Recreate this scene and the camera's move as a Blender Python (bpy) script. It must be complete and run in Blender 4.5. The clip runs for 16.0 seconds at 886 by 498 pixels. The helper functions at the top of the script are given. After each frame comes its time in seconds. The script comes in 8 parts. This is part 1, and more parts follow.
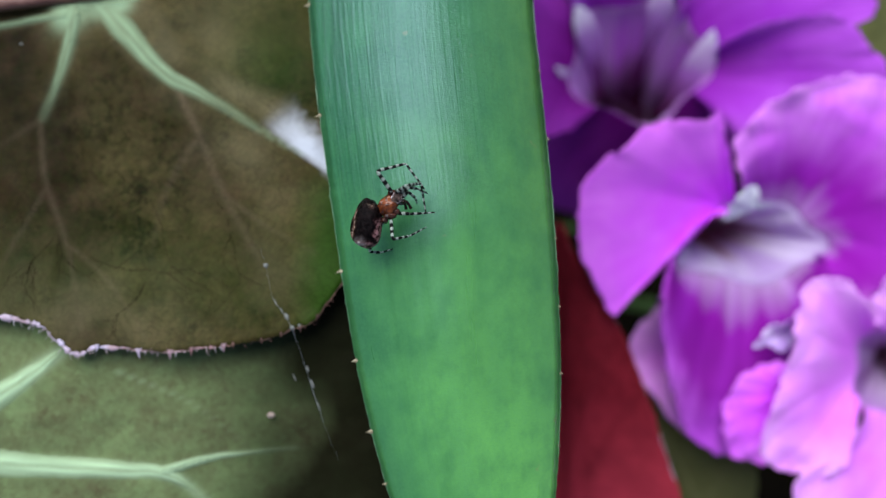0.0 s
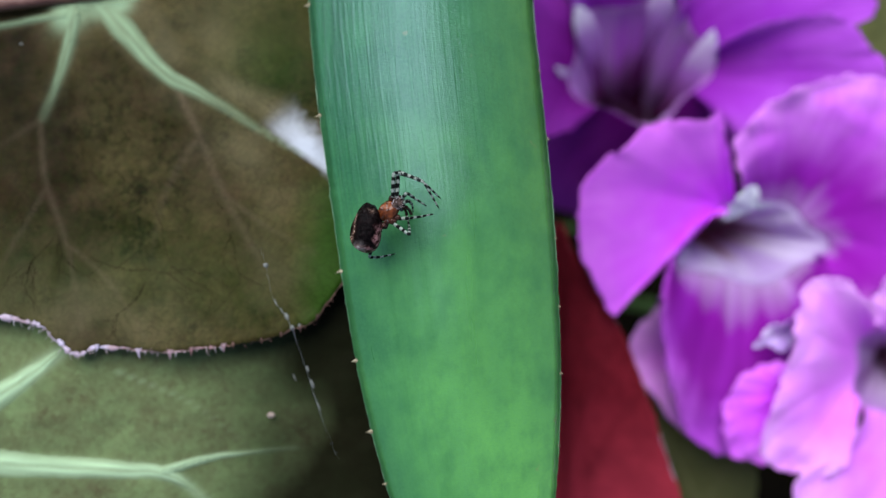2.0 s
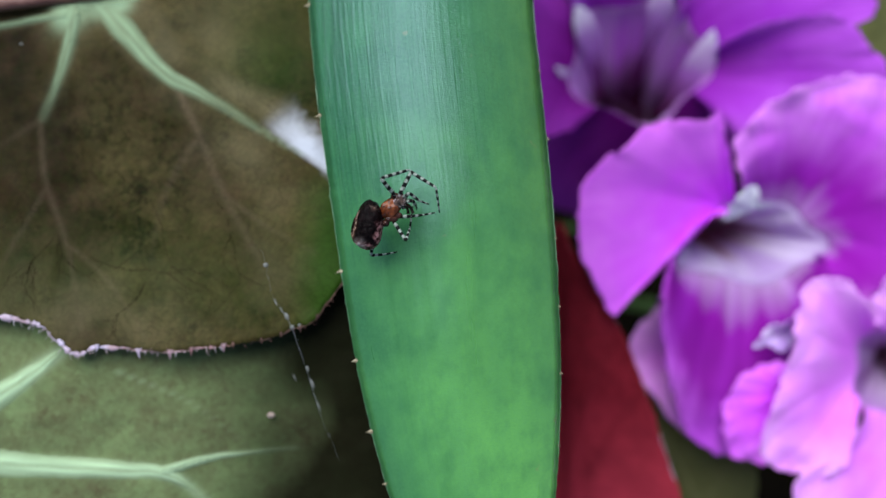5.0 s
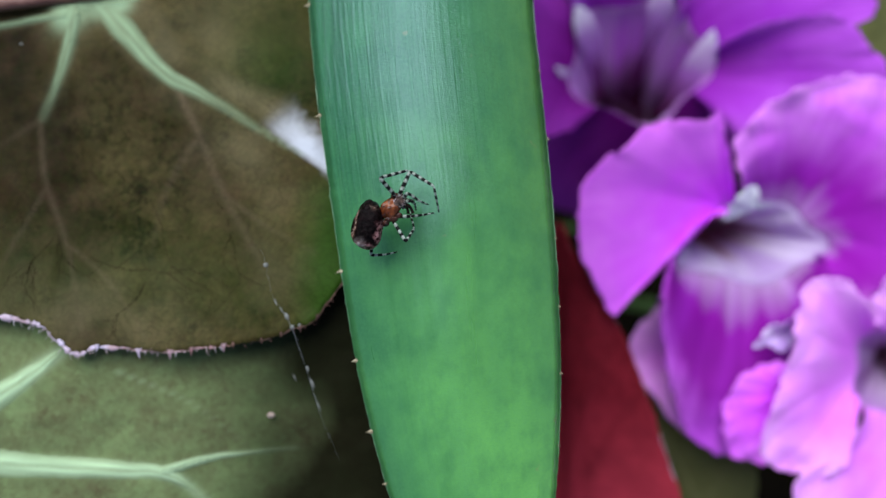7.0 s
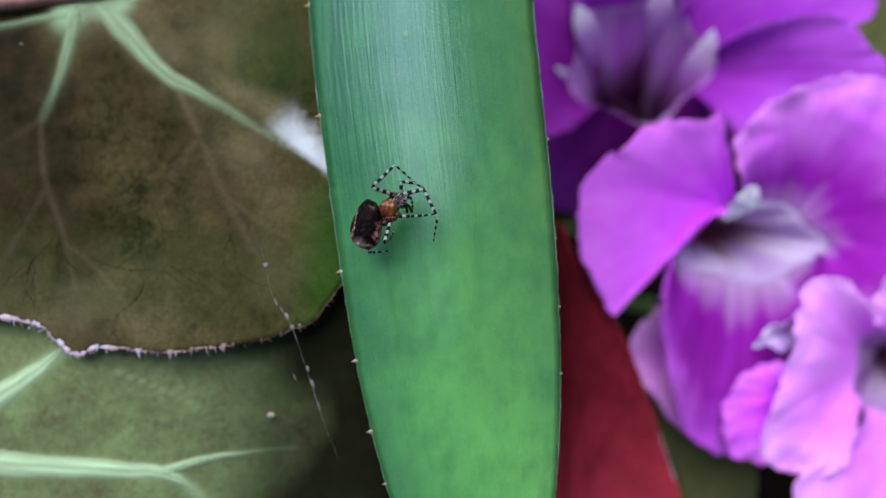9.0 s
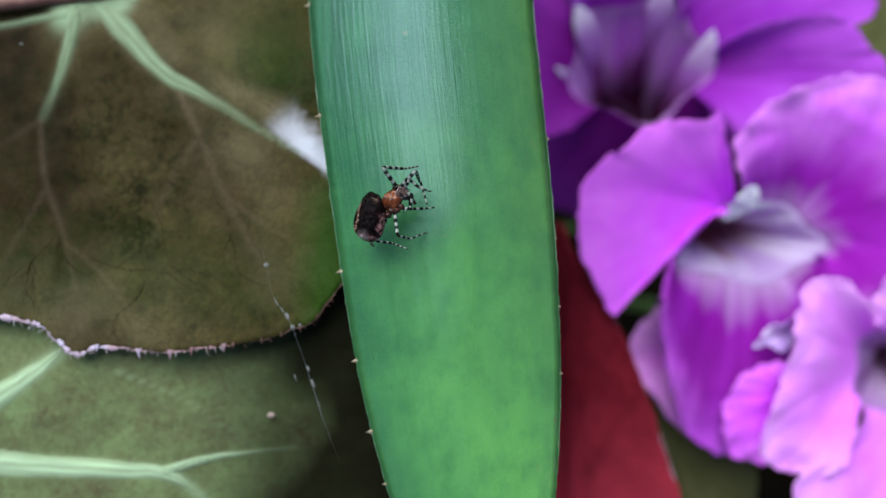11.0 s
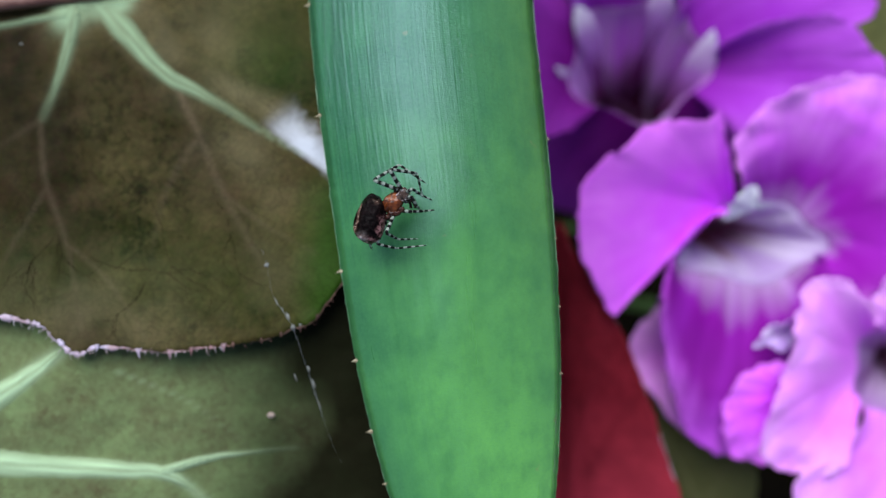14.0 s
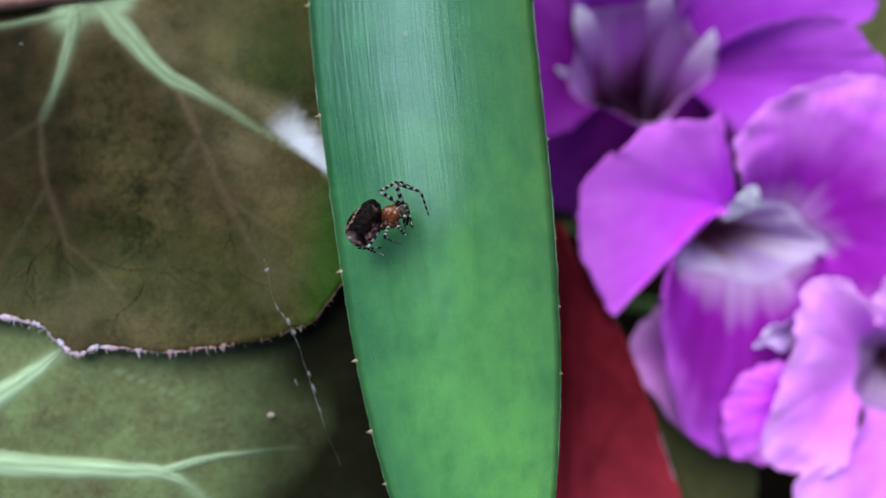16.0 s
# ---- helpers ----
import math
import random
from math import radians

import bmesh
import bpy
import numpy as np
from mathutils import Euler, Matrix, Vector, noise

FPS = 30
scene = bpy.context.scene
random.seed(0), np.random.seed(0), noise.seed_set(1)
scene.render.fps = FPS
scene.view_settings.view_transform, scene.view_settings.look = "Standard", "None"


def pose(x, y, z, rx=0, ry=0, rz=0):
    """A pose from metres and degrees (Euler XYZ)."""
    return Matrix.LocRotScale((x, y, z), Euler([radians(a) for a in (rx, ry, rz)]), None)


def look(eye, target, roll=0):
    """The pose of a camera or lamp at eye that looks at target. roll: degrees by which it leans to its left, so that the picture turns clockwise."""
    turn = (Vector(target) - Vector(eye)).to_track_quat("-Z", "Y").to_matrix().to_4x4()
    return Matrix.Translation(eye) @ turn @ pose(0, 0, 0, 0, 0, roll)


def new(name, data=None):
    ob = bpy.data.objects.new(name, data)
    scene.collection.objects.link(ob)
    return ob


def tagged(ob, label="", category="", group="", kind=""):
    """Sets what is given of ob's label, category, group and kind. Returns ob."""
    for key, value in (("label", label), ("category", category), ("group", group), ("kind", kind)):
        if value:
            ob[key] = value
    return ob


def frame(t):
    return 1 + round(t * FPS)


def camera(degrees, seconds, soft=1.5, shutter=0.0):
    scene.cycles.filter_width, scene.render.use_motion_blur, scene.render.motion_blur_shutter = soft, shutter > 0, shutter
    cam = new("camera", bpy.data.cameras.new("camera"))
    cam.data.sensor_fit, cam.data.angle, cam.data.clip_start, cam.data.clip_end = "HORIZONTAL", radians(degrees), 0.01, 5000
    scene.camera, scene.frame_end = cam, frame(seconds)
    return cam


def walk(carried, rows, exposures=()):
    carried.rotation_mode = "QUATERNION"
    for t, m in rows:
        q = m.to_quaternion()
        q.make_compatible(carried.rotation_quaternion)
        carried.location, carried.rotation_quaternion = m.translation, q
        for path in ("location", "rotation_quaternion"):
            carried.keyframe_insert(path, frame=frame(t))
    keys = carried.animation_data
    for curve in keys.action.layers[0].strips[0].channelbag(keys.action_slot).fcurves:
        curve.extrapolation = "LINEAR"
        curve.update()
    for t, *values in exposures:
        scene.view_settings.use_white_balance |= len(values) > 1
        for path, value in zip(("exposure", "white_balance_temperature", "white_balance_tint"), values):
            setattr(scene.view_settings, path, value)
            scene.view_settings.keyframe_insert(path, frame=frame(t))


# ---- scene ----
cam = camera(50, 16.0, soft=1.3)
cam.data.dof.use_dof = True
cam.data.dof.focus_distance = 0.171
cam.data.dof.aperture_fstop = 6.6
walk(cam, [(0.0, pose(0, 0, 0.468)), (16.0, pose(0, 0, 0.468))], exposures=[(0.0, 0.0), (16.0, 0.0)])

# ---- light: an overcast sky straight above the plants ----
world = bpy.data.worlds.new("sky")
scene.world = world
world.use_nodes = True
sky = world.node_tree.nodes.new("ShaderNodeTexSky")
sky.sky_type = "NISHITA"
sky.sun_disc = False
sky.sun_elevation = radians(51)
sky.sun_rotation = radians(-20)
background = world.node_tree.nodes["Background"]
background.inputs["Strength"].default_value = 0.11
world.node_tree.links.new(sky.outputs["Color"], background.inputs["Color"])
sun = new("sun", bpy.data.lights.new("sun", "SUN"))
sun.data.energy, sun.data.angle, sun.data.color = 4.0, radians(54), (0.90, 0.96, 1.0)
sun.matrix_world = look((-0.23, 0.62, 1.07), (0, 0, 0.3))


# ---- materials ----
class Nodes:
    """A material's node tree with short calls."""

    def __init__(self, name, rough=0.5, **inputs):
        self.mat = bpy.data.materials.new(name)
        self.mat.use_nodes = True
        self.tree = self.mat.node_tree
        self.bsdf = self.tree.nodes["Principled BSDF"]
        self.bsdf.inputs["Roughness"].default_value = rough
        for key, value in inputs.items():
            self.bsdf.inputs[key.replace("_", " ")].default_value = value

    def add(self, kind, **values):
        node = self.tree.nodes.new("ShaderNode" + kind)
        for key, value in values.items():
            node.inputs[key.replace("_", " ")].default_value = value
        return node

    def join(self, a, b):
        self.tree.links.new(a, b)

    def coords(self, kind="Object", scale=(1, 1, 1)):
        source, mapping = self.add("TexCoord"), self.add("Mapping", Scale=scale)
        self.join(source.outputs[kind], mapping.inputs["Vector"])
        return mapping.outputs["Vector"]

    def noise(self, vector, scale, detail=4.0, rough=0.55, low=0.35, high=0.65, distort=0.0):
        tex = self.add("TexNoise", Scale=scale, Detail=detail, Roughness=rough, Distortion=distort)
        self.join(vector, tex.inputs["Vector"])
        return self.range(tex.outputs["Fac"], low, high)

    def range(self, value, low, high, to_low=0.0, to_high=1.0):
        node = self.add("MapRange", From_Min=low, From_Max=high, To_Min=to_low, To_Max=to_high)
        self.join(value, node.inputs["Value"])
        return node.outputs["Result"]

    def math(self, operation, a, b):
        node = self.add("Math")
        node.operation = operation
        for value, socket in ((a, node.inputs[0]), (b, node.inputs[1])):
            if isinstance(value, (int, float)):
                socket.default_value = value
            else:
                self.join(value, socket)
        return node.outputs[0]

    def mix(self, fac, a, b, blend="MIX"):
        node = self.tree.nodes.new("ShaderNodeMix")
        node.data_type, node.blend_type = "RGBA", blend
        for value, socket in ((fac, node.inputs[0]), (a, node.inputs[6]), (b, node.inputs[7])):
            if isinstance(value, (int, float)):
                socket.default_value = value
            elif isinstance(value, tuple):
                socket.default_value = (*value, 1)
            else:
                self.join(value, socket)
        return node.outputs[2]

    def attribute(self, name):
        node = self.add("Attribute")
        node.attribute_name = name
        return node.outputs["Fac"]

    def uv(self):
        source, split = self.add("TexCoord"), self.add("SeparateXYZ")
        self.join(source.outputs["UV"], split.inputs[0])
        return source.outputs["UV"], split.outputs[0], split.outputs[1]

    def bump(self, height, strength, distance):
        node = self.add("Bump", Strength=strength, Distance=distance)
        self.join(height, node.inputs["Height"])
        self.join(node.outputs["Normal"], self.bsdf.inputs["Normal"])

    def color(self, value):
        self.join(value, self.bsdf.inputs["Base Color"])
        return self.mat

    def thin(self, value, share):
        """Lets part of the light through, as leaves and petals do."""
        glow, blend = self.add("BsdfTranslucent"), self.add("MixShader", Fac=share)
        self.join(value, glow.inputs["Color"])
        self.join(self.bsdf.outputs[0], blend.inputs[1])
        self.join(glow.outputs[0], blend.inputs[2])
        self.join(blend.outputs[0], self.tree.nodes["Material Output"].inputs["Surface"])
        return self.color(value)


def begonia_material(name, dark, light, edge, rib, rough, halo=(0.16, 0.13, 0.075), net_share=0.2, zones=0.0, warm_dark=(0.022, 0.012, 0.005), warm=(0.085, 0.052, 0.026), spread=(0.0, 1.0)):
    n = Nodes(name, rough, Specular_IOR_Level=0.03)
    at = n.coords()
    blotch = n.noise(at, 42, 4, 0.6, 0.36, 0.64)
    mottle = n.noise(at, 150, 5, 0.65, 0.30, 0.72)
    speck = n.noise(at, 700, 3, 0.6, 0.3, 0.75)
    areole = n.add("TexVoronoi", Scale=950.0, Randomness=1.0)
    n.join(at, areole.inputs["Vector"])
    tone = n.range(areole.outputs["Color"], 0.0, 1.0)
    col = n.mix(n.range(n.math("ADD", n.math("MULTIPLY", blotch, 0.34), n.math("ADD", n.math("MULTIPLY", mottle, 0.40), n.math("MULTIPLY", tone, 0.26))), *spread), dark, light)
    warmth = n.math("ADD", n.math("MULTIPLY", n.noise(at, 75, 4, 0.6, 0.42, 0.62), zones * 0.6), n.attribute("warm"))
    col = n.mix(n.range(warmth, 0.0, 1.0), col, n.mix(mottle, warm_dark, warm))
    col = n.mix(n.math("MULTIPLY", speck, 0.2), col, edge)
    col = n.mix(n.attribute("tint"), col, edge)
    col = n.mix(n.math("MULTIPLY", n.attribute("brown"), 0.58), col, (0.165, 0.118, 0.072))
    col = n.mix(n.attribute("halo"), col, halo)
    cells = n.add("TexVoronoi", Scale=260.0)
    cells.feature = "DISTANCE_TO_EDGE"
    bend = n.add("TexNoise", Scale=120.0, Detail=3.0)
    n.join(at, bend.inputs["Vector"])
    push = n.mix(0.012, at, bend.outputs["Color"], "ADD")
    n.join(push, cells.inputs["Vector"])
    net = n.range(cells.outputs["Distance"], 0.0, 0.05, 1.0, 0.0)
    fine = n.add("TexVoronoi", Scale=640.0)
    fine.feature = "DISTANCE_TO_EDGE"
    n.join(push, fine.inputs["Vector"])
    mesh = n.range(fine.outputs["Distance"], 0.0, 0.16, 1.0, 0.0)
    col = n.mix(n.math("MULTIPLY", mesh, net_share), col, n.mix(0.55, col, dark))
    # Reflected sky near the aloe, put into the colour as bluish white.
    col = n.mix(n.attribute("sky_sheen"), col, (0.72, 0.74, 0.82))
    netted = n.noise(at, 60, 2, 0.5, 0.38, 0.6)
    bare = n.range(n.attribute("sky_sheen"), 0.0, 0.6, 1.0, 0.25)
    col = n.mix(n.math("MULTIPLY", n.math("MULTIPLY", net, netted), n.math("MULTIPLY", bare, net_share)), col, (0.018, 0.014, 0.008))
    col = n.mix(n.attribute("vein"), col, rib)
    # Dark pigment zone on the upper leaf, the aloe's shade on the lower.
    col = n.mix(n.attribute("bronze_and_shade"), col, (0.008, 0.007, 0.003))
    grain = n.math("ADD", n.math("MULTIPLY", speck, 0.35), n.math("MULTIPLY", net, -0.4))
    n.bump(grain, 0.25, 0.0003)
    return n.thin(col, 0.12)


def petal_material(name, tone, deep, pale, white_to, deep_at, side=0.0):
    """Purple petal: UV x runs across, y from the throat outwards."""
    n = Nodes(name, 0.65, Specular_IOR_Level=0.04)
    uv, across, along = n.uv()
    at = n.coords()
    streak = n.noise(n.coords("UV", (15, 1.0, 1)), 1.0, 3, 0.5, 0.2, 0.8)
    fine = n.noise(n.coords("UV", (90, 3.0, 1)), 1.0, 3, 0.6, 0.3, 0.7)
    cloud = n.noise(at, 70, 4, 0.6, 0.35, 0.68)
    outer = n.range(along, 0.45, 1.0, 0.0, 0.6)
    col = n.mix(n.math("ADD", n.math("MULTIPLY", cloud, 0.4), outer), tone, pale)
    col = n.mix(n.math("MULTIPLY", fine, 0.22), col, deep)
    reach = n.math("ADD", along, n.math("MULTIPLY", streak, 0.28))
    # side deepens one flank of the petal, its shade put into the colour.
    inner = n.math("SUBTRACT", reach, n.range(across, 0.40, 0.75, 0.0, side))
    col = n.mix(n.range(inner, deep_at + 0.45, deep_at, 0.0, 0.9), col, deep)
    bands = n.noise(n.coords("UV", (8, 0.5, 1)), 1.0, 2, 0.5, 0.45, 0.65)
    col = n.mix(n.math("MULTIPLY", bands, 0.28), col, tone)
    col = n.mix(n.range(reach, white_to + 0.42, white_to - 0.12, 0.0, 0.75), col, (0.74, 0.64, 0.78))
    rumple = n.math("ADD", n.math("MULTIPLY", fine, 0.25), cloud)
    n.bump(rumple, 0.12, 0.0006)
    return n.thin(col, 0.10)


def throat_material(name, rim, at_depth, streaks, wine, between, collar=(0.60, 0.28, 0.70)):
    """Pale mouth that runs down in streaks into a dark wine-red tube."""
    n = Nodes(name, 0.6, Specular_IOR_Level=0.2)
    uv, across, along = n.uv()
    streak = n.noise(n.coords("UV", (streaks, 0.5, 1)), 1.0, 2, 0.5, 0.35, 0.65)
    lobes = n.noise(n.coords("UV", (streaks * 0.9, 0.25, 3)), 1.0, 1, 0.4, 0.40, 0.58)
    rim = n.mix(lobes, between, rim)
    depth = n.math("ADD", along, n.math("MULTIPLY", streak, 0.35))
    col = n.mix(n.range(depth, at_depth, at_depth + 0.42), wine, rim)
    col = n.mix(n.range(n.math("ADD", along, n.math("MULTIPLY", streak, 0.1)), 0.72, 1.02, 0.0, 0.85), col, collar)
    n.bump(streak, 0.3, 0.0005)
    return n.thin(col, 0.45)


def fold_material():
    """Whitish at the mouth's rim, purple and then wine-red further down the throat."""
    n = Nodes("throat_fold", 0.7, Specular_IOR_Level=0.05)
    uv, across, along = n.uv()
    at = n.coords()
    depth = n.math("ADD", along, n.math("MULTIPLY", n.noise(at, 160, 3), 0.12))
    col = n.mix(n.range(depth, 0.14, 0.50), (0.84, 0.76, 0.90), (0.62, 0.27, 0.72))
    col = n.mix(n.range(depth, 0.55, 0.95), col, (0.09, 0.010, 0.05))
    return n.thin(col, 0.1)


def aloe_material():
    # Gloss tinted blue in place of the sky's own reflection.
    n = Nodes("aloe_skin", 0.24, Specular_IOR_Level=0.75, Specular_Tint=(0.62, 0.84, 1.0, 1.0))
    uv, across, along = n.uv()
    at = n.coords()
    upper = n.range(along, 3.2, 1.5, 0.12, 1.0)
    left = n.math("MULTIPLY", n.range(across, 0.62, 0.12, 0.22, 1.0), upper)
    lines = n.noise(n.coords("UV", (50, 1.3, 1)), 1.0, 4, 0.65, 0.38, 0.62)
    threads = n.noise(n.coords("UV", (120, 1.0, 1)), 1.0, 2, 0.5, 0.45, 0.62)
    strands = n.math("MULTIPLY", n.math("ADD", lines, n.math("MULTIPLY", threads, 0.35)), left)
    broad = n.noise(n.coords("UV", (12, 0.5, 1)), 1.0, 3, 0.5, 0.35, 0.65)
    crinkle = n.noise(n.coords("UV", (60, 110, 1)), 1.0, 3, 0.6, 0.40, 0.72)
    patch = n.noise(at, 75, 5, 0.6, 0.38, 0.62)
    col = n.mix(patch, (0.016, 0.112, 0.038), (0.032, 0.168, 0.048))
    # Bluish sky gloss of the aloe's upper end, put into the base colour.
    blue_sheen = n.mix(patch, (0.016, 0.112, 0.055), (0.030, 0.168, 0.068))
    col = n.mix(n.range(along, 2.6, 1.6, 0.0, 1.0), col, blue_sheen)
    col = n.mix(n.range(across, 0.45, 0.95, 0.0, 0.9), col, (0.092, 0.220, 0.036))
    tip = n.range(n.math("ADD", along, n.math("MULTIPLY", patch, 0.3)), 2.5, 4.2, 0.0, 1.0)
    # Left half held darker: shading of the rounded leaf put into its colour.
    tip = n.math("MULTIPLY", tip, n.range(across, 0.05, 0.55, 0.2, 0.95))
    col = n.mix(tip, col, (0.185, 0.53, 0.100))
    shade = n.noise(n.coords("Object", (40, 16, 1)), 1.0, 3, 0.5, 0.45, 0.7)
    col = n.mix(n.math("MULTIPLY", shade, 0.5), col, (0.024, 0.13, 0.045))
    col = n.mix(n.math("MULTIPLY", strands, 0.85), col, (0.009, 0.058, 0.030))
    col = n.mix(n.math("MULTIPLY", broad, 0.14), col, (0.085, 0.30, 0.10))
    col = n.mix(n.math("MULTIPLY", crinkle, 0.14), col, (0.02, 0.12, 0.042))
    grain = n.noise(at, 1500, 3, 0.7, 0.35, 0.7)
    col = n.mix(n.math("MULTIPLY", grain, 0.25), col, (0.10, 0.32, 0.12))
    blot = n.noise(n.coords("Object", (260, 170, 1)), 1.0, 4, 0.6, 0.4, 0.7)
    col = n.mix(n.math("MULTIPLY", blot, 0.38), col, (0.018, 0.11, 0.04))
    spots = n.noise(at, 260, 2, 0.5, 0.76, 0.8)
    col = n.mix(n.math("MULTIPLY", spots, 0.35), col, (0.25, 0.2, 0.1))
    height = n.math("ADD", n.math("MULTIPLY", strands, -0.8), n.math("MULTIPLY", n.math("MULTIPLY", crinkle, upper), 0.22))
    n.bump(height, 0.5, 0.0003)
    n.join(n.range(n.math("ADD", broad, strands), 0, 1.6, 0.27, 0.42), n.bsdf.inputs["Roughness"])
    return n.color(col)


def plain_material(name, a, b, scale, rough=0.5, grain=0.3, **inputs):
    n = Nodes(name, rough, **inputs)
    at = n.coords()
    col = n.mix(n.noise(at, scale), a, b)
    n.bump(n.noise(at, scale * 4), grain, 0.0005)
    return n.color(col)


def soil_material():
    n = Nodes("soil", 0.95, Specular_IOR_Level=0.02)
    at = n.coords()
    col = n.mix(n.noise(at, 60, 8, 0.7), (0.005, 0.004, 0.0025), (0.018, 0.013, 0.008))
    n.bump(n.noise(at, 220, 6, 0.7), 1.0, 0.004)
    return n.color(col)


def banded_material():
    """Black and white rings along a leg; UV y runs along it in millimetres."""
    n = Nodes("banded_leg", 0.3, Specular_IOR_Level=0.05)
    uv, across, along = n.uv()
    at = n.coords()
    wave = n.add("Math")
    wave.operation = "SINE"
    wobble = n.noise(at, 2200, 2, 0.5, 0.3, 0.7)
    n.join(n.math("ADD", n.math("MULTIPLY", along, 4.4), n.math("MULTIPLY", wobble, 1.3)), wave.inputs[0])
    ring = n.range(wave.outputs[0], 0.02, 0.40)
    col = n.mix(ring, (0.008, 0.008, 0.008), (0.32, 0.36, 0.31))
    col = n.mix(n.math("MULTIPLY", n.noise(at, 5200, 2, 0.5, 0.55, 0.7), 0.6), col, (0.03, 0.025, 0.02))
    return n.color(col)


def shell_material():
    n = Nodes("orange_shell", 0.22, Specular_IOR_Level=0.4)
    at = n.coords()
    patch = n.noise(at, 700, 3, 0.5, 0.4, 0.6)
    col = n.mix(patch, (0.085, 0.020, 0.006), (0.25, 0.062, 0.015))
    stain = n.noise(at, 480, 3, 0.6, 0.35, 0.55)
    col = n.mix(n.math("MULTIPLY", n.attribute("dark"), stain), col, (0.012, 0.006, 0.004))
    n.bump(n.noise(at, 900, 2), 0.3, 0.0002)
    return n.color(col)


def abdomen_material():
    n = Nodes("abdomen_skin", 0.2, Specular_IOR_Level=0.05)
    at = n.coords()
    mottle = n.noise(at, 1500, 4, 0.6, 0.42, 0.6)
    fleck = n.noise(at, 3600, 3, 0.6, 0.55, 0.66)
    dark = n.mix(mottle, (0.003, 0.002, 0.002), (0.009, 0.005, 0.005))
    tan = n.mix(mottle, (0.02, 0.007, 0.006), (0.20, 0.10, 0.075))
    col = n.mix(n.attribute("border"), dark, tan)
    col = n.mix(n.math("MULTIPLY", fleck, n.attribute("border")), col, (0.66, 0.52, 0.40))
    col = n.mix(n.attribute("flank"), col, n.mix(mottle, (0.035, 0.010, 0.010), (0.34, 0.16, 0.16)))
    col = n.mix(n.attribute("tail"), col, n.mix(mottle, (0.30, 0.20, 0.18), (0.72, 0.62, 0.58)))
    n.bump(mottle, 0.5, 0.0002)
    return n.color(col)


M_UPPER = begonia_material("begonia_brown", (0.008, 0.005, 0.002), (0.114, 0.085, 0.030), (0.030, 0.070, 0.009), (0.33, 0.46, 0.27), 0.5, (0.23, 0.19, 0.10), 0.34, 0.6, (0.008, 0.005, 0.002), (0.064, 0.034, 0.018), (0.18, 0.82))
M_LOWER = begonia_material("begonia_green", (0.100, 0.070, 0.037), (0.245, 0.350, 0.138), (0.27, 0.36, 0.17), (0.58, 0.78, 0.47), 0.5, (0.21, 0.27, 0.115), 0.12, spread=(0.04, 0.96))
M_RED = begonia_material("begonia_red", (0.10, 0.005, 0.010), (0.28, 0.018, 0.033), (0.56, 0.048, 0.080), (0.07, 0.005, 0.008), 0.6, (0.15, 0.012, 0.018))
M_OLIVE = begonia_material("leaf_olive", (0.09, 0.095, 0.035), (0.15, 0.15, 0.055), (0.18, 0.17, 0.07), (0.2, 0.2, 0.09), 0.6)
M_VEINLET = plain_material("leaf_veinlet", (0.010, 0.007, 0.004), (0.035, 0.026, 0.013), 110, 0.9, Specular_IOR_Level=0.0)
M_RIM = plain_material("leaf_rim", (0.34, 0.18, 0.18), (0.80, 0.70, 0.90), 150, 0.6)
M_RIM_BROWN = plain_material("leaf_rim_brown", (0.06, 0.022, 0.016), (0.20, 0.095, 0.075), 260, 0.6)
M_RIM_PINK = plain_material("leaf_rim_pink", (0.22, 0.095, 0.085), (0.58, 0.38, 0.42), 160, 0.6)
M_HAIR = plain_material("leaf_hair", (0.50, 0.34, 0.32), (0.80, 0.70, 0.74), 500, 0.4)
M_STEM = plain_material("red_stem", (0.13, 0.05, 0.04), (0.24, 0.11, 0.085), 160, 0.5)
M_GREEN_STEM = plain_material("green_stem", (0.06, 0.12, 0.03), (0.10, 0.17, 0.05), 200, 0.5)
M_ALOE = aloe_material()
M_SPINE = plain_material("aloe_spine", (0.26, 0.19, 0.10), (0.50, 0.42, 0.28), 900, 0.45)
M_ALOE_RIM = plain_material("aloe_rim", (0.035, 0.14, 0.05), (0.17, 0.30, 0.17), 45, 0.4)
M_PETAL = petal_material("petal_purple", (0.78, 0.080, 0.97), (0.56, 0.016, 0.74), (0.92, 0.25, 0.99), -0.2, -0.5)
M_PETAL_RIM = petal_material("petal_light_rim", (0.74, 0.07, 0.94), (0.27, 0.003, 0.34), (0.95, 0.36, 0.99), -0.06, 0.32, 0.55)
M_PETAL_DEEP = petal_material("petal_magenta", (0.60, 0.05, 0.85), (0.21, 0.002, 0.25), (0.78, 0.20, 0.95), 0.0, 0.85)
# Back flower's petals: shade put into two darker copies of the purple.
M_PETAL_SHADE = petal_material("petal_shaded", (0.40, 0.040, 0.60), (0.22, 0.010, 0.32), (0.58, 0.13, 0.78), -0.3, 0.15)
M_PETAL_DEEP_SHADE = petal_material("petal_deep_shade", (0.27, 0.016, 0.33), (0.16, 0.004, 0.18), (0.42, 0.05, 0.52), -0.6, 0.15)
M_PETAL_PALE = petal_material("petal_pink", (0.86, 0.20, 0.93), (0.66, 0.08, 0.80), (0.96, 0.48, 0.98), -0.2, -0.6)
M_THROAT = throat_material("flower_throat", (0.90, 0.60, 0.97), 0.16, 12, (0.08, 0.008, 0.035), (0.84, 0.33, 0.95))
M_THROAT_MAUVE = throat_material("flower_throat_mauve", (0.78, 0.58, 0.82), 0.15, 9, (0.2, 0.06, 0.12), (0.5, 0.25, 0.55))
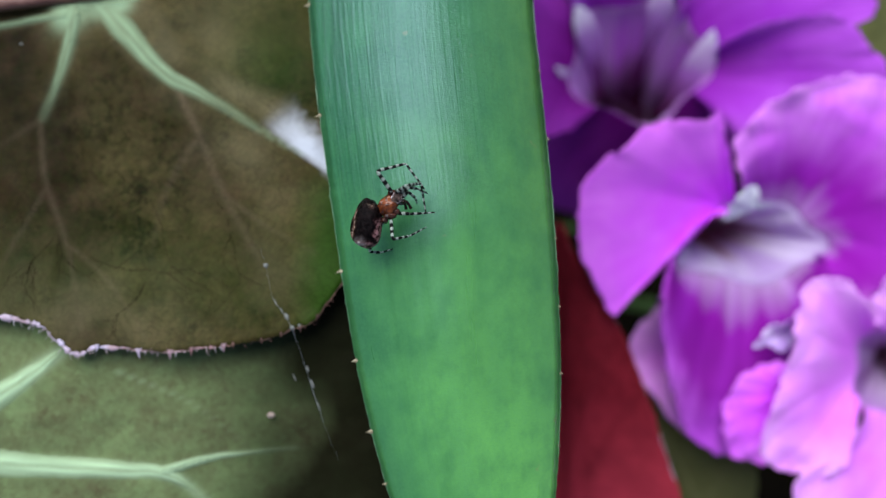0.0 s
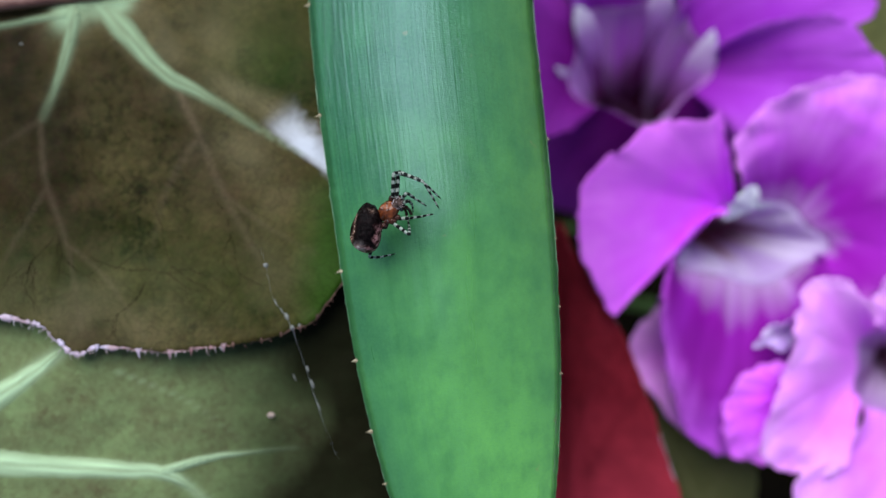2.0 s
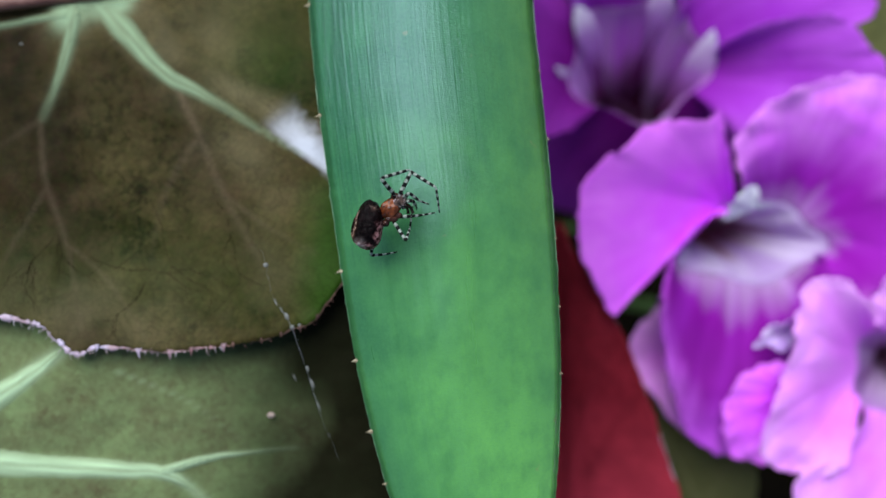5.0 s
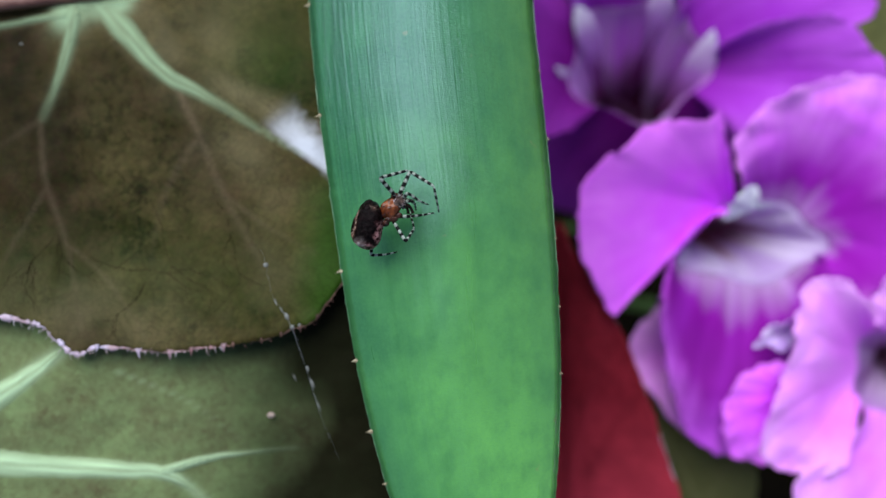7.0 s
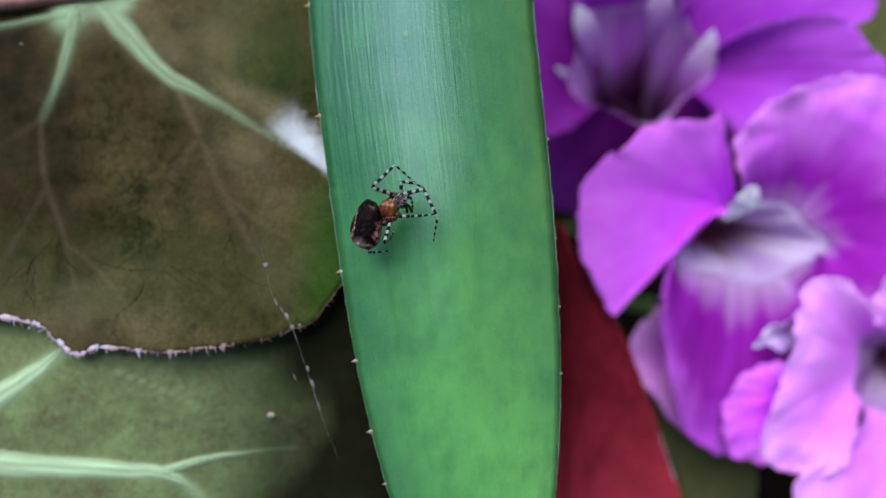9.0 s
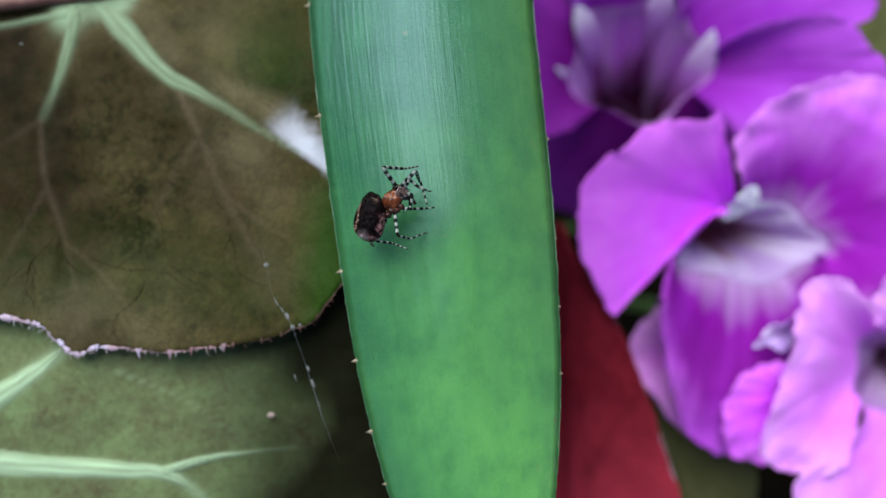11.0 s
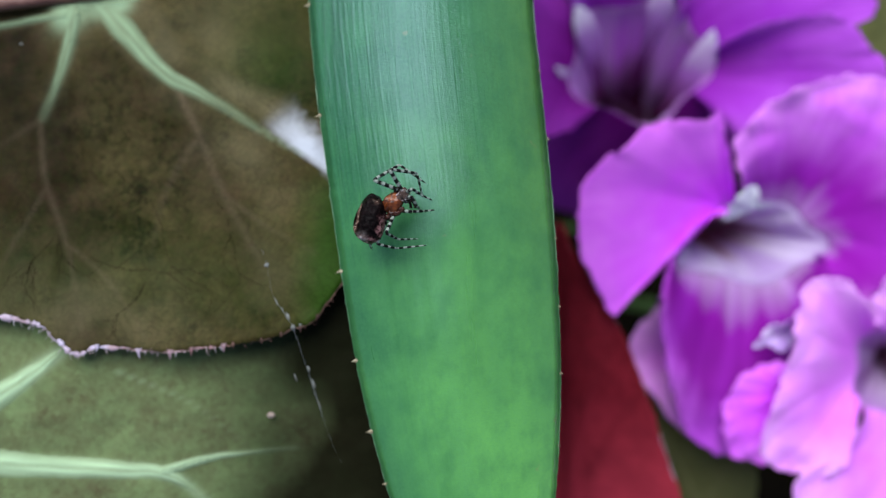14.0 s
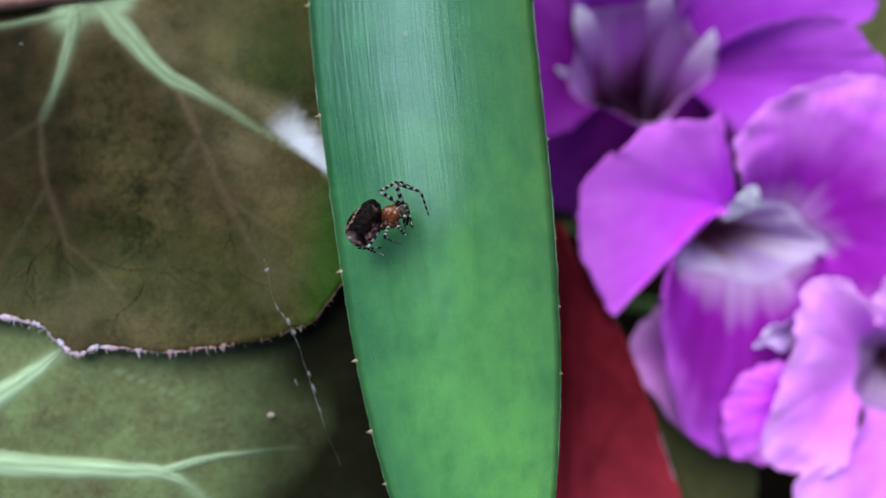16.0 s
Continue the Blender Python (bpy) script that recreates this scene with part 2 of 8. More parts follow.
M_THROAT_WHITE = throat_material("flower_throat_white", (0.84, 0.71, 0.91), 0.12, 14, (0.36, 0.11, 0.14), (0.66, 0.45, 0.79), (0.72, 0.52, 0.84))
M_FOLD_GLINT = plain_material("petal_fold_glint", (0.86, 0.72, 0.92), (0.97, 0.95, 0.98), 90, 0.5)
M_LILAC = plain_material("petal_lilac", (0.58, 0.36, 0.78), (0.84, 0.74, 0.93), 90, 0.5)
M_FOLD = fold_material()
M_CALYX = plain_material("calyx_green", (0.07, 0.10, 0.03), (0.12, 0.14, 0.05), 300, 0.55)
M_SOIL = soil_material()
M_LEG = banded_material()
M_ABDOMEN = abdomen_material()
M_SHELL = shell_material()
M_DARK = plain_material("dark_shell", (0.006, 0.004, 0.004), (0.05, 0.018, 0.012), 1400, 0.2, 0.6, Specular_IOR_Level=0.25)
M_HEAD = plain_material("head_shell", (0.005, 0.004, 0.004), (0.18, 0.11, 0.09), 1500, 0.3, 0.6, Specular_IOR_Level=0.2)
M_COXA = plain_material("coxa_shell", (0.010, 0.004, 0.003), (0.08, 0.026, 0.016), 900, 0.15, 0.3, Specular_IOR_Level=0.4)
M_EYE = plain_material("spider_eye", (0.006, 0.005, 0.005), (0.01, 0.009, 0.009), 900, 0.08, 0.0, Specular_IOR_Level=1.0)
M_SILK = plain_material("silk", (0.12, 0.13, 0.14), (0.4, 0.42, 0.45), 300, 0.5)
M_DEBRIS = plain_material("silk_debris", (0.09, 0.09, 0.08), (0.24, 0.24, 0.22), 900, 0.7)


# ---- building helpers (lengths in millimetres) ----
def empty(name, x, y, z):
    ob = new(name)
    ob.location = (x / 1000, y / 1000, z / 1000)
    bpy.context.view_layer.update()
    return ob


def link(name, verts, faces, material, parent=None, label="", smooth=True, uvs=None, attributes=None, thick=0.0):
    """One mesh object under parent. verts are in world millimetres."""
    mesh = bpy.data.meshes.new(name)
    place = np.asarray(verts, dtype=float) / 1000
    if parent is not None:
        top = parent
        base = np.array(top.location)
        while top.parent is not None:
            top = top.parent
            base = base + np.array(top.location)
        place = place - base
    mesh.from_pydata(place.tolist(), [], faces)
    mesh.materials.append(material)
    if uvs is not None:
        layer = mesh.uv_layers.new(name="UVMap")
        index = np.empty(len(mesh.loops), dtype=np.int32)
        mesh.loops.foreach_get("vertex_index", index)
        layer.data.foreach_set("uv", np.asarray(uvs, dtype=np.float32)[index].ravel())
    for key, values in (attributes or {}).items():
        mesh.attributes.new(key, "FLOAT", "POINT").data.foreach_set("value", np.asarray(values, dtype=np.float32))
    if smooth:
        mesh.shade_smooth()
    mesh.update()
    ob = new(name, mesh)
    ob.parent = parent
    if label:
        ob["label"] = label
    if thick:
        solid = ob.modifiers.new("thickness", "SOLIDIFY")
        solid.thickness, solid.offset = thick / 1000, -1
    return ob


def spline(points, n, closed=False):
    """n points on a smooth curve through the given ones."""
    p = np.asarray(points, dtype=float)
    k = len(p)
    t = np.linspace(0, k if closed else k - 1, n, endpoint=not closed)
    i = np.minimum(t.astype(int), k - 1 if closed else k - 2)
    f = (t - i)[:, None]

    def at(j):
        return p[j % k] if closed else p[np.clip(j, 0, k - 1)]

    a, b, c, d = at(i - 1), at(i), at(i + 1), at(i + 2)
    return 0.5 * (2 * b + (c - a) * f + (2 * a - 5 * b + 4 * c - d) * f**2 + (3 * b - a - 3 * c + d) * f**3)


def tube(name, points, radii, material, parent=None, label="", n=24, sides=8, flat=1.0):
    """A tapered round bar along a smooth curve; flat squeezes its height."""
    line = spline(points, n)
    rad = np.interp(np.linspace(0, 1, n), np.linspace(0, 1, len(radii)), radii)
    way = np.gradient(line, axis=0)
    way /= np.linalg.norm(way, axis=1)[:, None] + 1e-9
    up = np.array([0.0, 0.0, 1.0]) if abs(way[:, 2]).mean() < 0.8 else np.array([0.0, 1.0, 0.0])
    side = np.cross(way, up)
    side /= np.linalg.norm(side, axis=1)[:, None] + 1e-9
    top = np.cross(side, way)
    verts, uvs, faces = [], [], []
    for i in range(n):
        for j in range(sides):
            a = 2 * math.pi * j / sides
            verts.append(line[i] + rad[i] * (math.cos(a) * side[i] + flat * math.sin(a) * top[i]))
            uvs.append((j / sides, i / (n - 1)))
    for i in range(n - 1):
        for j in range(sides):
            k = (j + 1) % sides
            faces.append((i * sides + j, i * sides + k, (i + 1) * sides + k, (i + 1) * sides + j))
    faces.append(tuple(range(sides))[::-1])
    faces.append(tuple((n - 1) * sides + j for j in range(sides)))
    return link(name, verts, faces, material, parent, label, uvs=uvs)


def crease(points, lines, power=2):
    """How near each point lies to any of the lines (x, y, half width at start and end), 0 to 1."""
    best = np.zeros(len(points))
    for line, w0, w1, strength in lines:
        c = spline(line, 60)[:, :2]
        d = np.linalg.norm(points[:, None, :2] - c[None], axis=2)
        near = d.argmin(axis=1)
        width = w0 + (w1 - w0) * near / 59
        fade = strength * (1 - 0.75 * near / 59)
        best = np.maximum(best, fade * np.exp(-((d.min(axis=1) / width) ** power)))
    return best


def fan(name, base, outline, material, parent, label="", closed=False, na=64, nr=24, bulge=0.0, ruffle=0.0, waves=9, seed=1, thick=0.35,
        lines=(), minor=(), tint=None, bronze_and_shade=None, pucker=0.0, rough_edge=0.0, warm=(), crumple=0.0, ribs=0.0):
    """A thin sheet that spreads from base to a smooth outline, domed by bulge and waved towards its edge by ruffle."""
    rim = spline(outline, na, closed)
    wild = np.array([noise.noise_vector(Vector(p) * 0.35 + Vector((seed, 0, 0))) for p in rim]) * rough_edge * np.array((1, 1, 0.4))
    wild += np.array([noise.noise_vector(Vector(p) * 0.8 + Vector((seed, 4, 0))) for p in rim]) * rough_edge * np.array((0.3, 0.3, 0.2))
    base = np.asarray(base, dtype=float)
    base = spline(base, na)[:, None, :] if base.ndim == 2 else base[None, None, :]
    r = np.linspace(0.0 if base.shape[0] > 1 else 0.02, 1, nr)
    a = np.linspace(0, 1, na)
    pts = base + (rim[:, None, :] - base) * r[None, :, None] + wild[:, None, :] * (r**8)[None, :, None]
    rim = rim + wild
    lift = bulge * np.sin(math.pi * np.minimum(1, r * 0.9))[None, :]
    pts[:, :, 2] += lift
    flat = pts.reshape(-1, 3)
    uvs = np.stack(np.broadcast_arrays(a[:, None], r[None, :]), axis=2).reshape(-1, 2)
    for i, v in enumerate(flat):
        rr = uvs[i, 1]
        q = Vector(v) * (waves * 0.012) + Vector((seed * 3.7, 0, 0))
        flat[i, 2] += ruffle * rr**1.6 * (noise.noise(q) * 1.3 + 0.3 * noise.noise(q * 2.3))
        if crumple:
            flat[i, 2] += crumple * rr**3 * (noise.noise(Vector(v) * 0.16) + 0.4 * abs(noise.noise(Vector(v) * 0.34)))
        if ribs:
            flat[i, 2] += ribs * min(1.0, 2 * rr) * abs(noise.noise(Vector((uvs[i, 0] * 9 + seed, rr * 0.7, 1.0))))
        if pucker:
            flat[i, 2] += pucker * (noise.noise(Vector(v) * 0.11) + 0.45 * noise.noise(Vector(v) * 0.3))
    attributes = {}
    if lines:
        vein = crease(flat, lines, 3)
        halo = crease(flat, [(l, w0 * 1.7, w1 * 2.0 + 0.5, s * 0.6) for l, w0, w1, s in lines])
        faint = crease(flat, [(l, w0, w1, s) for l, w0, w1, s in minor]) if minor else vein * 0
        flat[:, 2] += 0.3 * vein + 0.12 * faint
        attributes = {"vein": vein, "halo": np.clip(halo - 0.05, 0, 1), "brown": faint}
        if warm:
            attributes["warm"] = np.maximum(crease(flat, warm), crease(flat, [(l[::-1], w1, w0, s) for l, w0, w1, s in warm]))
    if tint is not None:
        attributes["tint"], attributes["sky_sheen"], pale = tint(flat, uvs)
        attributes["halo"] = np.maximum(attributes["halo"], pale * np.array([0.75 + 0.6 * noise.noise(Vector(p) * 0.12) for p in flat]))
    if bronze_and_shade is not None:
        attributes["bronze_and_shade"] = bronze_and_shade(flat)
    faces = []
    turn = rim[0] - base[0, 0], rim[na // 3] - base[0, 0]
    flip = turn[0][0] * turn[1][1] - turn[0][1] * turn[1][0] < 0
    for i in range(na if closed else na - 1):
        k = (i + 1) % na
        for j in range(nr - 1):
            quad = (i * nr + j, i * nr + j + 1, k * nr + j + 1, k * nr + j)
            faces.append(quad[::-1] if flip else quad)
    return link(name, flat, faces, material, parent, label, uvs=uvs, attributes=attributes, thick=thick), rim, flat


def ridge(line, radii, skin, blade, parent, label, height, n=80, m=17, fade=0.0):
    """A low rounded vein that swells out of a blade's surface and dies away at its end."""
    path = spline(line, n)
    path += np.array([noise.noise_vector(Vector(p) * 0.18) for p in path]) * np.array((0.35, 0.35, 0.0))
    rad = np.interp(np.linspace(0, 1, n), np.linspace(0, 1, len(radii)), radii)
    rad *= np.array([1 + 0.10 * noise.noise(Vector(p) * 0.25) for p in path])
    way = np.gradient(path[:, :2], axis=0)
    way /= np.linalg.norm(way, axis=1)[:, None] + 1e-9
    verts, uvs, faces = [], [], []
    names = ("vein", "halo", "brown", "warm", "tint", "sky_sheen", "bronze_and_shade")
    source = {}
    for key in names:
        if key in blade.data.attributes:
            source[key] = np.empty(len(skin), dtype=np.float32)
            blade.data.attributes[key].data.foreach_get("value", source[key])
    values = {key: [] for key in source}
    for i in range(n):
        swell = height * min(1.0, rad[i] / max(radii) * 1.3)
        for j in range(m + 1):
            t = -1 + 2 * j / (m - 1) if j < m else 0.0
            x, y = path[i, 0] - way[i, 1] * t * rad[i], path[i, 1] + way[i, 0] * t * rad[i]
            d = (skin[:, 0] - x) ** 2 + (skin[:, 1] - y) ** 2
            near = np.argpartition(d, 5)[:5]
            w = 1 / (d[near] + 0.02)
            z = (skin[near, 2] * w).sum() / w.sum()
            for key in source:
                values[key].append((source[key][near] * w).sum() / w.sum())
            groove = 0.55 * math.exp(-(t / 0.16) ** 2) + 0.3 * noise.noise(Vector((t * 3.5, i * 0.10, 2.0)))
            core = min(1.0, rad[i] / max(radii) * 2.2) * (1 - abs(t) ** 1.6) * (1 - groove) * (1 - fade * (i / (n - 1)) ** 3)
            values["vein"][-1] = max(values["vein"][-1] * (1 - 0.5 * groove), core)
            top = swell * (math.cos(math.pi * t / 2) ** 1.5 - 0.3 * math.exp(-(t / 0.16) ** 2)) - 0.12 * abs(t) ** 6
            verts.append((x, y, z + top if j < m else z - 0.25))
            uvs.append((0.25 + 0.24 * t, i / (n - 1)))
    for i in range(n - 1):
        for j in range(m + 1):
            k = (j + 1) % (m + 1)
            a, b = i * (m + 1), (i + 1) * (m + 1)
            faces.append((a + j, a + k, b + k, b + j)[::-1])
    return link("vein", verts, faces, blade.data.materials[0], parent, label, uvs=uvs, attributes=values)


def veinlets(starts, skin, material, parent, seed, inside):
    """Fine dark branching veins, each a thin flat ridge, joined into one net."""
    rng = random.Random(seed)
    verts, faces = [], []
    todo = [(np.array(p, dtype=float), a, length, 0) for p, a, length in starts]
    while todo:
        p, a, length, level = todo.pop()
        wide = (0.105, 0.075, 0.05)[level]
        steps = max(4, int(length / 0.9))
        first = len(verts)
        for i in range(steps):
            near = np.argpartition((skin[:, 0] - p[0]) ** 2 + (skin[:, 1] - p[1]) ** 2, 4)[:4]
            z = skin[near, 2].mean()
            w = wide * (1 - 0.75 * i / steps)
            side = np.array((-math.sin(a), math.cos(a)))
            for t, h in ((-1, 0.0), (0, 0.02), (1, 0.0)):
                verts.append((p[0] + side[0] * t * w, p[1] + side[1] * t * w, z + 0.02 + h))
            if i:
                k = first + 3 * i
                faces += [(k - 3, k, k + 1, k - 2), (k - 2, k + 1, k + 2, k - 1)]
            if level < 2 and i > 1 and rng.random() < 0.20:
                todo.append((p.copy(), a + rng.choice((-1, 1)) * rng.uniform(0.5, 1.0), length * rng.uniform(0.3, 0.55), level + 1))
            a += rng.uniform(-0.22, 0.22)
            p = p + 0.9 * np.array((math.cos(a), math.sin(a)))
            if not inside(p):
                break
    return tagged(link("vein_net", verts, faces, material, parent, "fine dark branching veins"), kind="stuff")


def hairs(name, rim, material, parent, label, first, last, step, length, seed):
    """Short bristles along a stretch of a leaf's rim, as one fringe."""
    rng = random.Random(seed)
    verts, faces = [], []
    centre = rim.mean(axis=0)
    t = first
    while t < last:
        i = int(t * len(rim)) % len(rim)
        p = rim[i]
        way = rim[(i + 1) % len(rim)] - rim[i - 1]
        out = np.array((way[1], -way[0], 0.0))
        out /= np.linalg.norm(out) + 1e-9
        if np.dot(out, p - centre) < 0:
            out = -out
        along = np.array((-out[1], out[0], 0.0))
        size = length * rng.uniform(0.35, 1.25)
        bent = out + along * rng.uniform(-0.5, 0.5) + np.array((0, 0, rng.uniform(-0.2, 0.5)))
        wide = 0.06 * rng.uniform(0.8, 1.5)
        k = len(verts)
        for s, w in ((-0.1, 1.6), (0.35, 1.0), (0.75, 0.6)):
            c = p + bent * size * s + along * 0.15 * size * s * s
            verts += [c + along * wide * w, c + np.array((0, 0, wide * w)), c - along * wide * w, c - np.array((0, 0, wide * w))]
        verts.append(p + bent * size + along * 0.25 * size)
        for s in (0, 4):
            for j in range(4):
                faces.append((k + s + j, k + s + (j + 1) % 4, k + s + 4 + (j + 1) % 4, k + s + 4 + j))
        for j in range(4):
            faces.append((k + 8 + j, k + 8 + (j + 1) % 4, k + 12))
        t += step * rng.uniform(0.5, 1.6)
    return tagged(link(name, verts, faces, material, parent, label), kind="stuff")


# ---- ground ----
def build_ground():
    n = 90
    edge = np.concatenate((-np.geomspace(60000, 0.02e3, n // 2), np.geomspace(0.02e3, 60000, n // 2)))
    verts = [(x, y, 6 * noise.noise(Vector((x, y, 0)) * 0.02) - 8) for y in edge for x in edge]
    faces = [(j * n + i, j * n + i + 1, (j + 1) * n + i + 1, (j + 1) * n + i) for j in range(n - 1) for i in range(n - 1)]
    tagged(link("ground", verts, faces, M_SOIL), "dark damp garden soil under the plants", "ground", kind="structure")


# ---- begonia leaves ----
def petiole(parent, top, foot, radius):
    mid = [(top[0] * 0.6 + foot[0] * 0.4), (top[1] * 0.6 + foot[1] * 0.4), top[2] * 0.5]
    tube("petiole", [top, mid, foot], [radius, radius * 1.1, radius * 1.3], M_STEM, parent, "reddish hairy leaf stalk", n=16)


def build_upper_leaf():
    thing = tagged(empty("begonia_leaf", -60, 40, 0), "large brown-green begonia leaf with pale veins and bristly pink margin", "leaf", "begonia leaves")
    outline = [(-14.8, 34.6, 268.0), (-15.2, 16.2, 275.0), (-16.9, 1.2, 278.0), (-20.0, -6.8, 280.0), (-25.1, -13.3, 280.0), (-28.4, -15.6, 280.0), (-38.5, -18.4, 280.0), (-50.8, -20.0, 280.0),
               (-60.3, -20.1, 280.0), (-68.2, -19.2, 280.0), (-72.6, -20.8, 280.0), (-76.5, -17.8, 280.0), (-79.9, -15.1, 280.0), (-87.7, -13.5, 280.0), (-100.0, -11.2, 278.0), (-121.8, 2.5, 272.0),
               (-135.3, 29.3, 264.0), (-134.3, 63.2, 256.0), (-116.2, 90.1, 252.0), (-86.2, 100.0, 250.0), (-51.9, 92.7, 252.0), (-28.0, 70.1, 258.0)]
    lines = [([(-79.4, 49.5, 267.0), (-75.6, 51.6, 267.0), (-69.3, 52.8, 267.0)], 3.8, 3.4, 1.0),
             ([(-74.1, 53.4, 267.0), (-67.7, 46.5, 268.0), (-62.7, 41.2, 269.0), (-57.0, 35.8, 270.0), (-50.9, 32.5, 271.0), (-44.8, 29.1, 272.0), (-38.6, 25.1, 274.0), (-29.0, 19.3, 276.0)], 2.0, 0.6, 0.9),
             ([(-77.6, 51.6, 267.0), (-78.3, 45.4, 268.0), (-79.2, 39.2, 269.0), (-80.6, 33.7, 270.0), (-82.7, 27.3, 271.0)], 1.6, 1.1, 0.8),
             ([(-79.4, 49.7, 267.0), (-88.3, 48.6, 266.0), (-94.7, 47.5, 265.0), (-119.5, 43.8, 264.0)], 0.9, 0.6, 0.8),
             ([(-77.1, 51.6, 267.0), (-66.9, 53.5, 265.0), (-45.1, 63.3, 260.0)], 1.6, 0.6, 0.9),
             ([(-69.3, 52.5, 267.0), (-74.7, 51.1, 267.0), (-79.4, 49.9, 267.0)], 3.2, 3.0, 1.0)]
    minor = [([(-83.4, 26.6, 270.0), (-80.6, 12.8, 274.0), (-76.2, 1.2, 278.0), (-71.9, -16.0, 281.0)], 0.8, 0.6, 0.85),
             ([(-83.4, 26.6, 270.0), (-91.5, 21.4, 272.0), (-104.4, 12.8, 274.0)], 0.7, 0.5, 0.8),
             ([(-54.7, 32.5, 270.0), (-50.1, 23.3, 273.0), (-44.5, 11.0, 276.0), (-35.3, -4.4, 279.0)], 0.9, 0.9, 0.95),
             ([(-44.5, 11.0, 276.0), (-35.7, 4.7, 277.0), (-25.3, -1.0, 278.0)], 0.7, 0.5, 0.5),
             ([(-80.6, 12.8, 274.0), (-86.2, 1.3, 276.0), (-90.5, -8.9, 279.0)], 0.6, 0.4, 0.6),
             ([(-76.2, 1.2, 278.0), (-66.8, -6.6, 279.0), (-59.1, -17.6, 282.0)], 0.5, 0.4, 0.6),
             ([(-50.1, 23.3, 273.0), (-56.5, 11.5, 276.0), (-58.9, -3.3, 279.0)], 0.6, 0.4, 0.6)]

    def tint(pts, uvs):
        right = np.clip((pts[:, 0] + 31.0) / 9, 0, 1)
        low = np.clip((10 - pts[:, 1]) / 14, 0, 1) * np.clip((pts[:, 1] + 20) / 10, 0, 1)
        upper = np.clip((pts[:, 1] - 22) / 16, 0, 1) * np.clip((pts[:, 0] + 62) / 20, 0, 1)
        green = np.clip(right * np.clip((18 - pts[:, 1]) / 8, 0, 1) + 0.25 * low + 0.2 * upper, 0, 1)
        # Sheen where the curled leaf catches the sky, painted as a pale patch.
        ends = np.array(((-37.5, 27.0), (-21.5, 15.0)))
        along = ends[1] - ends[0]
        along = along / np.linalg.norm(along)
        rel = pts[:, :2] - ends[0]
        f, side = rel @ along, rel @ np.array((-along[1], along[0]))
        width = np.where(side > 0, 6.8 - 0.22 * f, 1.4)
        speckle = np.array([0.25 * noise.noise(Vector(p) * 0.7) for p in pts])
        sky_sheen = np.clip(f / 5, 0, 1) * np.clip(1.25 - np.abs(side - 0.3) / width + speckle, 0, 1) * np.clip((23 - f) / 3, 0, 1)
        khaki = upper * np.clip((pts[:, 1] - 14 + 0.55 * (pts[:, 0] + 46)) / 6, 0, 1) * np.clip((-33 - pts[:, 0]) / 26, 0.05, 1) ** 1.5
        middle = np.exp(-(((pts[:, 0] + 33) / 5.5) ** 2)) * np.clip((18 - pts[:, 1]) / 8, 0, 1) * np.clip((pts[:, 1] + 14) / 8, 0, 1)
        foot = np.exp(-((pts[:, 1] + 13) / 9) ** 2) * np.clip((-40 - pts[:, 0]) / 15, 0, 1)
        beside = [(-68.1, 53.4, 267.0), (-57.0, 42.5, 270.0), (-47.1, 35.7, 272.0), (-35.1, 28.4, 274.0)]
        beside = np.maximum(crease(pts, [(beside, 4.5, 3.5, 0.7)]), crease(pts, [(beside[::-1], 3.0, 4.0, 0.65)]))
        under = 0.42 * np.exp(-((pts[:, 0] + 41) / 9) ** 2 - ((pts[:, 1] - 20) / 8) ** 2)
        khaki = np.maximum(np.maximum(khaki, np.maximum(beside, under)), np.maximum(0.22 * middle, 0.34 * foot))
        patch = np.exp(-((pts[:, 0] + 36) / 9) ** 2 - ((pts[:, 1] - 40) / 8) ** 2)
        green = np.clip(green + 0.35 * patch, 0, 1)
        return green, np.clip(sky_sheen * 1.1, 0, 0.95) * np.clip(0.12 + f / 13, 0.05, 1), khaki * 0.95

    blade, rim, skin = fan("blade", (-77.1, 50.4, 267.0), outline, M_UPPER, thing, closed=True, na=300, nr=70, pucker=0.7, ruffle=0.8, seed=3, thick=0.5,
                     lines=lines, minor=minor, tint=tint, rough_edge=0.5, bronze_and_shade=lambda pts: 0.5 * np.exp(-((pts[:, 0] + 90) / 15) ** 2 - ((pts[:, 1] - 26) / 20) ** 2),
                     warm=[(minor[0][0], 7.5, 6.0, 0.9), (minor[2][0], 4.5, 5.5, 0.6), ([(-91.9, 42.2, 266.0), (-88.9, 28.4, 270.0), (-89.4, 12.8, 274.0), (-86.4, -4.4, 278.0)], 9.0, 8.0, 1.0),
                           ([(-69.5, 39.4, 268.0), (-56.8, 29.4, 271.0), (-51.5, 21.0, 273.0)], 5.0, 4.0, 0.5), ([(-33.5, 44.9, 270.0), (-30.8, 37.5, 272.0)], 5.0, 5.0, 0.7)])
    tube("rim", rim[20:90], [random.Random(i).uniform(0.03, 0.16) for i in range(40)], M_RIM_BROWN, thing, "thin brown leaf margin", n=110, sides=6)
    tube("rim", rim[89:113], [0.05 + 0.2 * random.Random(i).random() for i in range(14)], M_RIM_PINK, thing, "thin pinkish leaf margin", n=60, sides=6)
    tube("rim", rim[112:230], [(0.10 if i < 20 else 0.22) + 0.50 * random.Random(i + 99).random() ** 2 for i in range(100)], M_RIM, thing, "pale lilac-white leaf margin", n=260, sides=6, flat=0.4)
    hairs("bristles", rim, M_RIM_BROWN, thing, "short reddish brown bristles along the leaf margin", 0.06, 0.29, 0.008, 1.0, 5)
    hairs("bristles", rim, M_HAIR, thing, "pale pink bristles along the leaf margin", 0.29, 0.72, 0.0075, 1.5, 4)
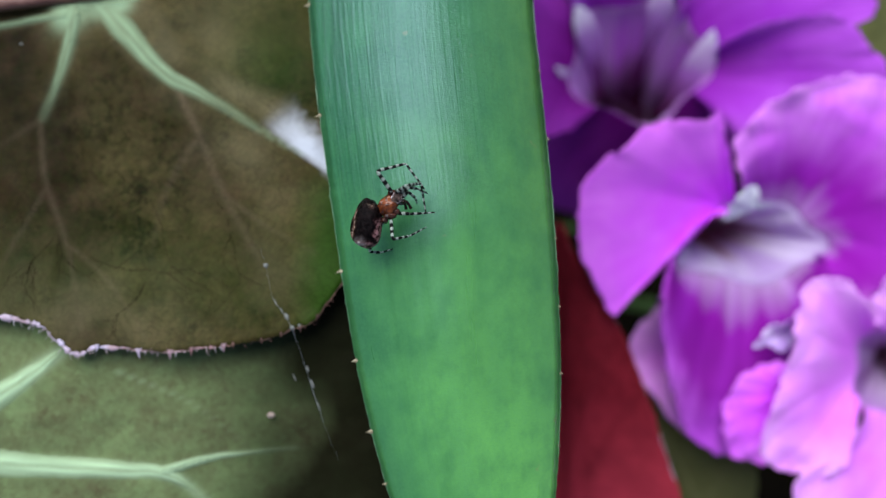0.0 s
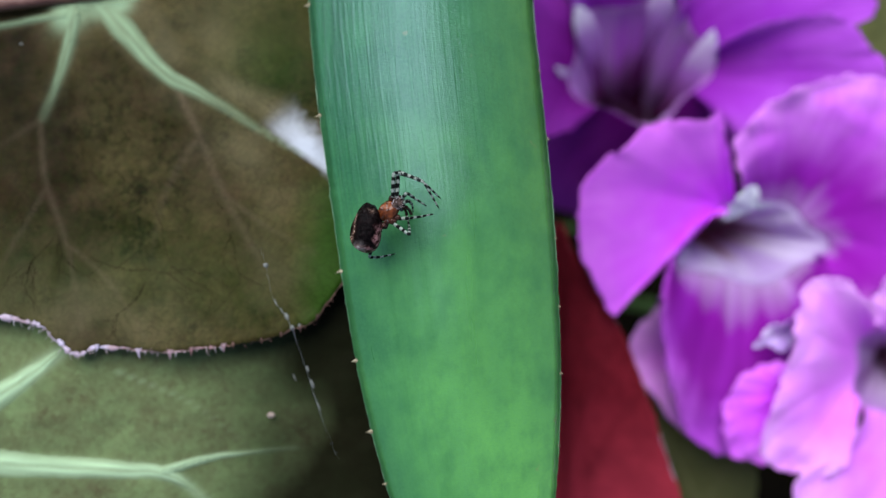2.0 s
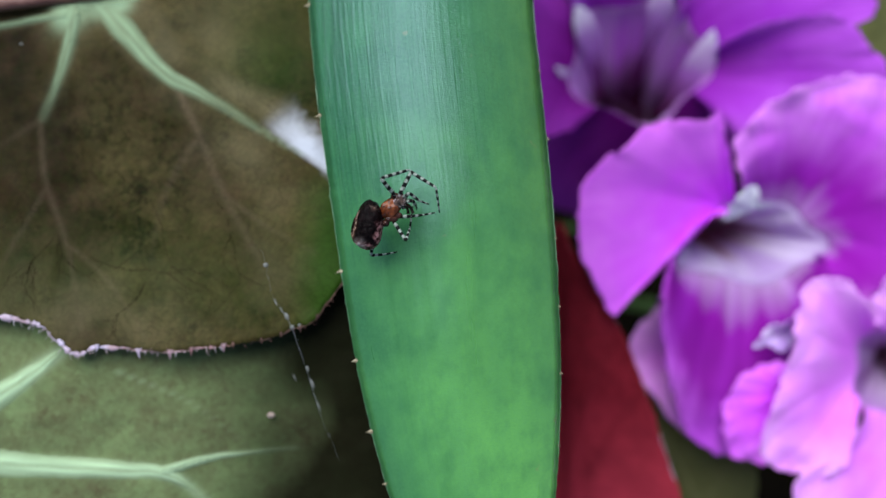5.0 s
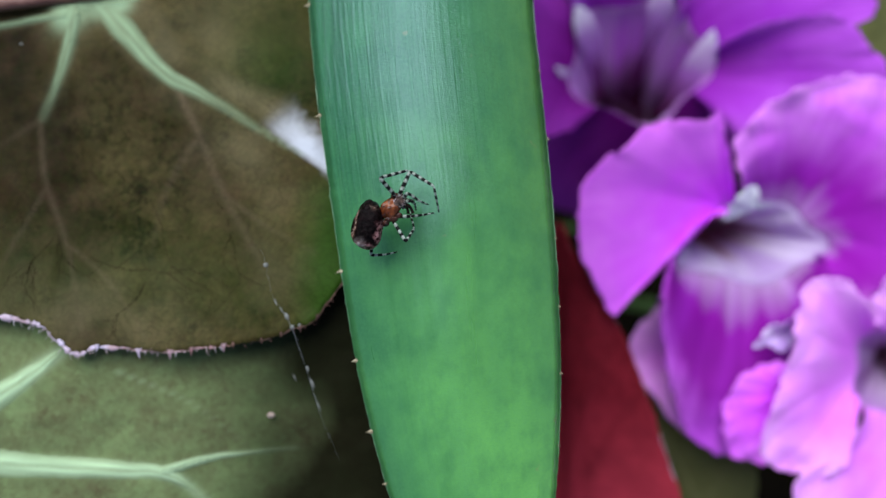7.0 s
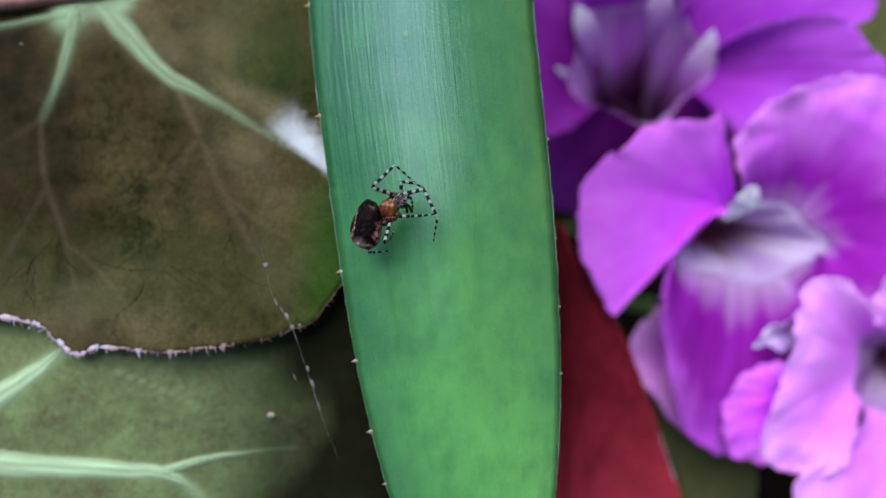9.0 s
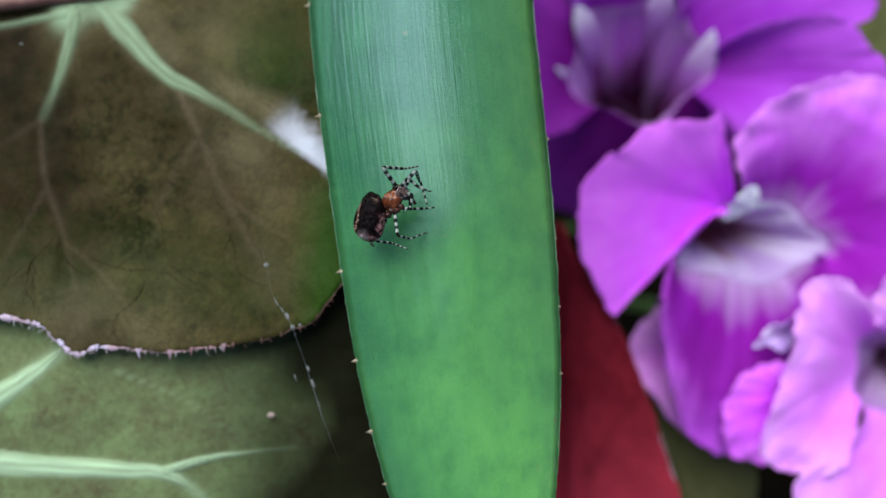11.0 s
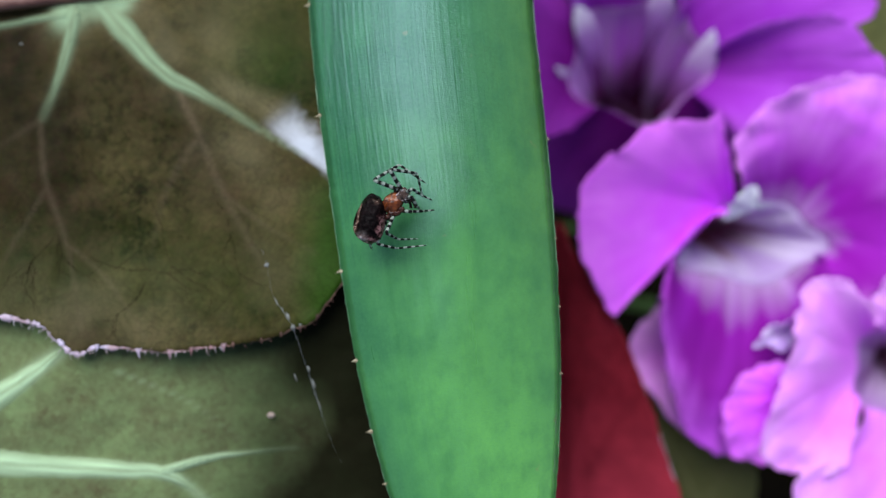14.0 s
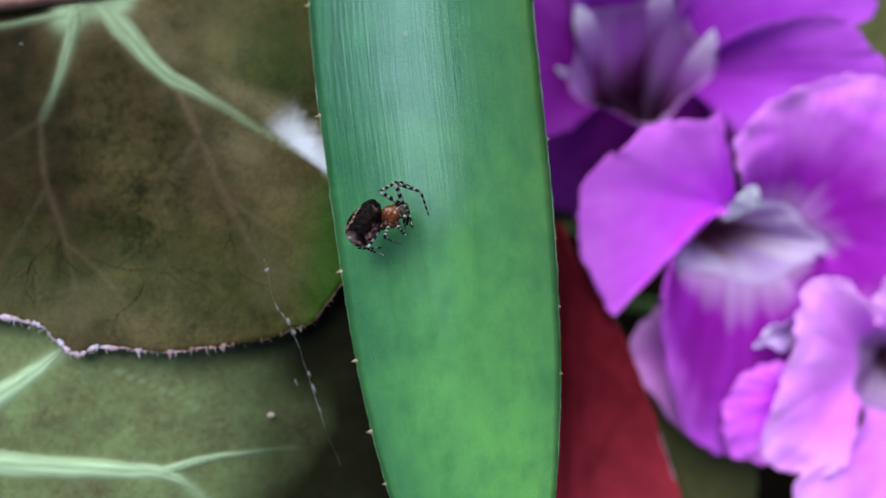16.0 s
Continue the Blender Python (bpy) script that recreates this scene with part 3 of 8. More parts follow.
    rng = random.Random(21)
    for x, size in ((-85.4, 0.9), (-82.0, 0.5), (-75.9, 0.9), (-72.6, 0.7), (-68.6, 1.0), (-65.2, 0.5), (-60.3, 1.35), (-57.4, 0.5), (-54.1, 1.3), (-49.6, 1.1), (-46.4, 0.6), (-43.5, 1.1), (-41.3, 0.6), (-37.9, 0.55), (-35.7, 0.6), (-31.8, 0.55), (-28.0, 0.5), (-25.0, 0.6)):
        low = np.where(rim[:, 1] < 0)[0]
        p = rim[low[np.abs(rim[low, 0] - x).argmin()]]
        bend = rng.uniform(-0.35, 0.35)
        tube("tooth", [(p[0], p[1] + 0.5, p[2]), (p[0] + 0.2 * bend, p[1] - 0.25 * size, p[2] + 0.05), (p[0] + bend * size, p[1] - 1.1 * size, p[2] - 0.1)], [0.55 * size, 0.34 * size, 0.16 * size, 0.05], M_RIM if x < -58 else M_RIM_PINK if x < -42 else M_RIM_BROWN, thing, n=8, sides=6, flat=0.5)
    for line, radii in ((lines[1][0][:7], [3.4, 3.1, 2.6, 2.1, 1.9, 1.3, 0.8, 0.15]), (lines[2][0], [2.3, 2.0, 1.7, 1.5, 1.3, 1.0, 0.15]),
                        (lines[3][0], [1.2, 0.9, 0.8, 0.6]), (lines[4][0], [1.9, 1.4, 0.5])):
        ridge(line, radii, skin, blade, thing, "raised pale green leaf vein", 0.3, fade=0.65)
    starts = [((x, y), radians(turn), size) for x, y, turn, size in (
        (-77.9, 3.5, -72, 16), (-77.9, 3.5, -116, 15), (-71.7, -1.0, -33, 23), (-59.5, 10.3, -78, 17), (-67.2, 16.0, -45, 10), (-59.8, -6.7, -95, 11), (-46.8, 12.5, -86, 22),
        (-54.7, -3.3, -48, 13), (-81.9, -1.0, -115, 9), (-69.0, 30.0, -55, 13), (-84.0, 14.0, -125, 12))]
    veinlets(starts, skin, M_VEINLET, thing, 6, lambda p: p[1] > -0.0825 * (p[0] + 100) - 17.0 and p[0] < -31)
    petiole(thing, (-78.2, 51.1, 264.0), (-55, 60, -10), 1.8)


def build_lower_leaf():
    thing = tagged(empty("begonia_leaf", -80, -30, 0), "dull green begonia leaf with broad pale veins under another leaf", "leaf", "begonia leaves")
    outline = [(-22.0, -4.0, 274.0), (-9.0, -17.0, 272.0), (-5.0, -30.3, 270.5), (-4.0, -44.0, 269.0), (-8.0, -58.0, 268.5), (-24.0, -72.0, 269.0), (-47.6, -80.0, 270.0), (-80.2, -82.0, 271.0),
               (-120.6, -71.0, 272.0), (-139.0, -43.8, 274.0), (-128.2, -13.5, 278.0), (-103.9, 0.1, 275.0), (-61.5, 2.4, 274.5)]
    lines = [([(-118.1, -40.6, 278.0), (-88.7, -43.5, 278.0), (-71.7, -44.7, 278.0), (-57.6, -46.0, 278.0), (-50.8, -50.2, 278.0), (-41.2, -61.0, 278.0)], 2.2, 0.8, 1.0),
             ([(-58.1, -45.7, 278.0), (-50.2, -43.5, 278.0), (-43.4, -42.2, 278.0), (-29.9, -41.1, 278.0)], 0.9, 0.5, 0.75),
             ([(-106.8, -39.5, 278.0), (-88.7, -29.1, 278.0), (-80.8, -23.4, 278.0), (-74.0, -18.5, 278.0)], 2.3, 1.4, 0.85),
             ([(-66.0, -24.8, 278.0), (-51.3, -31.6, 278.0), (-40.0, -40.6, 278.0)], 0.4, 0.2, 0.2)]
    # The aloe's shade on this leaf, put into its colour.
    def bronze_and_shade(pts):
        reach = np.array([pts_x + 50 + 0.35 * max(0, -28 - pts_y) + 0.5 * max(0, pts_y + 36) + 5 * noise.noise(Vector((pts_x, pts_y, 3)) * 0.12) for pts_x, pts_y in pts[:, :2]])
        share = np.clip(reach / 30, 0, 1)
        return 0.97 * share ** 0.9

    blade, rim, skin = fan("blade", (-118.1, -40.6, 278.0), outline, M_LOWER, thing, closed=True, na=260, nr=80, pucker=0.45, ruffle=0.8, seed=5, thick=0.5, lines=lines, bronze_and_shade=bronze_and_shade, rough_edge=0.6)
    for line, w0, w1, s in lines[:3]:
        ridge(line, [w0 * 1.5, w0 * 1.4, w0 * 1.15, w0 * 0.8, w1 * 0.75, 0.12], skin, blade, thing, "raised pale green leaf vein", 0.35)
    petiole(thing, (-121.8, -41.9, 272.0), (-100, -40, -10), 2.0)


def build_red_leaf():
    thing = tagged(empty("red_leaf", 30, -40, 0), "dark red leaf hanging between the aloe and the flowers", "leaf")
    outline = [(31.6, 7.3, 204.5), (34.1, 0.1, 214.1), (40.3, -11.4, 222.5), (45.9, -21.6, 223.7), (52.2, -37.5, 225.0), (57.4, -53.3, 225.0), (62.3, -68.2, 223.7), (67.6, -88.7, 218.9),
               (48.3, -115.9, 211.6), (26.9, -108.2, 211.6), (20.3, -74.0, 197.2), (22.1, -34.0, 194.7), (26.8, -6.3, 197.2)]
    lines = [([(41.5, -106.7, 215.3), (39.3, -67.7, 220.2), (34.8, -30.8, 220.2), (30.6, 3.1, 218.9)], 1.4, 0.8, 0.15), ([(38.4, -60.3, 220.2), (46.2, -43.7, 222.5), (51.0, -37.6, 223.7)], 1.8, 1.0, 0.3),
             ([(36.3, -41.1, 220.2), (41.9, -29.2, 221.4), (45.3, -21.6, 223.7)], 1.8, 1.0, 0.3)]

    # Lower right drawn lit against the aloe's shade, through the tint.
    def lit_part(pts, uvs):
        light = np.clip((-38 - pts[:, 1]) / 30, 0, 1) * np.clip((pts[:, 0] - 24) / 18, 0, 1)
        return 0.75 * light, 0 * light, 0 * light

    blade, rim, skin = fan("blade", (33.2, -70.4, 210.5), outline, M_RED, thing, closed=True, na=180, nr=50, pucker=0.7, ruffle=0.5, seed=8, thick=0.5, lines=lines, rough_edge=0.3, tint=lit_part)
    tube("rim", rim[8:100], [0.03, 0.05, 0.08, 0.14], M_RIM, thing, "thin pale leaf margin", n=90, sides=6)
    petiole(thing, (42.1, -108.2, 211.6), (30, -90, -10), 1.6)


def build_far_leaf(name, base, outline, material, label, foot):
    thing = tagged(empty(name, foot[0], foot[1], 0), label, "leaf")
    fan("blade", base, outline, material, thing, closed=True, na=100, nr=30, pucker=0.8, ruffle=0.8, seed=len(name), thick=0.5,
        lines=[([base, outline[0]], 0.7, 0.3, 0.5), ([base, outline[2]], 0.5, 0.2, 0.4)])
    petiole(thing, (base[0], base[1], base[2] - 1), foot, 1.5)


# ---- aloe leaf ----
def build_aloe():
    thing = tagged(empty("aloe_leaf", 0, 150, 0), "smooth thick green aloe leaf with small pale spines on both edges", "leaf")
    left = [(-75.4, 422.4, 22.0), (-55.8, 288.2, 132.0), (-39.7, 168.4, 220.0), (-31.0, 90.4, 263.0), (-26.9, 49.9, 278.0), (-25.1, 34.3, 282.6), (-23.3, 21.9, 284.9), (-21.0, 6.6, 286.5), (-19.1, -6.4, 286.8),
            (-16.6, -21.4, 287.0), (-13.7, -34.4, 287.0), (-10.1, -47.5, 287.0), (-4.2, -66.0, 286.0), (2.3, -83.1, 284.0), (8.4, -96.2, 282.0), (11.1, -100.6, 281.0)]
    right = [(14.9, 422.4, 22.0), (15.2, 288.2, 132.0), (15.6, 168.4, 220.0), (17.2, 90.4, 263.0), (18.0, 49.9, 278.0), (18.9, 34.3, 282.6), (19.9, 21.9, 284.9), (21.1, 6.6, 286.5), (21.9, -6.4, 286.8),
             (22.4, -21.4, 287.0), (22.2, -34.4, 287.0), (21.4, -47.5, 287.0), (19.6, -66.0, 286.0), (16.5, -83.1, 284.0), (13.4, -96.2, 282.0), (11.8, -100.6, 281.0)]
    n, m = 420, 25
    a, b = spline(left, n), spline(right, n)
    ragged = []
    for edge, seed in ((a, 3.0), (b, 8.0)):
        ragged.append([0.18 * noise.noise(Vector((seed, y * 0.45, 0.0))) + 0.12 * noise.noise(Vector((seed, y * 1.3, 5.0))) for y in edge[:, 1]])
    verts, uvs, faces = [], [], []
    for i in range(n):
        half = np.linalg.norm(b[i] - a[i]) / 2
        wave = 0.25 * noise.noise(Vector((0.0, a[i][1] * 0.06, 4.0)))
        for j in range(2 * m - 2):
            top = j < m
            t = -1 + 2 * (j if top else 2 * m - 2 - j) / (m - 1)
            p = a[i] * (1 - t) / 2 + b[i] * (1 + t) / 2
            dome = 1 - t * t
            bow = (0.38 * half + wave) * dome + 0.9 * noise.noise(Vector((t * 1.2, p[1] * 0.03, 2.0))) * dome * 0.6 if top else -0.36 * half * dome ** 0.7
            verts.append((p[0] + ragged[0 if t < 0 else 1][i] * abs(t) ** 12, p[1], p[2] + bow))
            uvs.append(((t + 1) / 2, i / n * 6))
    k = 2 * m - 2
    for i in range(n - 1):
        for j in range(k):
            faces.append((i * k + j, (i + 1) * k + j, (i + 1) * k + (j + 1) % k, i * k + (j + 1) % k)[::-1])
    faces += [tuple(range(k)), tuple((n - 1) * k + j for j in range(k))[::-1]]
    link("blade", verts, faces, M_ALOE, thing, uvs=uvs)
    a[:, 0] += ragged[0]
    b[:, 0] += ragged[1]
    for edge in (a, b):
        tube("rim", edge[57:n - 4], [0.02 + 0.09 * random.Random(i).random() for i in range(60)], M_ALOE_RIM, thing, "pale thin leaf edge", n=200, sides=6)
    rng = random.Random(5)
    for edge, out, places in ((a, -1, (-180, 12, 205, 482, 640, 765, 855, 960, 1080)), (b, 1, (-160, -20, 128, 245, 420, 540, 660, 790, 930, 1060))):
        for py in places:
            y = (441 - py) / 10
            i = int(np.abs(edge[:, 1] / (468 - edge[:, 2]) * 168 - y).argmin())
            p = edge[i]
            size = rng.uniform(0.75, 1.15) * (0.6 if out > 0 else 1.0)
            verts = []
            for dx, dy, dz in ((-0.3, 0.55, 0), (-0.3, 0, 0.3), (-0.3, -0.55, 0), (-0.3, 0, -0.3), (0.35, 0.12, 0), (0.35, -0.08, 0.14), (0.35, -0.28, 0), (0.35, -0.08, -0.14), (0.95, -0.3, 0)):
                verts.append((p[0] + out * dx * size, p[1] + dy * size, p[2] + dz * size))
            sides = [(j, (j + 1) % 4, 4 + (j + 1) % 4, 4 + j) for j in range(4)] + [(4 + j, 4 + (j + 1) % 4, 8) for j in range(4)]
            link("spine", verts, sides, M_SPINE, thing, smooth=False)


# ---- purple trumpet flowers ----
def flower(label, throat, mouth, depth, lean, lining, funnel, petals, foot, narrowest=0.2, crumple=(), flare=1.0):
    """throat: centre of the mouth; mouth: its radii; the tube narrows down to the calyx. petals: (material, base, outline, bulge, ruffle)."""
    thing = tagged(empty("trumpet_flower", throat[0], throat[1], 0), label, "flower", "purple trumpet flowers")
    n, m = 20, 80
    verts, uvs, faces = [], [], []
    for i in range(n):
        f = i / (n - 1)
        narrow = (1 - f) ** funnel * (1 - narrowest) + narrowest
        for j in range(m):
            a = 2 * math.pi * j / m
            rib = 1 + 0.10 * (1 - f) * math.cos(5 * a + 0.6) + 0.035 * math.sin(math.pi * f) * math.cos(15 * a)
            verts.append((throat[0] + lean[0] * f**flare + mouth[0] * narrow * rib * math.cos(a), throat[1] + lean[1] * f**flare + mouth[1] * narrow * rib * math.sin(a), throat[2] - depth * f**flare))
            uvs.append((j / m, 1 - f))
    for i in range(n - 1):
        for j in range(m):
            faces.append((i * m + j, (i + 1) * m + j, (i + 1) * m + (j + 1) % m, i * m + (j + 1) % m))
    verts.append((throat[0] + lean[0] * 1.06, throat[1] + lean[1] * 1.06, throat[2] - depth * 1.12))
    uvs.append((0.5, 0.0))
    faces += [((n - 1) * m + j, n * m, (n - 1) * m + (j + 1) % m) for j in range(m)]
    link("throat", verts, faces, lining, thing, "streaked flower throat, wine-red inside", uvs=uvs, thick=0.12)
    for i, (material, base, outline, bulge, ruffle) in enumerate(petals):
        if base is None:
            turns = [math.atan2((y - throat[1]) / mouth[1], (x - throat[0]) / mouth[0]) for x, y, z in (outline[0], outline[-1])]
            middle = np.mean(outline, axis=0)
            aim = math.atan2((middle[1] - throat[1]) / mouth[1], (middle[0] - throat[0]) / mouth[0])
            swing = [(t - aim + math.pi) % (2 * math.pi) - math.pi for t in turns]
            swing = [math.copysign(min(max(abs(v), 0.35), 1.3), v) for v in swing]
            base = []
            for v in np.linspace(swing[0], swing[1], 9):
                k = 1.0 * (1 + 0.10 * math.cos(5 * (aim + v) + 0.6))
                base.append((throat[0] + k * mouth[0] * math.cos(aim + v), throat[1] + k * mouth[1] * math.sin(aim + v), throat[2] + 0.02))
        fan("petal", base, outline, material, thing, na=110, nr=40, bulge=bulge, ruffle=ruffle, seed=i + 2 + int(throat[0]), waves=5, thick=0.14, rough_edge=1.3,
            crumple=crumple[i] if i < len(crumple) else 0.6, ribs=0.9)
    low = (throat[0] + lean[0], throat[1] + lean[1], throat[2] - depth * 1.15)
    tube("calyx", [low, (low[0], low[1], low[2] - 6), (low[0], low[1], low[2] - 11)], [mouth[1] * narrowest * 0.8, mouth[1] * 0.25, 1.2], M_CALYX, thing, "green calyx", n=10, sides=12)
    tube("stalk", [(low[0], low[1], low[2] - 10), ((low[0] + foot[0]) / 2, (low[1] + foot[1]) / 2, low[2] * 0.5), foot], [1.0, 1.4, 1.8], M_GREEN_STEM, thing, n=16)
    return thing


def build_flowers():
    back = flower("purple trumpet flower with a dark streaked throat, behind the others", (55.4, 53.3, 199.1), (19.8, 17.2), 41, (4, -13), M_THROAT, 0.9, [
        (M_PETAL_DEEP_SHADE, None, [(39.2, 37.6, 194.5), (31.2, 32.9, 178.7), (29.0, 21.8, 165.2), (37.1, 12.8, 158.4), (56.4, 11.2, 158.4), (79.2, 18.3, 162.9), (90.3, 33.4, 174.2), (76.5, 40.3, 192.3)], 1, 2),
        (M_PETAL_DEEP_SHADE, None, [(42.3, 62.0, 201.3), (31.5, 70.6, 204.7), (20.5, 65.7, 205.8), (17.4, 48.7, 204.7), (23.1, 34.1, 202.5), (34.5, 32.9, 200.2), (41.8, 38.5, 199.1)], 1, 1.5),
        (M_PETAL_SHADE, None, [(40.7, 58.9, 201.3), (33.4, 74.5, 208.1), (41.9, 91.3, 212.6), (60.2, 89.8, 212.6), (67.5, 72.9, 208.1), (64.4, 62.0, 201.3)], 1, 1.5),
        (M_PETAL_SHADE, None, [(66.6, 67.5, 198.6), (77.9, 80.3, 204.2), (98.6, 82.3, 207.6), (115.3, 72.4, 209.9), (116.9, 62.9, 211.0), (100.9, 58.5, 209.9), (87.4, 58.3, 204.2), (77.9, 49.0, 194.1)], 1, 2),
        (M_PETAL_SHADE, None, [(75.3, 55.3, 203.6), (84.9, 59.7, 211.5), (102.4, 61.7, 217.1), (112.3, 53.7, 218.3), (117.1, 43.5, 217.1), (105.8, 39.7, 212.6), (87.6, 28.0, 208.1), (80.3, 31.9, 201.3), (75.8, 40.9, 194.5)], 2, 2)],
        (15, 60, -10), 0.5, flare=1.5)
    for path, radii in (([(36.8, 67.2, 207.0), (40.2, 60.6, 202.5), (44.4, 53.7, 192.3), (48.1, 45.8, 176.5)], [0.2, 2.6, 3.6, 3.4, 2.4, 1.3, 0.5]),
                        ([(61.0, 75.1, 209.2), (60.3, 67.6, 204.7), (59.4, 59.9, 194.5), (57.2, 50.3, 176.5)], [0.2, 2.6, 3.6, 3.2, 2.2, 1.2, 0.4]),
                        ([(74.8, 60.6, 205.8), (73.0, 52.5, 199.1), (70.3, 46.3, 190.0), (65.5, 40.7, 176.5)], [0.2, 2.6, 4.4, 4.2, 3.2, 1.8, 0.5]),
                        ([(31.1, 50.6, 203.6), (34.6, 49.0, 200.2), (38.6, 45.4, 191.2), (43.2, 41.1, 178.7)], [0.05, 0.7, 1.5, 1.8, 1.4, 0.9, 0.3])):
        tube("throat_fold", path, radii, M_FOLD, back, "whitish fold inside the throat", n=30, sides=14, flat=0.09)
    flower("bright purple trumpet flower with a white throat and ruffled petals", (81.5, 1.9, 212.6), (20.3, 10.7), 27, (-5.0, 5.0), M_THROAT_WHITE, 1.1, [
        (M_PETAL, None, [(74.7, 18.0, 222.9), (71.6, 29.0, 225.9), (69.5, 34.3, 226.9), (66.4, 32.5, 227.4), (54.1, 31.8, 229.5), (44.4, 25.3, 230.5), (35.2, 16.9, 230.0), (34.6, 0.1, 229.0), (39.9, -11.3, 227.4), (43.2, -16.1, 226.9), (46.0, -13.1, 226.4), (54.6, -5.7, 223.9), (66.4, 5.8, 220.8), (74.5, 10.2, 219.8)], 2, 1.5),
        (M_PETAL_RIM, None, [(77.7, 16.8, 221.7), (74.7, 27.5, 226.2), (81.1, 35.9, 227.3), (94.0, 41.9, 227.3), (111.2, 43.4, 227.3), (126.0, 34.7, 226.2), (134.0, 14.0, 225.0), (130.0, -6.0, 222.0), (117.0, -14.5, 218.5), (104.6, -11.5, 215.0), (97.5, -6.0, 212.8)], 2.5, 1.8),
        (M_PETAL_DEEP, None, [(59.3, -1.4, 219.4), (55.4, -14.4, 223.9), (58.8, -35.0, 221.7), (63.7, -48.4, 219.4), (75.6, -53.6, 217.1), (92.8, -42.0, 214.9), (100.3, -24.0, 214.9), (101.8, -8.9, 214.9), (98.2, -1.4, 212.6)], 6, 2.5),
        # Added white piece, standing in for the highlight where two petals fold.
        (M_FOLD_GLINT, (79.5, 10.0, 225.5), [(72.2, 7.1, 225.5), (72.3, 10.6, 228.9), (73.8, 12.5, 231.2), (75.8, 15.3, 231.2), (78.8, 14.1, 230.1), (80.3, 11.9, 227.8), (84.9, 10.9, 225.5)], 0.1, 0.5)],
        (40, 10, -10), 0.34, flare=1.9, crumple=(0.5, 2.4, 0.8, 0.2))
    flower("pale pink-purple trumpet flower with crumpled petals", (120.2, -32.3, 220.5), (13.5, 12.4), 29, (8, 2), M_THROAT_MAUVE, 1.4, [
        (M_PETAL_PALE, None, [(108.5, -19.2, 226.9), (101.2, -8.4, 230.5), (90.6, -7.7, 232.4), (86.8, -19.4, 232.8), (84.6, -29.3, 232.8), (79.9, -40.5, 232.8), (78.9, -51.9, 231.6), (86.7, -55.6, 231.6), (98.0, -55.8, 231.6), (102.3, -46.7, 229.7), (105.3, -37.3, 226.1)], 3, 1.8),
        (M_PETAL, (91.5, -36.4, 222.4), [(89.2, -28.0, 224.7), (79.4, -30.1, 225.8), (74.3, -34.5, 225.8), (71.3, -43.1, 225.8), (73.2, -52.3, 224.7), (80.9, -54.3, 225.8), (88.8, -51.8, 225.8)], 2, 2),
        (M_PETAL_PALE, None, [(104.8, -43.7, 226.2), (97.1, -52.5, 230.1), (87.9, -56.5, 231.3), (88.3, -64.5, 231.8), (100.7, -78.5, 231.8), (121.5, -76.5, 229.6), (128.9, -51.8, 226.2)], 3, 2),
        (M_PETAL_PALE, None, [(110.9, -18.8, 223.4), (109.7, -12.8, 225.6), (116.6, -5.5, 227.9), (134.4, -17.2, 226.7), (132.8, -40.5, 224.5)], 2, 1.5),
        (M_LILAC, (91.2, -19.8, 219.4), [(92.1, -16.7, 221.7), (86.6, -18.9, 226.2), (84.0, -19.8, 223.9), (79.8, -22.3, 226.2), (78.9, -25.2, 226.2), (82.5, -24.9, 223.9), (84.4, -26.2, 225.1), (90.3, -25.1, 221.7)], 0.6, 2.2)],
        (70, -20, -10), crumple=(2.0, 2.2, 1.8, 1.6, 0.3))
    flower("faded mauve trumpet flower half hidden behind brighter petals", (74.2, -25.9, 194.5), (5.6, 5.6), 31, (4, 4), M_THROAT, 1.1, [
        (M_PETAL_PALE, None, [(59.7, -16.0, 208.1), (51.2, -23.6, 210.4), (49.4, -32.1, 210.4), (56.2, -38.5, 210.4), (63.6, -48.1, 208.1), (71.2, -49.8, 205.8), (73.3, -32.9, 203.6)], 2, 2),
        (M_PETAL_DEEP, None, [(60.0, -18.5, 207.0), (61.2, -9.2, 208.1), (80.6, -12.3, 205.8), (85.9, -31.3, 203.6), (73.3, -40.8, 203.6)], 1, 1)],
        (45, -20, -10), crumple=(1.0, 0.4))


# ---- silk ----
def build_silk():
    thread = tagged(empty("silk_thread", -31.96, -2.95, 283.0), "fine broken silk thread with tiny white flecks", "spider silk")
    tube("strand", [(-35.4, 0.1, 283.5), (-34.4, -3.2, 283.5), (-33.2, -9.3, 283.0), (-30.2, -13.8, 283.0), (-28.4, -18.8, 282.0), (-25.7, -27.8, 280.5), (-23.3, -35.6, 279.5), (-20.4, -42.6, 279.0)], [0.005, 0.012, 0.015, 0.05, 0.015, 0.04, 0.01, 0.005], M_SILK, thread, n=60, sides=5)
    rng = random.Random(2)
    for x, y, z, wide, tall in ((-34.4, -3.2, 283.5, 0.42, 0.45), (-30.4, -13.2, 283.2, 0.35, 0.75), (-32.6, -10.4, 283.2, 0.16, 0.8), (-31.4, -12.0, 283.2, 0.18, 0.6), (-29.4, -15.4, 283.0, 0.45, 0.5),
                                (-26.6, -23.6, 281.5, 0.22, 0.6), (-25.7, -26.6, 281.0, 0.26, 0.9), (-29.2, -25.4, 281.0, 0.16, 0.8), (-24.6, -31.0, 280.0, 0.1, 0.9), (-28.0, -14.9, 283.0, 0.3, 0.3)):
        lump("fleck", (x, y, z), (wide * rng.uniform(0.8, 1.1), tall, wide * 0.5), M_DEBRIS, thread, seed=int(x * 7), n=8, turn=22)
    return thread


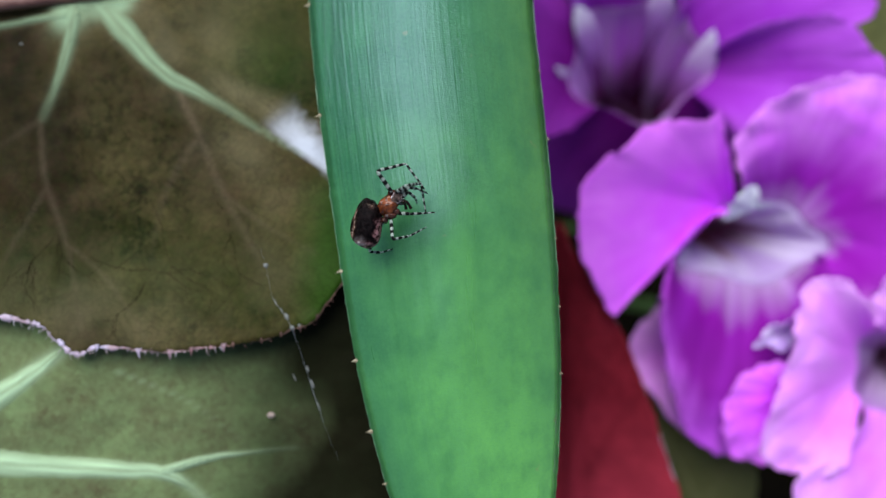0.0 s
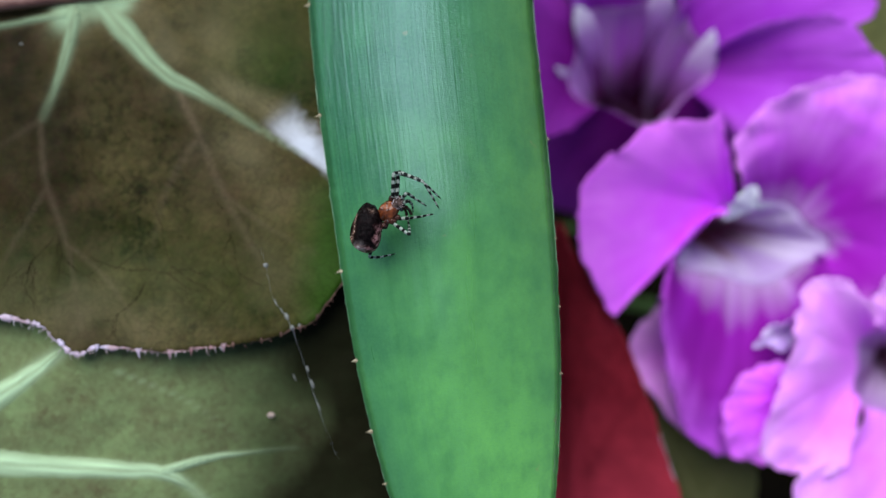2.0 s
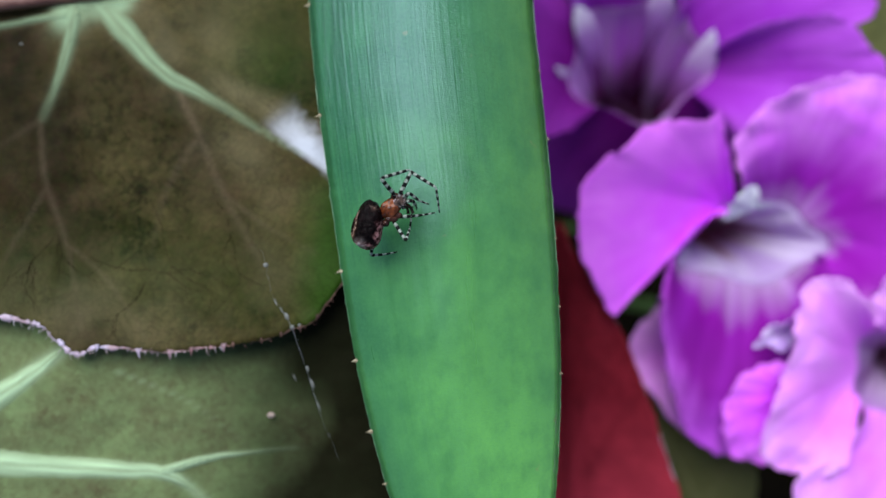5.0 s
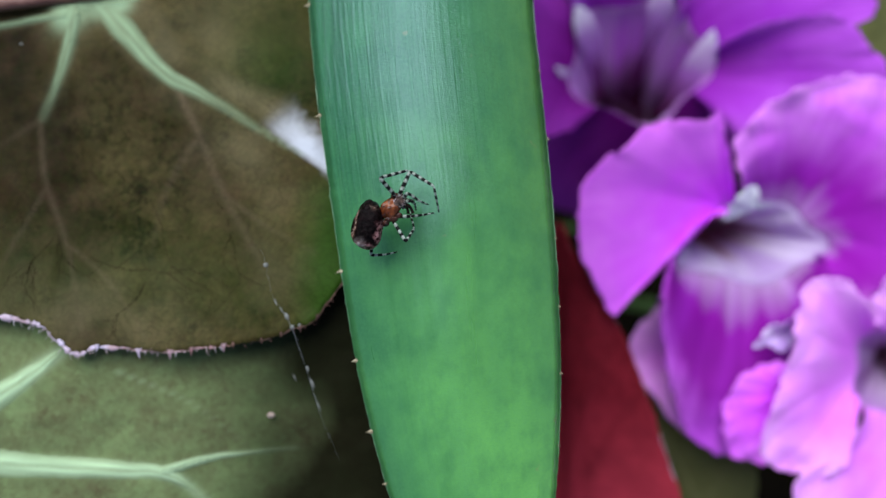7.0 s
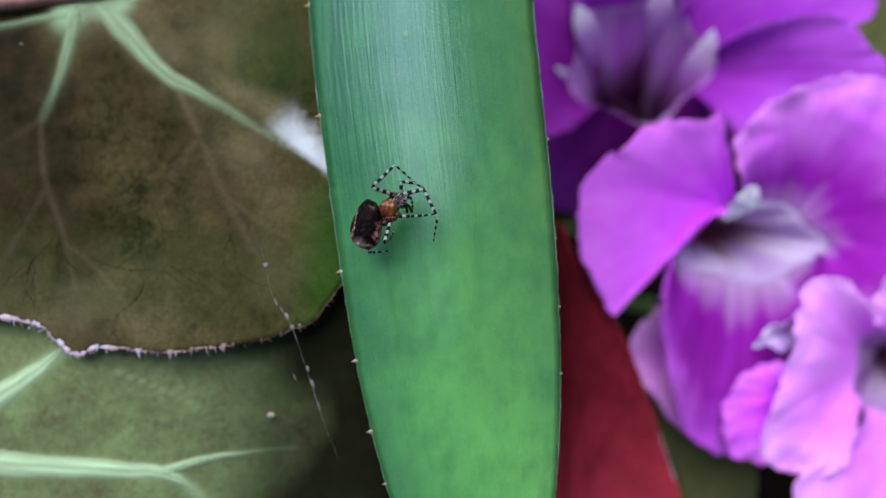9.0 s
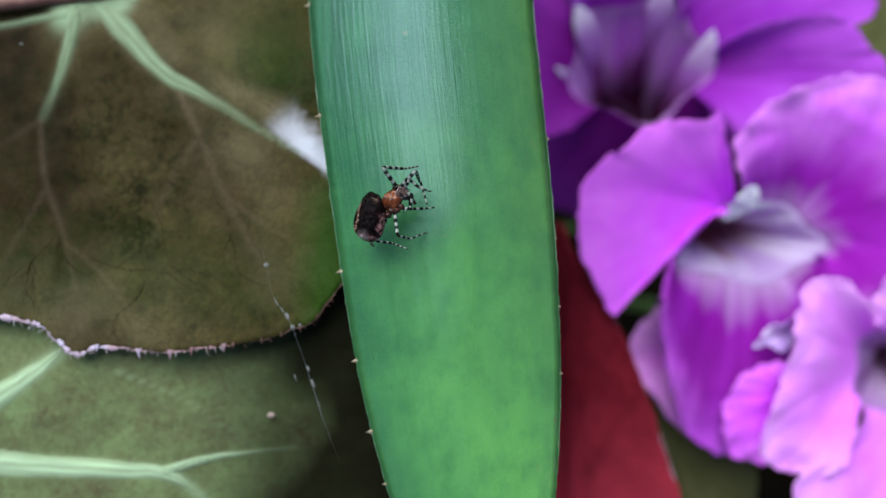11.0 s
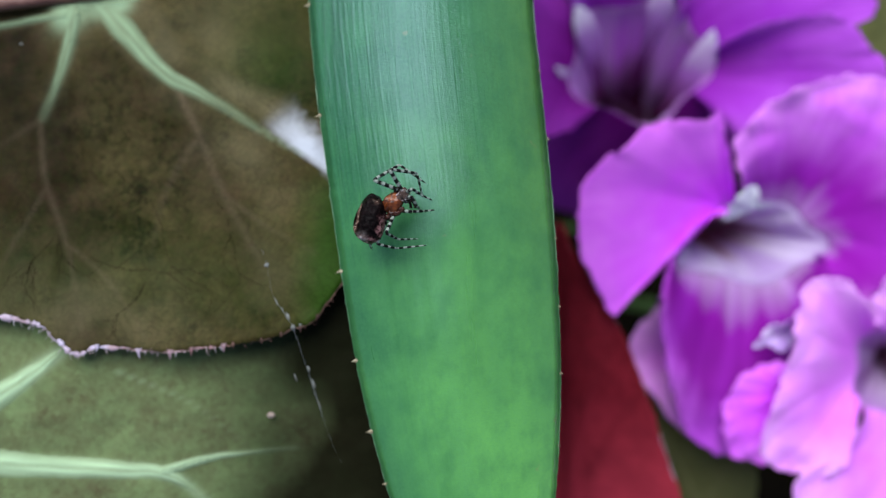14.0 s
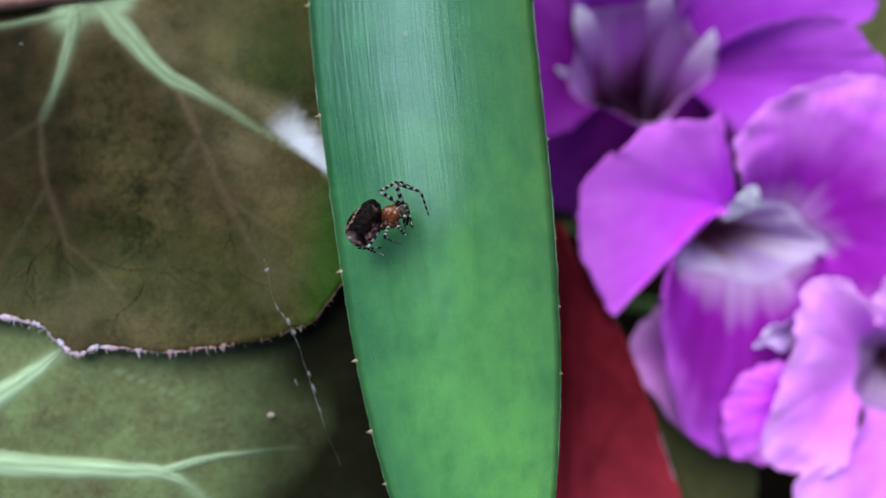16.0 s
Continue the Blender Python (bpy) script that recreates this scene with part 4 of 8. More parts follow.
def lump(name, centre, radii, material, parent=None, label="", seed=1, n=16, rough=0.25, turn=0.0, attributes=None, flare=0.0, square=0.0):
    """An uneven rounded body."""
    verts, faces = [], []
    c, s = math.cos(radians(turn)), math.sin(radians(turn))
    units = []
    for i in range(n + 1):
        th = math.pi * i / n
        for j in range(2 * n):
            ph = math.pi * j / n
            u = Vector((math.sin(th) * math.cos(ph), math.sin(th) * math.sin(ph), math.cos(th)))
            k = 1 + rough * noise.noise(u * 1.7 + Vector((seed * 1.3, 0, 0)))
            x, y, z = u.x * radii[0] * k * (1 - flare * u.y), u.y * radii[1] * k * (1 + square * (1 - u.y * u.y) * (u.y < 0)), u.z * radii[2] * k
            units.append(u)
            verts.append((centre[0] + c * x - s * y, centre[1] + s * x + c * y, centre[2] + z))
    w = 2 * n
    for i in range(n):
        for j in range(w):
            k = (j + 1) % w
            faces.append((i * w + j, (i + 1) * w + j, (i + 1) * w + k, i * w + k))
    return link(name, verts, faces, material, parent, label, attributes=attributes(units) if attributes else None)


# ---- spider ----
def leg_bar(name, length, r0, r1, parent, shift):
    """One leg piece along +x from its joint, in millimetres, slightly swollen and bristly."""
    n, m = 14, 10
    verts, uvs, faces = [], [], []
    for i in range(n):
        f = i / (n - 1)
        r = (r0 + (r1 - r0) * f) * (1 + 0.14 * math.sin(math.pi * f)) * (0.55 if i in (0, n - 1) else 1.0)
        for j in range(m):
            a = 2 * math.pi * j / m
            verts.append((f * length, r * math.cos(a), r * math.sin(a)))
            uvs.append((j / m, shift + f * length))
    for i in range(n - 1):
        for j in range(m):
            k = (j + 1) % m
            faces.append((i * m + j, i * m + k, (i + 1) * m + k, (i + 1) * m + j)[::-1])
    faces += [tuple(range(m)), tuple((n - 1) * m + j for j in range(m))[::-1]]
    rng = random.Random(int(length * 100) + len(name))
    for _ in range(14):
        f, a, s = rng.uniform(0.1, 0.95), rng.uniform(0, 2 * math.pi), rng.uniform(0.25, 0.5)
        r = (r0 + (r1 - r0) * f) * 0.95
        c, d = math.cos(a), math.sin(a)
        k = len(verts)
        for x, q, w in ((f * length - 0.03, r, 0.0), (f * length + 0.03, r, 0.0), (f * length, r, 0.035), (f * length + 0.22, r + s * 0.7, 0.0)):
            verts.append((x, q * c - w * d, q * d + w * c))
            uvs.append((0.5, 1.0))
        faces += [(k, k + 1, k + 3), (k + 1, k + 2, k + 3), (k + 2, k, k + 3)]
    ob = link(name, verts, faces, M_LEG, None, uvs=uvs)
    ob.parent = parent
    return ob


def build_spider():
    thing = tagged(empty("spider", *(-9.4, 6.1, 300.0)), "small orb-weaver spider with red-brown thorax and black-and-white banded legs", "spider")

    def markings(units):
        u = np.array([tuple(v) for v in units])
        scallop = 0.10 * np.sin(u[:, 1] * 13)
        left = np.exp(-(((u[:, 0] + 0.80 + 0.30 * (u[:, 1] + 0.1) ** 2 + 0.4 * scallop) / 0.08) ** 2)) * (u[:, 2] > -0.3)
        right = np.clip((u[:, 0] - 0.5 + scallop) / 0.15, 0, 1) * np.clip((0.25 - u[:, 1]) / 0.3, 0, 1)
        low = np.clip((-u[:, 1] - 0.62 + scallop) / 0.12, 0, 1)
        tail = np.exp(-(((u[:, 0] + 0.35) / 0.28) ** 2 + ((u[:, 1] + 0.80) / 0.16) ** 2))
        mark = np.exp(-(((u[:, 0] - 0.25) / 0.25) ** 2 + ((u[:, 1] - 0.66) / 0.08) ** 2))
        return {"border": np.clip(1.2 * left + 0.5 * mark, 0, 1), "flank": np.clip(right + low, 0, 1), "tail": np.clip(tail * 1.2, 0, 1)}

    lump("abdomen", (-13.2, 4.5, 300.0), (2.65, 4.45, 2.5), M_ABDOMEN, thing, "dark brown abdomen with a scalloped tan border", seed=4, n=32, rough=0.12, turn=-9, attributes=markings, flare=0.17, square=0.3)
    def shading(units):
        u = np.array([tuple(v) for v in units])
        front = np.clip((u[:, 0] - 0.45) / 0.25, 0, 1)
        rays = np.clip(np.cos(6 * np.arctan2(u[:, 1], u[:, 0] + 0.15)) * 2.2 - 1.2, 0, 1) * np.clip((np.hypot(u[:, 0], u[:, 1]) - 0.25) / 0.3, 0, 1)
        spot = np.exp(-((u[:, 0] / 0.16) ** 2 + (u[:, 1] / 0.12) ** 2))
        return {"dark": np.clip(front + 0.85 * rays + spot, 0, 1)}

    lump("thorax", (-9.3, 7.3, 300.0), (2.15, 1.6, 1.2), M_SHELL, thing, "glossy reddish-brown thorax", seed=9, n=22, rough=0.3, turn=35, attributes=shading)
    head = lump("head", (-7.6, 8.4, 300.4), (1.3, 1.1, 1.1), M_HEAD, thing, "dark head with pale hairs and shiny eyes", seed=11, n=14, rough=0.2, turn=35)
    for (x, y, z), size in (((-7.2, 7.7, 301.1), 0.4), ((-7.0, 7.3, 300.9), 0.34), ((-7.6, 8.4, 301.5), 0.22), ((-6.8, 8.1, 301.2), 0.26), ((-7.1, 8.9, 301.3), 0.2)):
        lump("eye", (x, y, z / 1.0 + 0.1 - 0.35), (size, size, size * 0.9), M_EYE, head, seed=2, n=6, rough=0.0)
    lump("waist", (-10.6, 6.3, 299.4), (0.9, 0.8, 0.7), M_DARK, thing, seed=3, n=10)
    lump("spinneret", (-13.6, 0.5, 299.6), (0.55, 0.5, 0.5), M_DARK, thing, seed=6, n=8)
    for a, b, c in (((-7.0, 7.9, 300.4), (-5.9, 7.5, 300.5), (-5.3, 6.4, 299.8)), ((-7.6, 7.9, 299.4), (-6.4, 7.3, 299.2), (-6.2, 6.3, 299.0))):
        tube("palp", [a, b, c], [0.34, 0.32, 0.24, 0.3], M_DARK, thing, "short dark feeler", n=12)
    for x, y in ((-9.6, 5.3), (-8.7, 5.4), (-8.0, 6.0), (-10.2, 4.6), (-8.5, 9.4), (-7.5, 9.3)):
        lump("coxa", (x, y, 299.9), (0.75, 0.62, 0.7), M_COXA, thing, seed=int(x * 10), n=10)
    rng = random.Random(17)
    verts, faces = [], []
    for _ in range(30):
        turn, rise, size = rng.uniform(0, 2 * math.pi), rng.uniform(0.15, 1.0), rng.uniform(0.5, 1.1)
        root = np.array((-7.8 + 1.2 * math.cos(turn) * rng.random(), 8.4 + 1.0 * math.sin(turn) * rng.random(), 301.2))
        way = np.array((0.8 + 0.5 * math.cos(turn), 0.5 + 0.6 * math.sin(turn), 0.35 * rise)) * size
        side = np.array((-way[1], way[0], 0.0)) * 0.045 / np.linalg.norm(way[:2])
        k = len(verts)
        verts += [root + side, root - side, root + np.array((0, 0, 0.07)), root + way]
        faces += [(k, k + 1, k + 3), (k + 1, k + 2, k + 3), (k + 2, k, k + 3)]
    tagged(link("head_hair", verts, faces, M_HAIR, thing, "short pale hairs on the head"), kind="stuff")
    legs = {}
    for key, sizes in LEG_SIZES.items():
        thick = 0.94 if key in "AB" else 0.82
        leg = leg_bar("leg", sizes[0], 0.36 * thick, 0.34 * thick, thing, 0.2)
        tibia = leg_bar("tibia", sizes[1], 0.31 * thick, 0.25 * thick, leg, 0.6)
        tarsus = leg_bar("tarsus", sizes[2], 0.22 * thick, 0.12 * thick, leg, 0.1)
        leg["label"] = "black and white banded leg"
        legs[key] = (leg, tibia, tarsus)
    return thing, legs


# Leg pieces in millimetres: thigh, shin, foot.
LEG_SIZES = {"A": (4.7, 5.6, 5.8), "B": (4.7, 5.6, 5.6), "C": (3.2, 2.6, 2.6), "H": (2.4, 2.0, 2.4), "D": (2.6, 2.4, 2.6), "E": (5.1, 4.4, 4.6), "G": (4.8, 4.2, 5.4), "F": (4.6, 2.6, 2.8)}


build_ground()
build_upper_leaf()
build_lower_leaf()
build_red_leaf()
build_far_leaf("olive_leaf", (73.0, -73.5, 198.9), [(53.8, -31.9, 198.9), (68.0, -39.7, 200.1), (85.9, -54.3, 198.9), (89.0, -74.2, 196.6), (77.2, -109.1, 189.7), (52.3, -100.9, 189.7), (45.0, -66.6, 194.3)], M_OLIVE, "dull olive leaf low behind the flowers", (40, -70, -10))
build_far_leaf("olive_leaf", (158.8, 70.7, 156.4), [(130.4, 91.2, 162.1), (130.4, 69.3, 162.1), (136.8, 44.2, 159.8), (170.5, 33.7, 155.2), (201.4, 72.0, 150.6), (171.8, 110.9, 152.9)], M_OLIVE, "dull olive leaf low behind the flowers", (110, 50, -10))
tube("plant_stem", [(-124.9, 48.7, 267.0), (-101.0, 51.0, 267.0), (-84.2, 52.8, 267.0), (-66.9, 55.3, 265.0), (-45.3, 59.8, 259.0)], [1.6, 1.5, 1.4, 1.5, 1.6], M_STEM, None, n=40)
tube("plant_stem", [(84.9, -54.5, 198.0), (86.6, -63.0, 196.0), (88.6, -78.0, 180.0), (84.0, -92.0, 90.0), (80.0, -98.0, -10.0)], [1.0, 1.2, 1.3, 1.5, 1.8], M_STEM, None, n=30)
for stem, words in zip([o for o in bpy.data.objects if o.name.startswith("plant_stem")], ("reddish brown plant stem lying across the begonia leaf", "brownish stem below the pale flower")):
    tagged(stem, words, "stem")
build_aloe()
build_flowers()
silk_thread = build_silk()
crumb = lump("plant_debris", (-35.1, -33.9, 274.0), (0.75, 0.6, 0.4), plain_material("debris", (0.30, 0.21, 0.17), (0.52, 0.40, 0.35), 600, 0.8), seed=4, n=10)
tagged(crumb, "tiny brown crumb of debris on the green leaf", "debris")
tagged(lump("dust_speck", (-87.9, 42.8, 270.0), (0.34, 0.27, 0.14), M_DEBRIS, seed=3, n=8), "tiny pale speck of dust on the brown leaf", "debris")
spider, spider_legs = build_spider()


def motions():
    """The spider's small sway, its working legs and the silk."""
    walk(spider, [
        (0, pose(-0.00973, 0.00661, 0.3, 0, 0, 4.0)),
        (0.5, pose(-0.01019, 0.00642, 0.3, 0, 0, 4.5)),
        (1, pose(-0.00981, 0.00655, 0.3, 0, 0, 3.6)),
        (1.5, pose(-0.01009, 0.00633, 0.3, 0, 0, 2.9)),
        (2, pose(-0.00967, 0.00566, 0.3, 0, 0, 2.1)),
        (2.5, pose(-0.00961, 0.00606, 0.3, 0, 0, 0.2)),
        (3, pose(-0.00996, 0.00590, 0.3, 0, 0, 1.9)),
        (3.5, pose(-0.00936, 0.00581, 0.3, 0, 0, 0.3)),
        (4, pose(-0.00936, 0.00621, 0.3, 0, 0, 0.3)),
        (6.5, pose(-0.00945, 0.00585, 0.3, 0, 0, -0.1)),
        (7, pose(-0.00940, 0.00610, 0.3, 0, 0, 0.0)),
        (7.5, pose(-0.00980, 0.00610, 0.3, 0, 0, 0.0)),
        (8, pose(-0.00915, 0.00594, 0.3, 0, 0, 3.3)),
        (8.5, pose(-0.00976, 0.00581, 0.3, 0, 0, 2.0)),
        (9, pose(-0.00957, 0.00617, 0.3, 0, 0, 0.8)),
        (11.3, pose(-0.00901, 0.00761, 0.3, 0, 0, 2.1)),
        (11.5, pose(-0.01031, 0.00595, 0.3, 0, 0, 3.5)),
        (12, pose(-0.00983, 0.00678, 0.3, 0, 0, 2.7)),
        (12.5, pose(-0.00895, 0.00740, 0.3, 0, 0, -0.1)),
        (13, pose(-0.00980, 0.00655, 0.3, 0, 0, 1.8)),
        (13.5, pose(-0.00967, 0.00606, 0.3, 0, 0, 2.3)),
        (14, pose(-0.00893, 0.00713, 0.3, 0, 0, -0.6)),
        (14.5, pose(-0.00934, 0.00624, 0.3, 0, 0, 1.4)),
        (15, pose(-0.00953, 0.00558, 0.3, 0, 0, 2.7)),
        (15.5, pose(-0.00982, 0.00621, 0.3, 0, 0, 2.2)),
        (15.8, pose(-0.00962, 0.00602, 0.3, 0, 0, 0.7)),
        (16, pose(-0.00958, 0.00513, 0.3, 0, 0, -18.5))])
    # leg A, thigh
    walk(spider_legs["A"][0], [
        (0, pose(0.00094, 0.00335, 0.00080, 0, -22.3, 120.9)), (0.5, pose(0.00094, 0.00335, 0.00080, 0, -35.5, 128.7)), (1, pose(0.00094, 0.00335, 0.00080, 0, -6.1, 100.4)),
        (1.5, pose(0.00094, 0.00335, 0.00080, 0, -30.1, 96.8)), (2, pose(0.00094, 0.00335, 0.00080, 0, -22.1, 84.1)), (2.5, pose(0.00094, 0.00335, 0.00080, 0, -40.7, 112.6)),
        (3, pose(0.00094, 0.00335, 0.00080, 0, -40.5, 128.3)), (3.5, pose(0.00094, 0.00335, 0.00080, 0, -38.5, 128.7)), (4, pose(0.00094, 0.00335, 0.00080, 0, -41.6, 128.5)),
        (6.5, pose(0.00094, 0.00335, 0.00080, 0, -35.2, 130.1)), (7, pose(0.00094, 0.00335, 0.00080, 0, -35.7, 131.0)), (7.5, pose(0.00094, 0.00335, 0.00080, 0, -36.4, 156.5)),
        (8, pose(0.00094, 0.00335, 0.00080, 0, -5.5, 94.3)), (8.5, pose(0.00094, 0.00335, 0.00080, 0, -5.5, 94.5)), (9, pose(0.00094, 0.00335, 0.00080, 0, -35.5, 162.0)),
        (11.3, pose(0.00094, 0.00335, 0.00080, 0, -30.6, 122.6)), (11.5, pose(0.00094, 0.00335, 0.00080, 0, -39.2, 137.7)), (12, pose(0.00094, 0.00335, 0.00080, 0, -25.2, 154.8)),
        (12.5, pose(0.00094, 0.00335, 0.00080, 0, -16.2, 151.1)), (13, pose(0.00094, 0.00335, 0.00080, 0, -23.0, 156.7)), (13.5, pose(0.00094, 0.00335, 0.00080, 0, -40.9, 121.5)),
        (14, pose(0.00094, 0.00335, 0.00080, 0, -18.5, 160.2)), (14.5, pose(0.00094, 0.00335, 0.00080, 0, -28.7, 159.0)), (15, pose(0.00094, 0.00335, 0.00080, 0, -31.0, 158.1)),
        (15.5, pose(0.00094, 0.00335, 0.00080, 0, -35.8, 155.3)), (15.8, pose(0.00094, 0.00335, 0.00080, 0, -33.5, 157.0)), (16, pose(0.00094, 0.00335, 0.00080, 0, -35.4, 169.3))])
    # leg A, shin
    walk(spider_legs["A"][1], [
        (0, pose(0.00470, 0.00000, 0.00000, 0, 14.7, -115.5)), (0.5, pose(0.00470, 0.00000, 0.00000, 0, -11.6, -107.5)), (0.7333, pose(0.00470, 0.00000, 0.00000, -0.8, -33.3, -110.7)),
        (1, pose(0.00470, -0.00000, -0.00000, 0, -55.1, -114.8)), (1.167, pose(0.00470, -0.00000, -0.00000, 0.2, -26.9, -115.3)), (1.333, pose(0.00470, -0.00000, -0.00000, 0.2, 1.3, -115.6)),
        (1.5, pose(0.00470, 0.00000, 0.00000, 0, 29.5, -115.9)), (2, pose(0.00470, 0.00000, 0.00000, 0, 25.6, -110.9)), (2.267, pose(0.00470, 0.00000, 0.00000, -0.0, 24.9, -117.1)),
        (2.5, pose(0.00470, 0.00000, 0.00000, 0, 24.3, -123.3)), (3, pose(0.00470, -0.00000, -0.00000, 0, 4.2, -120.7)), (3.5, pose(0.00470, -0.00000, -0.00000, 0, 11.8, -122.3)),
        (4, pose(0.00470, -0.00000, 0.00000, 0, 6.4, -120.8)), (6.5, pose(0.00470, 0.00000, -0.00000, 0, 9.1, -123.2)), (7, pose(0.00470, 0.00000, -0.00000, 0, 8.4, -124.0)),
        (7.5, pose(0.00470, 0.00000, 0.00000, 0, 1.8, -125.1)), (7.733, pose(0.00470, 0.00000, 0.00000, 0.1, 0.8, -117.2)), (8, pose(0.00470, -0.00000, 0.00000, 0, -0.1, -109.3)),
        (8.267, pose(0.00470, -0.00000, 0.00000, -0.4, -14.4, -112.1)), (8.5, pose(0.00470, -0.00000, 0.00000, 0, -28.7, -115.1)), (8.733, pose(0.00470, -0.00000, 0.00000, -0.1, -23.0, -114.2)),
        (9, pose(0.00470, -0.00000, 0.00000, 0, -17.2, -113.3)), (9.567, pose(0.00470, -0.00000, 0.00000, 2.6, -5.4, -121.5)), (10.13, pose(0.00470, -0.00000, 0.00000, 3.5, 6.7, -129.3)),
        (10.73, pose(0.00470, -0.00000, 0.00000, 2.8, 18.8, -137.2)), (11.3, pose(0.00470, 0.00000, 0.00000, 0, 30.7, -146.2)), (11.37, pose(0.00470, 0.00000, 0.00000, 0.1, 29.8, -140.9)),
        (11.4, pose(0.00470, 0.00000, 0.00000, 0.2, 29.0, -135.8)), (11.47, pose(0.00470, 0.00000, 0.00000, 0.1, 28.2, -130.6)), (11.5, pose(0.00470, -0.00000, 0.00000, 0, 27.3, -125.5)),
        (11.73, pose(0.00470, -0.00000, 0.00000, -0.4, 11.1, -128.2)), (12, pose(0.00470, 0.00000, 0.00000, 0, -5.2, -130.8)), (12.5, pose(0.00470, 0.00000, 0.00000, 0, -10.5, -135.7)),
        (12.63, pose(0.00470, 0.00000, 0.00000, 1.4, -0.5, -140.8)), (12.73, pose(0.00470, 0.00000, 0.00000, 1.9, 9.7, -145.8)), (12.87, pose(0.00470, 0.00000, 0.00000, 1.5, 19.9, -150.9)),
        (13, pose(0.00470, 0.00000, 0.00000, 0, 30.0, -156.5)), (13.17, pose(0.00470, 0.00000, 0.00000, 0.5, 27.1, -148.0)), (13.33, pose(0.00470, 0.00000, 0.00000, 0.5, 24.2, -139.9)),
        (13.5, pose(0.00470, -0.00000, 0.00000, 0, 21.4, -131.8)), (14, pose(0.00470, -0.00000, 0.00000, 0, 7.9, -130.7)), (14.5, pose(0.00470, -0.00000, 0.00000, 0, -3.9, -129.5)),
        (15, pose(0.00470, 0.00000, -0.00000, 0, -9.4, -126.4)), (15.5, pose(0.00470, -0.00000, 0.00000, 0, -4.8, -125.7)), (15.8, pose(0.00470, 0.00000, 0.00000, 0, -7.1, -125.2)),
        (16, pose(0.00470, -0.00000, 0.00000, 0, 26.2, -136.6))])
